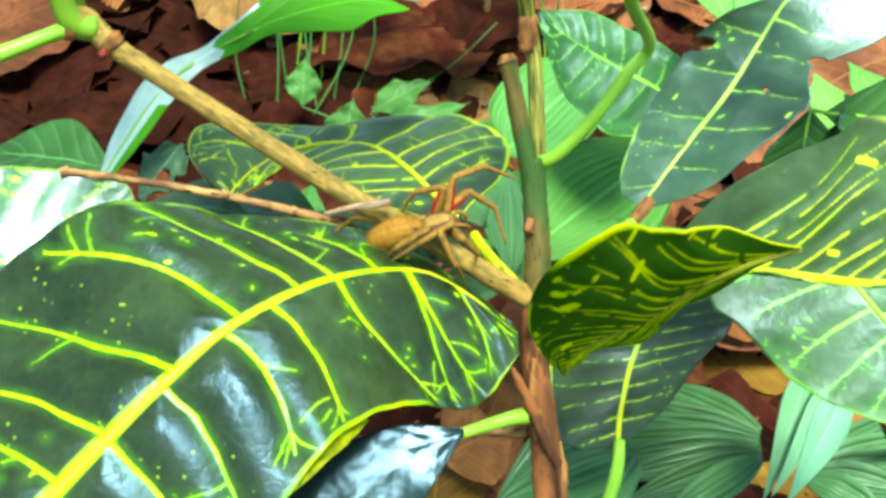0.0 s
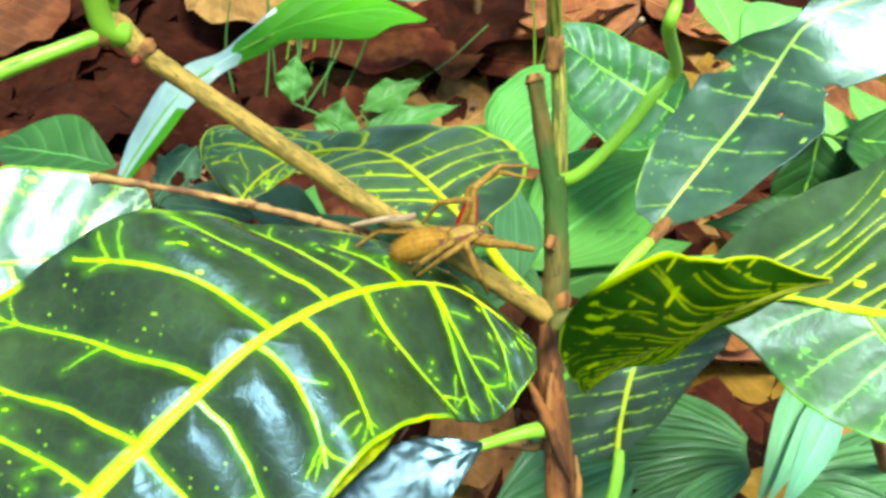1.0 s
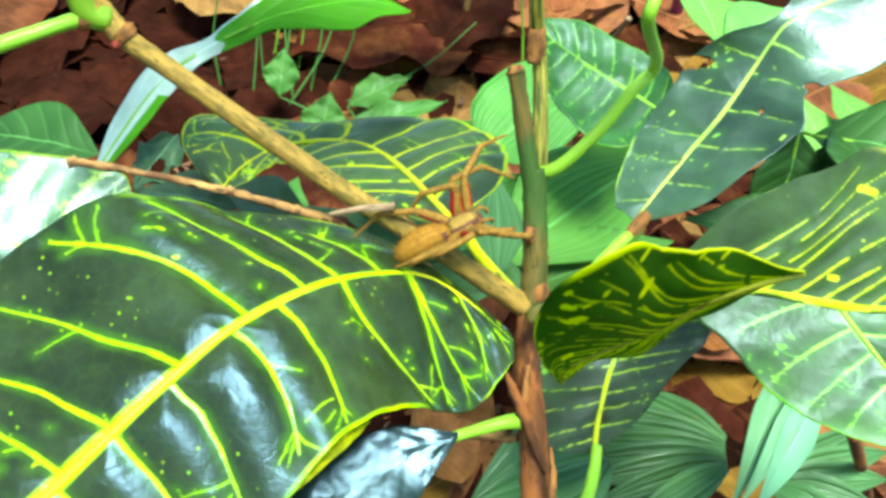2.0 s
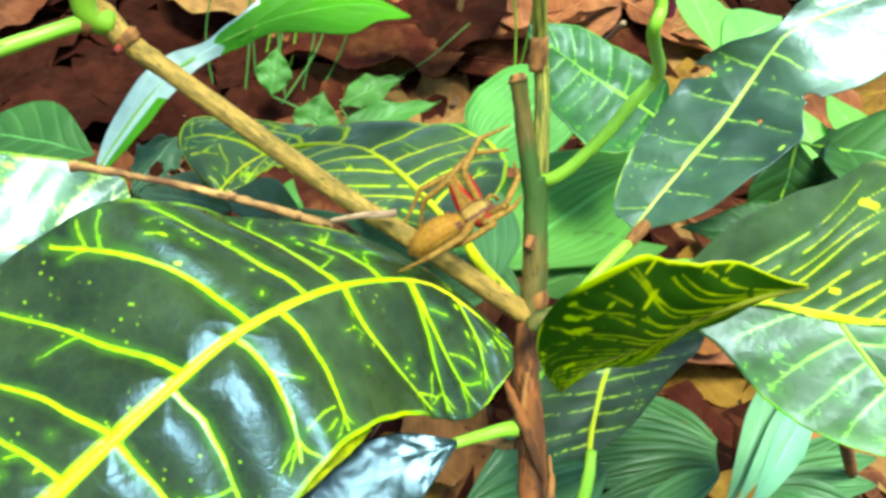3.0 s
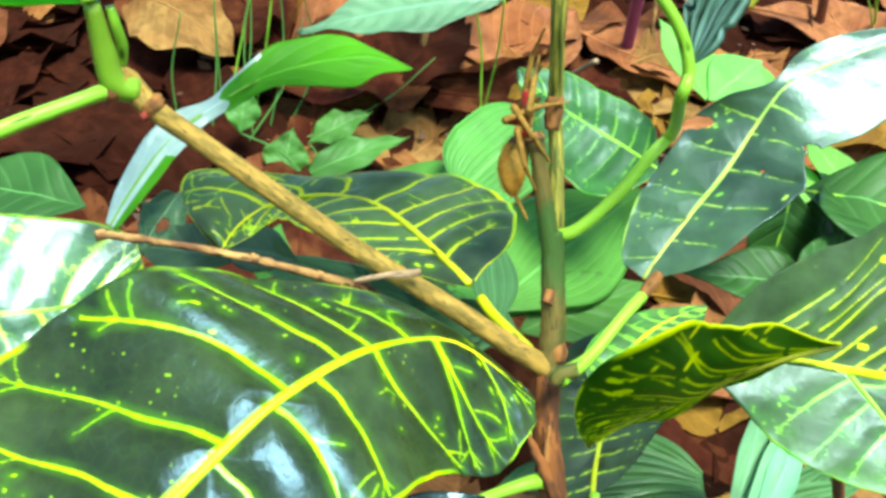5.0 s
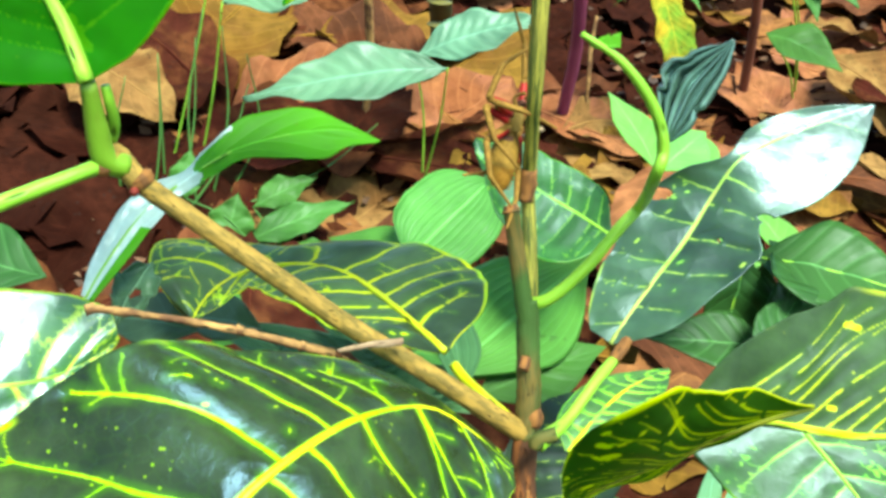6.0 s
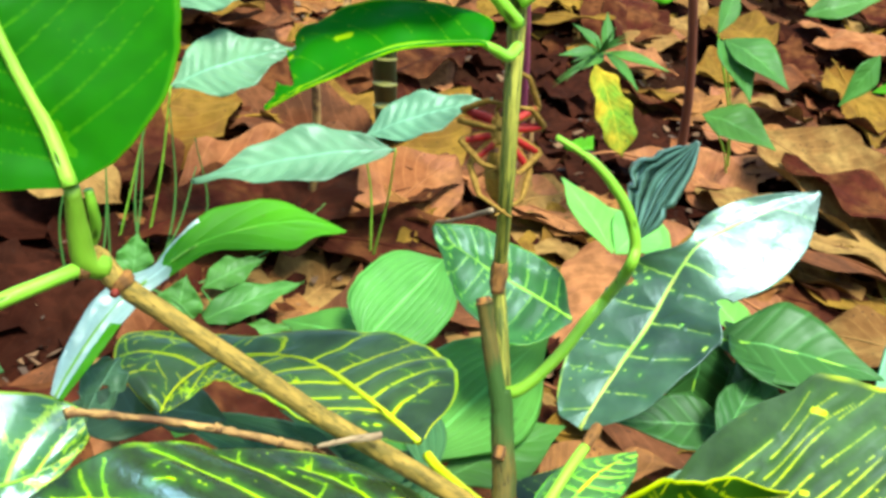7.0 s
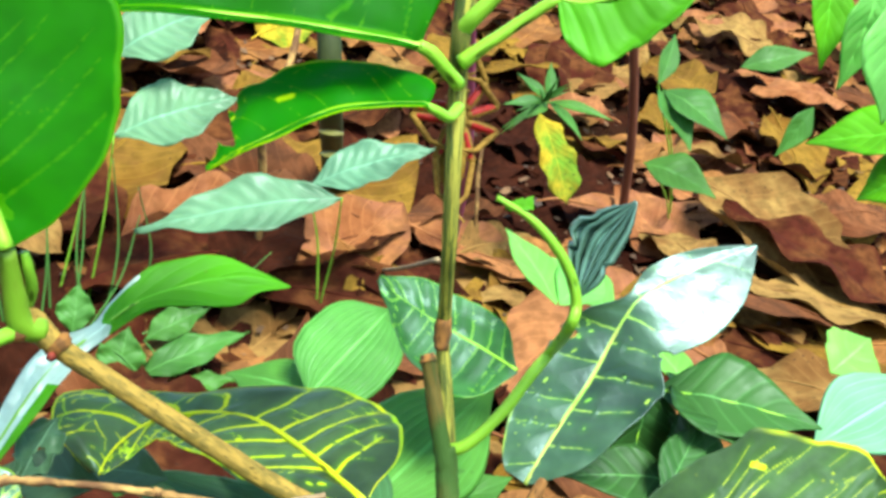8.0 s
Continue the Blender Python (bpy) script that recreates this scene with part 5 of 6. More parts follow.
add_leaf(p8, (0.1218, 0.4069, 0.2713), (0.1612, 0.4511, 0.2767), 0.014, M_PALE, "", UPC, 0.03)
add_leaf(p8, (0.1676, 0.4358, 0.2549), (0.1429, 0.4874, 0.2692), 0.016, M_PALE, "", UPC, 0.03)
add_leaf(p8, (0.1728, 0.3899, 0.2253), (0.1723, 0.4414, 0.2395), 0.012, M_PALE, "", UPC, 0.03)
add_leaf(p8, (0.1945, 0.3935, 0.2316), (0.1881, 0.444, 0.244), 0.012, M_PALE, "", UPC, 0.03)
add_leaf(p7, (0.1222, 0.2887, 0.2406), (0.1506, 0.3157, 0.2587), 0.010, M_SMOOTH, "", UPC, 0.03)
p9 = plant("pleated_frond", (0.5764, 0.6888, 0.0178), "pleated pale blue-green palm frond")
tube("stalk", [(0.5041, 0.6542, 0.0108), (0.2224, 0.3349, 0.227), (0.2265, 0.3339, 0.2362)], [0.0016, 0.0014, 0.0012], M_RIB_GREEN, p9, p9.location, sides=6, count=12)
add_leaf(p9, (0.2242, 0.3342, 0.2347), (0.3098, 0.3676, 0.2523), 0.021, M_PALMPALE, "pale blue-green pleated blade", UPC, 0.04, 0.1, pleat=0.004, pleats=6, nv=12)
p10 = plant("tufted_seedling", (0.4692, 1.2167, 0.1233), "small tufted seedling with strap leaves and one yellowing leaf")
for tip in ((0.294, 0.9971, 0.2654), (0.3509, 1.0219, 0.3121), (0.4072, 0.9602, 0.2638), (0.3658, 0.9393, 0.2441), (0.3116, 1.0158, 0.2971), (0.3131, 0.9742, 0.2564)):
    add_leaf(p10, (0.3449, 0.997, 0.2727), tip, 0.0075, M_HERB, "", (0.1, -0.7, 0.7), 0.06)
for n in range(14):
    turn = 0.4 + 0.19 * n
    add_leaf(p10, (0.335, 0.99, 0.272), (0.325 + 0.042 * math.cos(turn), 0.985 - 0.01 * (n % 3), 0.268 + 0.034 * math.sin(turn * 1.6)), 0.0018, M_GRASS, "", (0.1, -0.7, 0.7), 0.08, nu=8, nv=2)
add_leaf(p10, (0.3271, 0.9722, 0.264), (0.3481, 0.9108, 0.1827), 0.021, M_YELLOWING, "hanging yellow leaf", (0.1, -1, 0.2), 0.06, wave=0.004, ragged=0.15, shape=(0.0, 0.7, 0.8, 0.95, 1.0, 0.8, 0.0))
p11 = plant("stalked_seedling", (0.5957, 1.1202, 0.104), "seedling with drooping mid green leaves on a thin stalk")
for base, tip, half in (((0.372, 0.8117, 0.3216), (0.389, 0.7637, 0.2769), 0.018), ((0.3769, 0.8103, 0.3223), (0.4194, 0.7588, 0.2915), 0.022), ((0.3504, 0.7715, 0.2631), (0.3982, 0.7232, 0.2469), 0.022), ((0.3718, 0.8134, 0.3265), (0.3973, 0.8473, 0.3702), 0.01)):
    add_leaf(p11, base, tip, half, M_HERB, "", (0.1, -0.8, 0.6), 0.08, stalk=(0.5957, 1.1202, 0.104))
p12 = plant("corner_shrub", (0.9747, 1.1233, 0.1047), "shrub with sunlit yellow-green leaves")
add_leaf(p12, (0.3989, 0.5098, 0.3512), (0.3421, 0.5492, 0.3322), 0.024, M_LIME, "sunlit yellow-green leaf", (0.1, -0.6, 0.8), 0.04)
add_leaf(p12, (0.3998, 0.5028, 0.3311), (0.3753, 0.5284, 0.3017), 0.02, M_LIME, "", (0.1, -0.6, 0.8), 0.04)
add_leaf(p12, (0.3044, 0.5157, 0.4428), (0.3006, 0.4976, 0.385), 0.016, M_LIME, "", (0.1, -1, 0.3), 0.04)
add_leaf(p12, (0.3152, 0.4838, 0.4402), (0.3104, 0.4912, 0.3755), 0.018, M_PALE, "", (0.1, -1, 0.3), 0.04)
add_leaf(p12, (0.3093, 0.4567, 0.4359), (0.3184, 0.4571, 0.3636), 0.034, M_PALE, "", (0.1, -1, 0.3), 0.04)
add_leaf(p12, (0.3785, 0.5985, 0.3496), (0.3533, 0.5943, 0.3129), 0.01, M_HERB, "", (0.1, -1, 0.3), 0.04)
add_leaf(p12, (0.3708, 0.6878, 0.3622), (0.425, 0.6764, 0.3801), 0.012, M_HERB, "", (0.1, -0.7, 0.7), 0.04)
add_leaf(p12, (0.3472, 0.4767, 0.2025), (0.3878, 0.4963, 0.2176), 0.022, M_PALE, "", UPC, 0.04, ragged=0.3)


def upright(name, low, high, r0, r1, mat, label, category="stem", bend=0.01, seed=0):
    st = thing(name, low, label, category)
    a, b = np.array(low), np.array(high)
    tube("stalk", [a, a * 0.6 + b * 0.4 + np.array((bend, 0, 0)), b], [r0, (r0 + r1) / 2, r1], mat, st, st.location, sides=9, count=22, rough=0.1, seed=seed)
    return st


upright("purple_stem", (0.2715, 1.0372, 0.0874), (0.1919, 0.8458, 0.3965), 0.007, 0.006, M_PURPLE, "smooth dark purple plant stem", seed=41)
upright("red_stem", (0.521, 1.1132, 0.1026), (0.3676, 0.9196, 0.4753), 0.006, 0.005, M_REDSTEM, "straight reddish brown sapling stem", seed=42)
upright("dry_stick", (0.0353, 0.9739, 0.0748), (0.0298, 0.897, 0.2477), 0.004, 0.004, M_TWIG, "thin upright brown stick", "stick", seed=43)
upright("dry_stick", (0.0298, 0.897, 0.2477), (0.0703, 0.9708, 0.384), 0.004, 0.003, M_TWIG, "thin leaning brown stick", "stick", seed=44)
cane = thing("ringed_cane", (0.1541, 1.1771, 0.1154), "dark green cane with pale leaf-scar rings", "plant stem")
tube("cane", [(0.1541, 1.1771, 0.1154), (0.1022, 0.9621, 0.2647), (0.0879, 0.9897, 0.4162)], [0.012, 0.012, 0.012], M_DARKSTEM, cane, cane.location, sides=12, count=24, seed=45)
for y in (275, 235, 190, 140, 95, 50, 5):
    c = np.array((0.1042, 0.9501, 0.2309)) + (np.array((0.0938, 0.9801, 0.3517)) - np.array((0.1042, 0.9501, 0.2309))) * (235 - y) / 230
    tube("ring", [c - np.array((0, 0, 0.0007)), c + np.array((0, 0, 0.0007))], [0.0125, 0.0125], M_RING, cane, cane.location, sides=14, count=4, rough=0.05)
upright("dry_stick", (0.1703, 0.9824, 0.0765), (0.1302, 0.6328, 0.2134), 0.002, 0.002, M_GREY, "pale thin forked twig on the ground", "stick", seed=46)
upright("dry_stick", (0.1577, 0.7393, 0.0279), (0.0901, 0.5234, 0.1566), 0.0022, 0.0016, M_GREY, "pale thin dry twig", "stick", seed=47)

# thin grass by the seedlings
def grass_blade(low, high, bend):
    g = thing("grass_stalk", low, "thin upright green grass stalk", "grass", "grass stalks")
    a, b = np.array(low), np.array(high)
    tube("stalk", [a, (a + b) / 2 + np.array((bend, 0, 0)), b], [0.0012, 0.0009, 0.0005], M_GRASS, g, g.location, sides=6, count=12, seed=51)


grass_blade((-0.1019, 0.8532, 0.0506), (-0.0954, 0.8702, 0.2117), 0.01)
grass_blade((-0.1132, 0.8446, 0.0489), (-0.1122, 0.8794, 0.2231), -0.01)
grass_blade((-0.1277, 0.8526, 0.0505), (-0.1188, 0.8862, 0.196), 0.005)
grass_blade((-0.088, 0.8621, 0.0524), (-0.0738, 0.8691, 0.1882), 0.02)
grass_blade((-0.1431, 0.8692, 0.0538), (-0.1487, 0.8646, 0.185), 0.0)
grass_blade((-0.1516, 0.8459, 0.0492), (-0.1477, 0.857, 0.1844), 0.004)
grass_blade((-0.1787, 0.8549, 0.051), (-0.1733, 0.8474, 0.1677), -0.008)
grass_blade((-0.1223, 0.8369, 0.0474), (-0.0716, 0.8723, 0.1609), 0.01)
grass_blade((-0.0942, 0.8369, 0.0474), (0.0504, 0.9064, 0.1199), 0.02)

upright("broken_stalk", (0.2835, 0.4418, -0.0316), (0.1777, 0.3141, 0.1412), 0.0034, 0.0028, M_STEMLOW, "short broken reddish brown stalk", "stalk", bend=0.002, seed=48)

add_leaf(p7, (0.1284, 0.3257, 0.2684), (0.1242, 0.3208, 0.2226), 0.016, M_SMOOTH, "shaded hanging dark green leaf", (0.15, -0.9, 0.35), 0.03, rib=M_RIB_GREEN, stalk=(0.4471, 0.7556, 0.0311))
add_leaf(p7, (0.1457, 0.3401, 0.2572), (0.1423, 0.3349, 0.2234), 0.012, M_SMOOTH, "", (-0.1, -0.9, 0.35), 0.03)


# ---- fallen leaves ----
def dead_mesh(seed, length, half, mat, curl=0.1, shape=(0.0, 0.6, 0.95, 1.0, 0.8, 0.45, 0.0), ragged=0.12):
    rnd = random.Random(seed)
    rows = simple_rows((-length / 2, 0, 0), (length / 2, 0, 0), half, (0, 0, 1), rnd.uniform(-0.03, 0.1) * (1 + 3 * curl), rnd.uniform(-0.15, 0.35), shape)
    pts, uv, faces, rib = blade_grid(rows, nu=22, nv=5, quilt=0.002, veins=9, sweep=2, wave=length * 0.035 * rnd.uniform(0.4, 1.4), bulge=rnd.uniform(-0.12, 0.18), ragged=ragged, seed=seed)
    pts[:, 2] += curl * 0.4 * np.abs(pts[:, 0]) ** 2 / length + 0.006 * np.array([noise.noise((p[0] * 18, p[1] * 18, seed)) for p in pts])
    m = 2 * 5 + 1
    mid = pts[5::m]
    line = [(-length * 0.62, 0, mid[0][2] - 0.004)] + [tuple(mid[k] + np.array((0, 0, 0.0004))) for k in (0, 5, 10, 15, 20)]
    hold = new("midrib_source")
    rib_ob = tube("midrib", line, [0.0013, 0.0016, 0.0012, 0.0009, 0.0006, 0.0003], mat, hold, sides=6, count=18, rough=0.1)
    rib_mesh = rib_ob.data
    bpy.data.objects.remove(rib_ob)
    bpy.data.objects.remove(hold)
    return mesh_from("dead_leaf", pts, faces, [mat], uvs=uv), rib_mesh


def dead_leaf(mesh, place, turn, tip, lean, label, lift=0.0):
    ob = new("dead_leaf", mesh[0])
    part_mesh("midrib", mesh[1], ob)
    ob.matrix_world = pose(place[0], place[1], place[2] + lift, 11 + tip, lean, 0) @ pose(0, 0, 0, 0, 0, turn)
    return tagged(ob, label, "dead leaf", "fallen leaves")


def big_dead(a, b, half, mat, label, seed, tip=0.0, lean=0.0, lift=0.006, curl=0.1, shape=(0.0, 0.6, 0.95, 1.0, 0.8, 0.45, 0.0), ragged=0.1):
    """A recognisable fallen leaf with its ends at a and b."""
    a, b = Vector(a), Vector(b)
    mid, d = (a + b) / 2, b - a
    turn = math.degrees(math.atan2(d.y, d.x))
    return dead_leaf(dead_mesh(seed, d.length, half, mat, curl, shape, ragged), mid, turn, tip, lean, label, lift)


WIDE = (0.0, 0.85, 1.0, 1.0, 0.95, 0.7, 0.0)
big_dead((-0.0978, 0.9761, 0.0752), (0.1372, 1.0515, 0.0903), 0.065, M_DEAD_ROSE, "broad pale orange dry leaf with a nibbled edge", 101, shape=WIDE, tip=14, lift=0.03)
big_dead((0.0664, 0.9134, 0.0627), (0.208, 1.0449, 0.089), 0.055, M_DEAD_ROSE, "rusty pink dry leaf with dark specks", 102, shape=WIDE, tip=16, lift=0.03)
big_dead((-0.1573, 1.0263, 0.0853), (-0.0534, 1.2409, 0.1282), 0.075, M_DEAD_OCHRE, "yellow-brown dry leaf with dark spots", 103, shape=WIDE, tip=10, lift=0.02)
big_dead((0.0001, 0.8917, 0.0583), (0.0896, 1.0232, 0.0846), 0.045, M_DEAD_DARK, "dark maroon dry fallen leaf", 104, lift=0.025, tip=10)
big_dead((0.261, 0.9881, 0.0776), (0.3671, 1.013, 0.0826), 0.04, M_DEAD_TAN, "small tan dry fallen leaf", 105, tip=14, lift=0.02)
big_dead((0.6303, 1.1387, 0.1077), (0.7271, 0.9173, 0.0635), 0.085, M_DEAD_TAN, "large pale tan dry leaf with a crumbling edge", 106, shape=WIDE, tip=15, lift=0.03, ragged=0.2)
big_dead((0.1702, 1.0543, 0.0909), (0.3622, 1.0982, 0.0996), 0.03, M_DEAD_PINK, "curled rusty red dry leaf", 107, tip=-5, lift=0.02, curl=0.5)
big_dead((0.5915, 1.2321, 0.1264), (0.6993, 1.1455, 0.1091), 0.04, M_DEAD_ROSE, "rusty red-brown dry leaf", 108, lift=0.02)
big_dead((0.6029, 1.5164, 0.1833), (0.7803, 1.685, 0.217), 0.06, M_DEAD_TAN, "small tan dry fallen leaf", 109, lift=0.02)
big_dead((1.0184, 2.0095, 0.2819), (1.1336, 1.6813, 0.2163), 0.05, M_DEAD_TAN, "long pale tan dry leaf", 110, lift=0.02)
big_dead((-0.0944, 1.518, 0.1836), (0.0247, 1.7025, 0.2205), 0.07, M_DEAD_ROSE, "curled reddish brown dry leaf", 111, lift=0.02, curl=0.6)
big_dead((0.5543, 1.7129, 0.2226), (0.7158, 1.916, 0.2632), 0.06, M_DEAD_ORANGE, "pale orange dry leaf", 112, lift=0.02)
big_dead((0.7449, 1.0183, 0.0837), (1.0689, 1.2922, 0.1384), 0.05, M_DEAD_OCHRE, "yellowish brown dry leaf", 113, lift=0.02)
big_dead((-0.4788, 0.9647, 0.0729), (-0.3881, 1.0458, 0.0892), 0.05, M_DEAD_PINK, "brown curled dry leaf", 114, lift=0.03, shape=WIDE)
# hollows in the litter, their shade painted with near-black leaves
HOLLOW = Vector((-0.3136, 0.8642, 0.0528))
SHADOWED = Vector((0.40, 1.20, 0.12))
DARK_SPOTS = (Vector((0.42, 1.40)), Vector((0.31, 1.16)))
big_dead((-0.0162, 0.5057, -0.0189), (0.0357, 0.5149, -0.017), 0.02, M_DEAD_ORANGE, "pinkish orange dry leaf", 115, lift=0.03, tip=10)
big_dead((-0.0014, 0.4461, -0.0308), (0.0407, 0.4664, -0.0267), 0.03, M_DEAD_ORANGE, "rusty red-brown dry leaf", 116, lift=0.03, tip=10)
big_dead((0.1646, 0.549, -0.0102), (0.2436, 0.5697, -0.0061), 0.03, M_DEAD_ORANGE, "sunlit orange-brown dry leaf", 117, lift=0.05, tip=20)

big_dead((-0.47, 0.90, 0.06), (-0.36, 0.99, 0.078), 0.06, M_DEAD_PINK, "brown dry leaf beside a dark hollow", 118, lift=0.03, tip=12, shape=WIDE)
big_dead((-0.25, 1.02, 0.084), (-0.14, 0.95, 0.07), 0.05, M_DEAD_TAN, "curled tan dry leaf", 119, lift=0.03, tip=18, curl=0.4)
big_dead((0.10, 1.66, 0.212), (0.19, 1.72, 0.224), 0.045, M_YELLOWING, "sunlit yellow fallen leaf", 120, lift=0.03, tip=25, shape=WIDE)
mats = [M_DEAD_ORANGE, M_DEAD_ROSE, M_DEAD_TAN, M_DEAD_OCHRE, M_DEAD_BROWN, M_DEAD_PINK, M_DEAD_BROWN]
words = ["dry orange-brown fallen leaf", "dry pinkish brown fallen leaf", "dry pale tan fallen leaf", "dry yellow-brown fallen leaf", "maroon-brown fallen leaf, toned dark as if shaded", "dry rust-red fallen leaf", "maroon-brown fallen leaf, toned dark as if shaded"]
rnd = random.Random(7)
kinds = []
for k in range(28):
    L = rnd.uniform(0.16, 0.29)
    kinds.append((dead_mesh(200 + k, L, L * rnd.uniform(0.2, 0.34), mats[k % 7], rnd.uniform(0, 0.4), ragged=rnd.choice([0.04, 0.1, 0.22])), words[k % 7]))
for k in range(285):
    y = 0.56 + 2.3 * rnd.random() ** 1.15
    x = rnd.uniform(-0.42, 0.42) * (0.5 + y * 1.05) + 0.28 * y - 0.1
    k5 = rnd.randrange(28)
    # bright leaves stay out of the painted shade, brown ones border the first
    if (Vector((x, y)) - HOLLOW.xy).length < 0.19 or (Vector((x, y)) - SHADOWED.xy).length < 0.16 or any((Vector((x, y)) - q).length < 0.15 for q in DARK_SPOTS) or any((Vector((x, y)) - q.location.xy).length < 0.11 for q in (p2, p3)):
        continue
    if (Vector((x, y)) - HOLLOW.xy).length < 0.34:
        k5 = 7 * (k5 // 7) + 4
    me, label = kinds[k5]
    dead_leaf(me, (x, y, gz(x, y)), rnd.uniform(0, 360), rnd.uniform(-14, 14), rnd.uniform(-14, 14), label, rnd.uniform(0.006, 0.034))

# the smaller and half-buried leaves between them
lv, lf, lu, ls = [], [], [], []
small = [blade_grid(simple_rows((-L / 2, 0, 0), (L / 2, 0, 0), L * w, (0, 0, 1), dr, fo), nu=9, nv=3, wave=L * 0.05, ragged=rg, seed=300 + k)
         for k, (L, w, dr, fo, rg) in enumerate(((0.11, 0.3, 0.06, 0.2, 0.06), (0.14, 0.26, 0.1, 0.1, 0.12), (0.15, 0.3, 0.03, 0.3, 0.1), (0.18, 0.25, 0.08, -0.1, 0.15), (0.14, 0.34, -0.04, 0.2, 0.2), (0.20, 0.3, 0.05, 0.1, 0.1)))]
for k in range(3000):
    if k < 800:
        y = 0.3 + 3.1 * rnd.random() ** 1.3
        x = rnd.uniform(-0.48, 0.48) * (0.5 + y * 1.05) + 0.28 * y - 0.1
    else:
        # the same litter goes on all round the plants, thinning out
        far, turn = 2.6 * rnd.random() ** 0.7, rnd.uniform(0, 2 * math.pi)
        x, y = 0.3 + far * math.cos(turn), 0.9 + far * math.sin(turn)
    pts, uv, faces, rib = small[rnd.randrange(6)]
    m = pose(x, y, gz(x, y) + rnd.uniform(-0.018, -0.002), 11 + rnd.uniform(-20, 20), rnd.uniform(-20, 20), 0) @ pose(0, 0, 0, 0, 0, rnd.uniform(0, 360))
    i = len(lv)
    lv += [m @ Vector(p) for p in pts]
    lu += uv
    lf += [tuple(q + i for q in f) for f in faces]
    # slot 7, near black, paints the shade of the hollows and deep gaps
    tone = 7 if (Vector((x, y)) - HOLLOW.xy).length < 0.20 or (Vector((x, y)) - SHADOWED.xy).length < 0.19 or any((Vector((x, y)) - q).length < 0.14 for q in DARK_SPOTS) else rnd.choice((0, 5, 2, 3, 4, 4, 7, 7, 7, 7, 7))
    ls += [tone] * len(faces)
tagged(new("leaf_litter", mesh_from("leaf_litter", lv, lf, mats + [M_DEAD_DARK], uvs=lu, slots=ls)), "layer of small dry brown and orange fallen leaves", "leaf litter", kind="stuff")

stalk = thing("dry_stalk", (0.2958, 1.0398, 0.083), "thin upright dry brown stalk among fallen leaves", "twig")
tube("stick", [(0.2958, 1.0398, 0.080), (0.2932, 1.026, 0.115), (0.2903, 1.0214, 0.1468), (0.2894, 1.0294, 0.1766), (0.2925, 1.0376, 0.2124)], [0.0026, 0.0022, 0.0021, 0.0024, 0.0016], M_TWIG, stalk, stalk.location, sides=7, count=20, seed=44)

# crumbs and broken bits between the leaves
cv, cf = [], []
for k in range(2600):
    y = 0.3 + 2.2 * rnd.random()
    x = rnd.uniform(-0.3, 0.45) * (0.4 + y) + 0.33 * y - 0.12
    c = Vector((x, y, gz(x, y) + rnd.uniform(-0.004, 0.012)))
    r = rnd.uniform(0.003, 0.012)
    m = Euler((rnd.uniform(-0.5, 0.5), rnd.uniform(-0.5, 0.5), rnd.uniform(0, 6.3))).to_matrix()
    i = len(cv)
    for a in range(5):
        q = r * rnd.uniform(0.4, 1.2)
        cv.append(c + m @ Vector((q * math.cos(a * 1.257), 0.6 * q * math.sin(a * 1.257), rnd.uniform(-0.15, 0.15) * r)))
    cf.append((i, i + 1, i + 2, i + 3, i + 4))
crumb = Nodes("leaf_crumb")
isl = crumb.tree.nodes.new("ShaderNodeNewGeometry")
cc = crumb.mix(isl.outputs["Random Per Island"], (0.025, 0.012, 0.008), (0.13, 0.062, 0.026))
M_CRUMB = crumb.finish(cc, 0.85, crumb.bump(crumb.noise(300, 3), 0.5, 0.001))
tagged(new("leaf_crumbs", mesh_from("leaf_crumbs", cv, cf, [M_CRUMB], False)), "broken bits of dry leaves on the soil", "leaf litter", kind="stuff")


# ---- the spider ----
def hairy(name, color, other, rough=0.75):
    n = Nodes(name)
    g = n.noise(900, 4)
    col = n.mix(n.ramp(g, 0.35, 0.65), color, other)
    col = n.mix(n.ramp(n.noise(260, 3), 0.45, 0.7, 0.0, 0.5), col, tuple(c * 0.6 for c in color))
    return n.finish(col, rough, n.bump(g, 0.5, 0.00025), sheer=0.06, specular=0.2)


M_ABD = hairy("abdomen_hair", (0.20, 0.088, 0.008), (0.25, 0.132, 0.016))
M_FLANK = hairy("flank_hair", (0.17, 0.095, 0.014), (0.24, 0.14, 0.022))
M_CEPH = hairy("carapace_hair", (0.19, 0.115, 0.022), (0.27, 0.175, 0.042))
M_LEG = hairy("leg_hair", (0.15, 0.078, 0.012), (0.23, 0.130, 0.024))
M_LEGRED = hairy("red_femur", (0.30, 0.010, 0.010), (0.20, 0.008, 0.008), 0.5)
M_BAND = hairy("dark_band", (0.07, 0.03, 0.02), (0.12, 0.05, 0.03))
M_EYE = Nodes("eye_bead").finish((0.01, 0.01, 0.01), 0.08)

spider = thing("spider", (0, 0, 0), "tan and orange hairy spider with red inner legs climbing the croton", "spider")


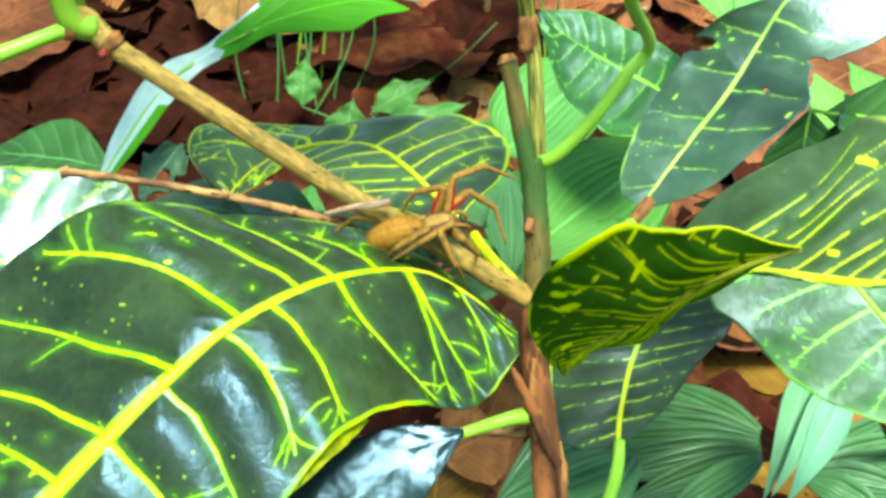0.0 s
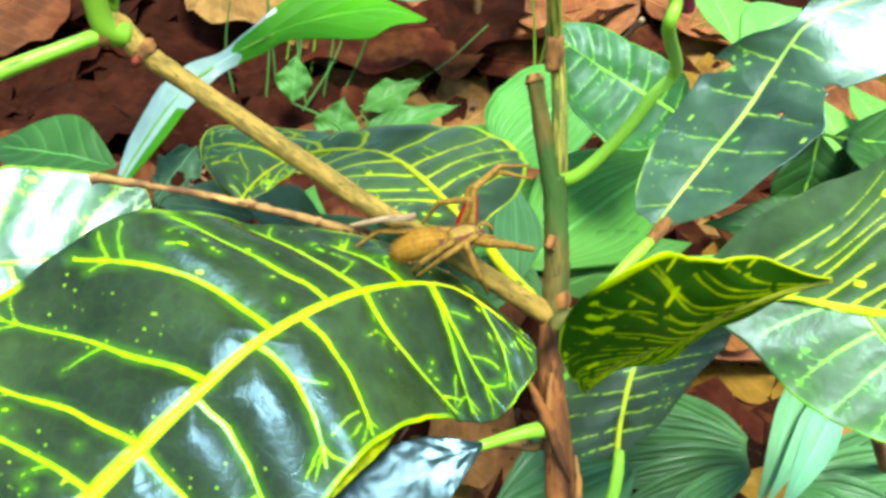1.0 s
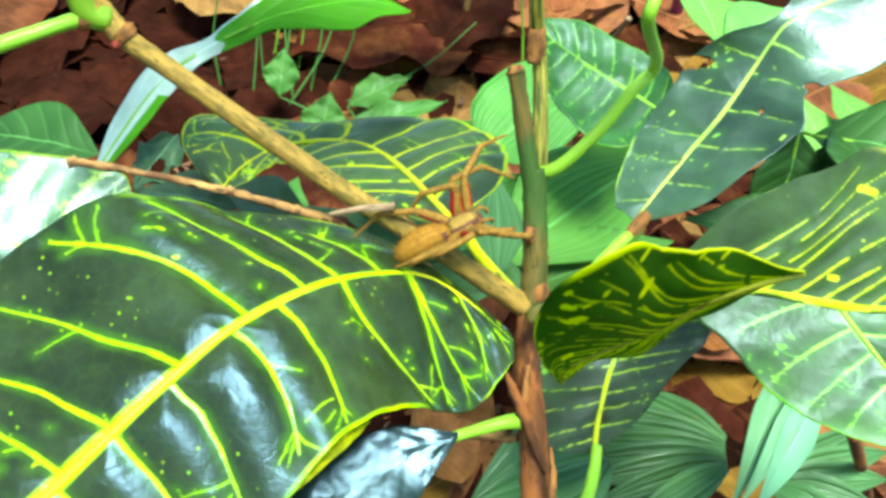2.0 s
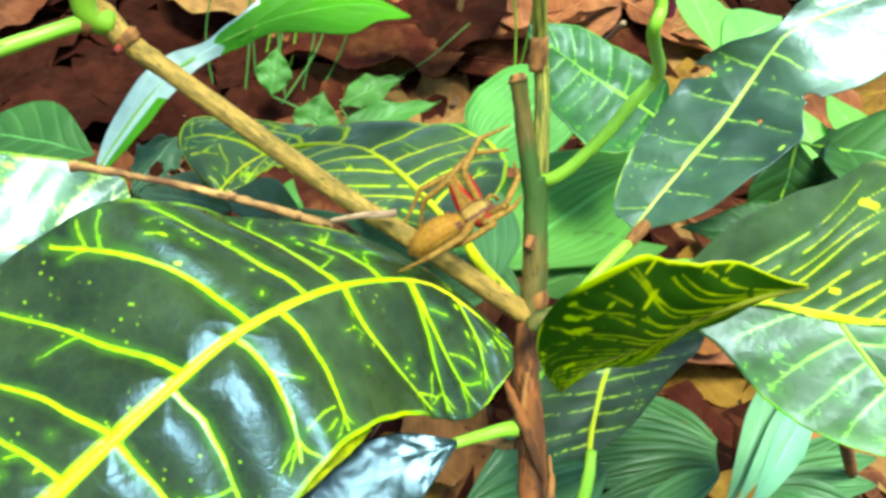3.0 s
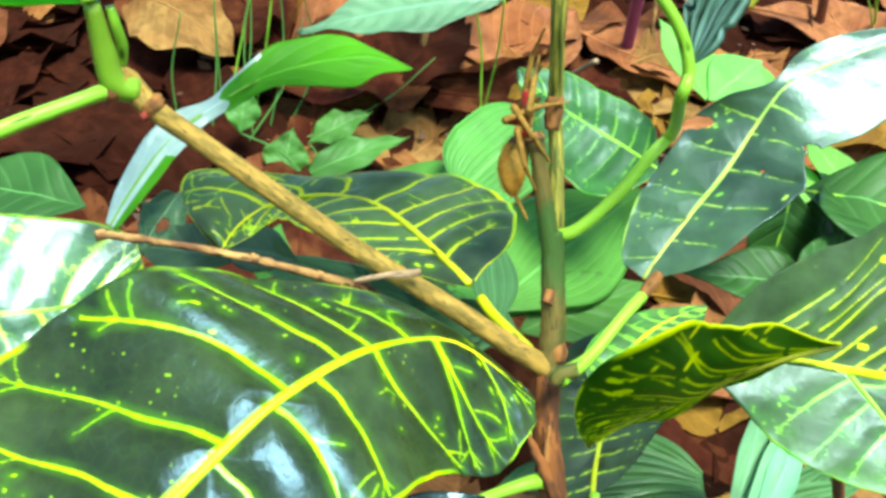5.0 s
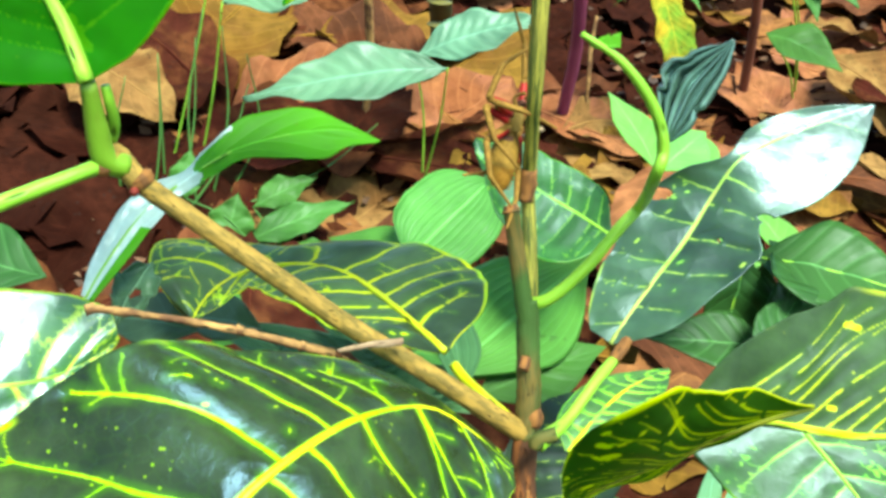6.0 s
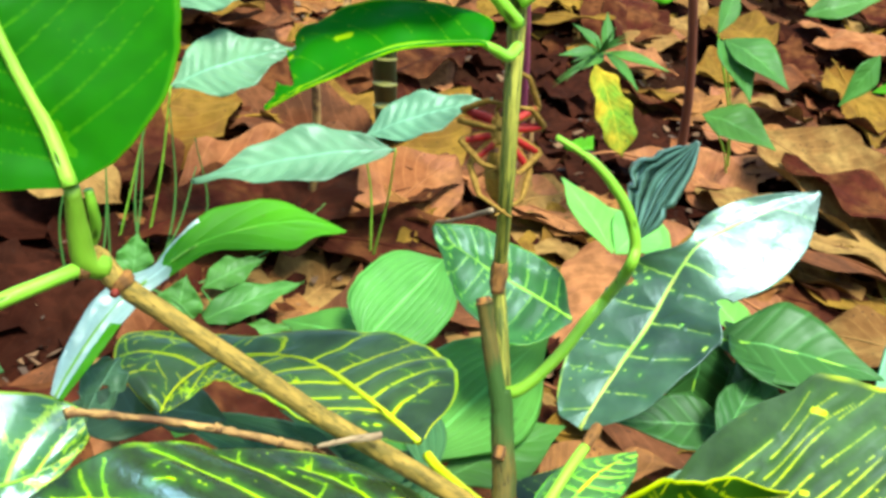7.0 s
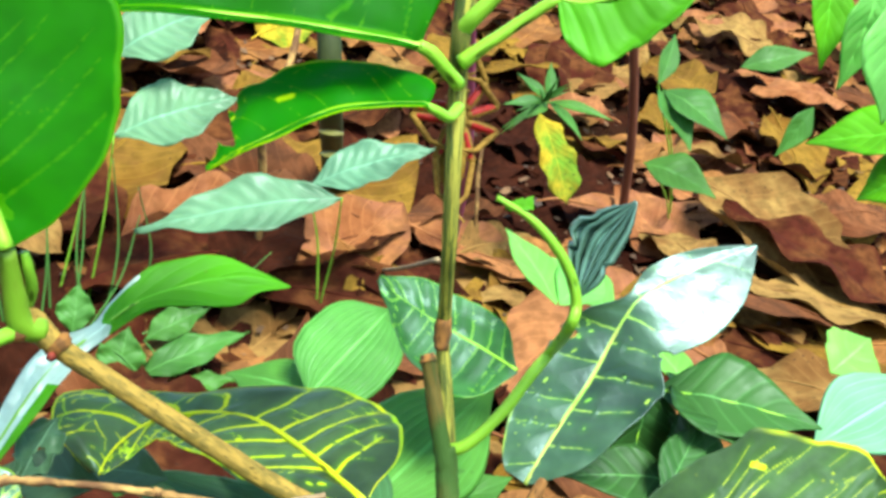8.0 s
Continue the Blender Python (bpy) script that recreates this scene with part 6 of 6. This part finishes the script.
def blob(name, parts, mat, parent, label="", seg=18, hairs=0, hair_len=0.0009, seed=0, slot=None):
    """One closed body from a profile of (x, half width, half height, z) stations, with short hairs."""
    xs = spline([(p[0], p[1], p[2]) for p in parts], 22)
    zz = np.interp(np.linspace(0, 1, 22), np.linspace(0, 1, len(parts)), [p[3] for p in parts])
    verts, faces, slots = [], [], []
    for (x, w, h), z in zip(xs, zz):
        for k in range(seg):
            a = 2 * math.pi * k / seg
            verts.append((x, max(w, 1e-5) * math.cos(a), z + max(h, 1e-5) * math.sin(a)))
    for i in range(21):
        for k in range(seg):
            a, b = i * seg + k, i * seg + (k + 1) % seg
            faces.append((a, b, b + seg, a + seg))
    faces += [tuple(reversed(range(seg))), tuple(range(21 * seg, 22 * seg))]
    rnd = random.Random(seed)
    for _ in range(hairs):
        i, k = rnd.randrange(1, 20), rnd.randrange(seg)
        p = Vector(verts[i * seg + k])
        out = Vector((0, p.y, p.z - zz[i])).normalized() + Vector((rnd.uniform(-0.9, 0.1), rnd.uniform(-0.3, 0.3), rnd.uniform(-0.3, 0.3)))
        tip = p + out.normalized() * hair_len * rnd.uniform(0.5, 1.2)
        j = len(verts)
        verts += [p + Vector((0.00004, 0, 0)), p + Vector((-0.00004, 0.00004, 0)), tip]
        faces.append((j, j + 1, j + 2))
    slots = [0] * len(faces)
    if slot:
        slots = [slot(np.mean([verts[q] for q in f], axis=0)) for f in faces]
    return part_mesh(name, mesh_from(name, verts, faces, mat if isinstance(mat, list) else [mat], slots=slots), parent, label)


blob("abdomen", [(-0.0035, 0.0010, 0.0010, 0.0006), (-0.0052, 0.0030, 0.0029, 0.0010), (-0.0092, 0.0040, 0.0042, 0.0014), (-0.0145, 0.0043, 0.0044, 0.0012), (-0.0195, 0.0029, 0.0029, 0.0003), (-0.0222, 0.0006, 0.0006, -0.0004)],
     [M_ABD, M_BAND, M_FLANK], spider, "rusty orange hairy abdomen with tan flanks", hairs=2200, hair_len=0.0012, seed=1, slot=lambda c: 1 if (-0.0064 < c[0] < -0.0050 and abs(c[1]) > 0.0016) else 0 if c[2] > 0.0030 + 0.0005 * math.sin(c[0] * 2500) or c[0] < -0.0150 else 2)
ceph = blob("cephalothorax", [(-0.0040, 0.0010, 0.0009, 0.0006), (-0.0030, 0.0028, 0.0020, 0.0008), (0.0, 0.0036, 0.0026, 0.0009), (0.0030, 0.0028, 0.0025, 0.0009), (0.0048, 0.0019, 0.0019, 0.0006), (0.0053, 0.0010, 0.0010, 0.0004)],
            [M_CEPH, M_BAND], spider, "tan carapace with dark side bands", hairs=350, seed=2, slot=lambda c: 1 if 0.0013 < abs(c[1]) < 0.0026 and c[2] > 0.0008 else 0)
for sy in (-1, 1):
    tube("jaw", [(0.0045, sy * 0.0009, 0.0), (0.0058, sy * 0.0009, -0.0008), (0.0060, sy * 0.0007, -0.0026)], [0.0009, 0.0010, 0.0005], M_BAND, spider, sides=8, count=9)
    tube("palp", [(0.0042, sy * 0.0018, -0.0002), (0.0066, sy * 0.0024, 0.0010), (0.0082, sy * 0.0020, -0.0006), (0.0086, sy * 0.0018, -0.0022)], [0.0006, 0.0006, 0.0006, 0.0007], M_LEG, spider, sides=7, count=14)
    for ex, ey, ez, er in ((0.0050, 0.0005, 0.0018, 0.00035), (0.0047, 0.0012, 0.0021, 0.0003), (0.0042, 0.0006, 0.0027, 0.00028)):
        blob("eye", [(ex - er, 1e-5, 1e-5, ez), (ex - er * 0.7, er * 0.7, er * 0.7, ez), (ex, er, er, ez), (ex + er * 0.7, er * 0.7, er * 0.7, ez), (ex + er, 1e-5, 1e-5, ez)], M_EYE, ceph, seg=8).location = (0, sy * ey, 0)
    tube("spinneret", [(-0.0206, sy * 0.0005, -0.0003), (-0.0228, sy * 0.0007, -0.0005)], [0.0004, 0.0002], M_ABD, spider, sides=6, count=4)

FEMUR, BONE = 0.0112, (0.0108, 0.0122)
BEND = radians(38)
SHIN = math.hypot(BONE[0] + BONE[1] * math.cos(BEND), BONE[1] * math.sin(BEND))
TWIST = math.atan2(BONE[1] * math.sin(BEND), BONE[0] + BONE[1] * math.cos(BEND))
HIPS = {"L1": (0.0032, 0.0026), "L2": (0.0012, 0.0031), "L3": (-0.0008, 0.0031), "L4": (-0.0026, 0.0025)}
HIPS = {**HIPS, **{"R" + k[1]: (x, -y) for k, (x, y) in HIPS.items()}}
LEGS = {}
for key in sorted(HIPS):
    fem = blob("leg", [(0.0, 0.0010, 0.0011, 0.0), (0.0020, 0.0014, 0.0015, 0.0), (0.0060, 0.0014, 0.0015, 0.0), (0.0100, 0.0011, 0.00115, 0.0), (FEMUR, 0.0009, 0.0009, 0.0)],
               [M_LEG, M_LEGRED], spider, "tan leg, red on the inner thigh", seg=10, hairs=220, hair_len=0.0009, seed=10, slot=lambda c: 1 if c[2] < 0.0001 and 0.0015 < c[0] < 0.0097 else 0)
    a = Vector((BONE[0] * math.cos(TWIST), 0, BONE[0] * math.sin(TWIST)))
    b = Vector((SHIN, 0, 0))
    shin = tube("shin", [(0, 0, 0), tuple(a * 0.5), tuple(a * 0.96), tuple(a + (b - a) * 0.1), tuple(a + (b - a) * 0.55), tuple(b)], [0.00100, 0.00105, 0.00085, 0.00074, 0.00056, 0.00034], M_LEG, fem, sides=8, count=30, rough=0.1, label="tan hairy shin and foot", seed=12)
    LEGS[key] = (fem, shin)

# seconds; head, waist and tail of the body; the way its back looks; the feet L1 to L4, R1 to R4
STEPS = [
    (0.0, (0.0036, 0.2541, 0.2626), (-0.0192, 0.2536, 0.2567), (-0.25, -0.45, 0.85),
     ((0.0216, 0.2682, 0.2695), (0.0191, 0.2627, 0.2501), (-0.0137, 0.262, 0.2587), (-0.0362, 0.2566, 0.2544), (0.01, 0.2567, 0.2496), (0.0065, 0.2475, 0.2462), (-0.0147, 0.2451, 0.2546), (-0.018, 0.2503, 0.2511))),
    (0.5, (0.0023, 0.2521, 0.265), (-0.0188, 0.2515, 0.2585), (-0.25, -0.45, 0.85),
     ((0.021, 0.2656, 0.2711), (0.015, 0.268, 0.2601), (-0.0141, 0.2609, 0.2623), (-0.0357, 0.2547, 0.2561), (0.0147, 0.2579, 0.2476), (0.007, 0.2451, 0.2478), (-0.0141, 0.2426, 0.2556), (-0.0172, 0.2478, 0.252))),
    (1.0, (0.0037, 0.2516, 0.2654), (-0.0181, 0.2514, 0.2587), (-0.25, -0.45, 0.85),
     ((0.0186, 0.2691, 0.279), (0.0197, 0.2671, 0.2756), (-0.0141, 0.2601, 0.2614), (-0.0357, 0.2544, 0.2552), (0.0206, 0.2604, 0.2544), (0.0067, 0.2447, 0.2489), (-0.0145, 0.2423, 0.2557), (-0.0174, 0.2475, 0.252))),
    (1.5, (0.0077, 0.2528, 0.2659), (-0.0153, 0.2497, 0.2563), (-0.35, -0.5, 0.75),
     ((0.0183, 0.2715, 0.2837), (0.0215, 0.2657, 0.2717), (-0.0129, 0.2598, 0.2614), (-0.0332, 0.2544, 0.2556), (0.0249, 0.2582, 0.2516), (0.0169, 0.2524, 0.256), (-0.0143, 0.2421, 0.2558), (-0.0173, 0.2474, 0.2521))),
    (3.0, (0.0125, 0.259, 0.2703), (-0.0111, 0.2514, 0.2571), (-0.55, -0.55, 0.6),
     ((0.0177, 0.2755, 0.2891), (0.0176, 0.2718, 0.2828), (-0.0126, 0.2599, 0.2615), (-0.0081, 0.2602, 0.2576), (0.0219, 0.2635, 0.2716), (0.0196, 0.2709, 0.2791), (-0.0031, 0.2513, 0.2578), (-0.0137, 0.2443, 0.2547))),
    (3.5, (0.0171, 0.2641, 0.2775), (-0.0025, 0.254, 0.2606), (-0.75, -0.5, 0.45),
     ((0.0133, 0.2766, 0.2931), (0.0192, 0.2761, 0.2906), (-0.0092, 0.2636, 0.2612), (0.0198, 0.2753, 0.2845), (0.024, 0.2635, 0.2799), (0.0219, 0.2624, 0.2728), (0.0236, 0.2528, 0.2569), (0.0038, 0.2431, 0.2503))),
    (4.0, (0.0191, 0.2678, 0.2819), (0.0022, 0.2559, 0.2647), (-0.8, -0.45, 0.4),
     ((0.0186, 0.2785, 0.2972), (0.0188, 0.2769, 0.2921), (0.0034, 0.2648, 0.2699), (0.0133, 0.2554, 0.2554), (0.0246, 0.2614, 0.2815), (0.0191, 0.274, 0.2873), (0.0222, 0.2609, 0.2707), (0.0092, 0.2444, 0.2536))),
    (4.7, (0.0185, 0.2855, 0.3003), (0.0099, 0.2714, 0.278), (-0.9, 0.0, 0.3),
     ((0.0212, 0.2948, 0.3187), (0.02, 0.2925, 0.3123), (0.0081, 0.2772, 0.2826), (0.0164, 0.2663, 0.2704), (0.022, 0.288, 0.3123), (0.0236, 0.2809, 0.3007), (0.0219, 0.276, 0.2898), (0.0179, 0.2685, 0.2742))),
    (5.5, (0.018, 0.2879, 0.3205), (0.0136, 0.2751, 0.2944), (-0.8, 0.5, 0.1),
     ((0.0181, 0.299, 0.3502), (0.0236, 0.2904, 0.3355), (0.0158, 0.2727, 0.296), (0.0169, 0.2733, 0.2948), (0.0213, 0.2939, 0.3414), (0.0218, 0.2836, 0.3217), (0.0209, 0.2776, 0.3101), (0.0202, 0.2757, 0.3062))),
    (6.0, (0.0193, 0.2884, 0.3338), (0.0138, 0.2773, 0.3081), (-0.6, 0.75, 0.05),
     ((0.0158, 0.2978, 0.3611), (0.02, 0.2938, 0.3573), (0.0024, 0.2793, 0.3132), (0.0161, 0.2701, 0.2999), (0.0209, 0.291, 0.3518), (0.0296, 0.28, 0.3296), (0.0185, 0.2752, 0.3176), (0.0169, 0.2717, 0.3066))),
    (6.5, (0.0195, 0.2927, 0.3479), (0.0176, 0.2809, 0.3194), (-0.25, 0.95, 0.0),
     ((0.0178, 0.2888, 0.3608), (0.0174, 0.2845, 0.3505), (0.0147, 0.2804, 0.3361), (0.0166, 0.2741, 0.3224), (0.0248, 0.2877, 0.362), (0.0233, 0.2839, 0.3522), (0.0237, 0.2794, 0.3387), (0.0252, 0.2736, 0.326))),
    (7.0, (0.0206, 0.2907, 0.3608), (0.0194, 0.2808, 0.3343), (-0.05, 1.0, 0.0),
     ((0.0166, 0.2885, 0.3774), (0.0164, 0.2837, 0.3647), (0.0141, 0.2798, 0.3459), (0.0166, 0.2731, 0.3338), (0.0228, 0.2819, 0.3646), (0.0217, 0.2797, 0.3582), (0.0238, 0.276, 0.3464), (0.0215, 0.2717, 0.3338))),
    (7.5, (0.0204, 0.2877, 0.3702), (0.0192, 0.2781, 0.3429), (0.0, 1.0, 0.0),
     ((0.014, 0.2905, 0.3917), (0.0144, 0.2861, 0.38), (0.0144, 0.2797, 0.3584), (0.0146, 0.2721, 0.3378), (0.0216, 0.2857, 0.3848), (0.0226, 0.2844, 0.382), (0.0219, 0.2772, 0.3578), (0.0212, 0.2704, 0.3386))),
    (8.0, (0.0217, 0.2919, 0.3836), (0.0201, 0.2832, 0.356), (0.0, 1.0, 0.0),
     ((0.0143, 0.2943, 0.4042), (0.0155, 0.2899, 0.3921), (0.0155, 0.284, 0.3704), (0.016, 0.2769, 0.3496), (0.0232, 0.2888, 0.3964), (0.0243, 0.2875, 0.3934), (0.0234, 0.2811, 0.3694), (0.0233, 0.2746, 0.3498))),
]


def body_pose(head, tail, back):
    f = (Vector(head) - Vector(tail)).normalized()
    u = Vector(back)
    u = (u - f * u.dot(f)).normalized()
    s = u.cross(f)
    c = Vector(head) - f * 0.0053
    return Matrix(((f.x, s.x, u.x, c.x), (f.y, s.y, u.y, c.y), (f.z, s.z, u.z, c.z), (0, 0, 0, 1)))


def leg_pose(hip, foot, t):
    """The thigh's pose and the shin's on it, so that the foot comes to its place with the knee raised."""
    to = foot - hip
    d = min(max(to.length, abs(FEMUR - SHIN) * 1.25), (FEMUR + SHIN) * 0.985)
    x = to.normalized()
    splay = min(max((t - 2.5) / 2.5, 0.0), 1.0)
    lift = Vector((hip.x * (0.25 + splay), hip.y * (1.6 + 2.4 * splay), 0.007 - 0.005 * splay))
    z = (lift - x * lift.dot(x)).normalized()
    y = z.cross(x)
    a = math.acos((FEMUR ** 2 + d ** 2 - SHIN ** 2) / (2 * FEMUR * d))
    k = math.acos((FEMUR ** 2 + SHIN ** 2 - d ** 2) / (2 * FEMUR * SHIN))
    fx = x * math.cos(a) + z * math.sin(a)
    fz = z * math.cos(a) - x * math.sin(a)
    thigh = Matrix(((fx.x, y.x, fz.x, hip.x), (fx.y, y.y, fz.y, hip.y), (fx.z, y.z, fz.z, hip.z), (0, 0, 0, 1)))
    return thigh, Matrix.Translation((FEMUR, 0, 0)) @ Matrix.Rotation(math.pi - k, 4, 'Y')


def softened(rows):
    """Rows with halfway poses added where a turn is large."""
    out = [rows[0]]
    for t, m in rows[1:]:
        t0, m0 = out[-1]
        q0, q1 = m0.to_quaternion(), m.to_quaternion()
        n = int(math.degrees(q0.rotation_difference(q1).angle if q0.rotation_difference(q1).angle < math.pi else 2 * math.pi - q0.rotation_difference(q1).angle) // 70)
        for k in range(1, n + 1):
            f = k / (n + 1)
            out.append((t0 + (t - t0) * f, Matrix.LocRotScale(m0.translation.lerp(m.translation, f), q0.slerp(q1, f), None)))
        out.append((t, m))
    return out


def motions():
    bodies = [(t, body_pose(h, b, up)) for t, h, b, up, feet in STEPS]
    walk(spider, bodies)
    for n, key in enumerate(("L1", "L2", "L3", "L4", "R1", "R2", "R3", "R4")):
        hip = Vector((*HIPS[key], 0.0002))
        poses = [(t, *leg_pose(hip, m.inverted() @ Vector(feet[n]), t)) for (t, m), (_, _, _, _, feet) in zip(bodies, STEPS)]
        walk(LEGS[key][0], softened([(t, a) for t, a, b in poses]))
        walk(LEGS[key][1], softened([(t, b) for t, a, b in poses]))


motions()
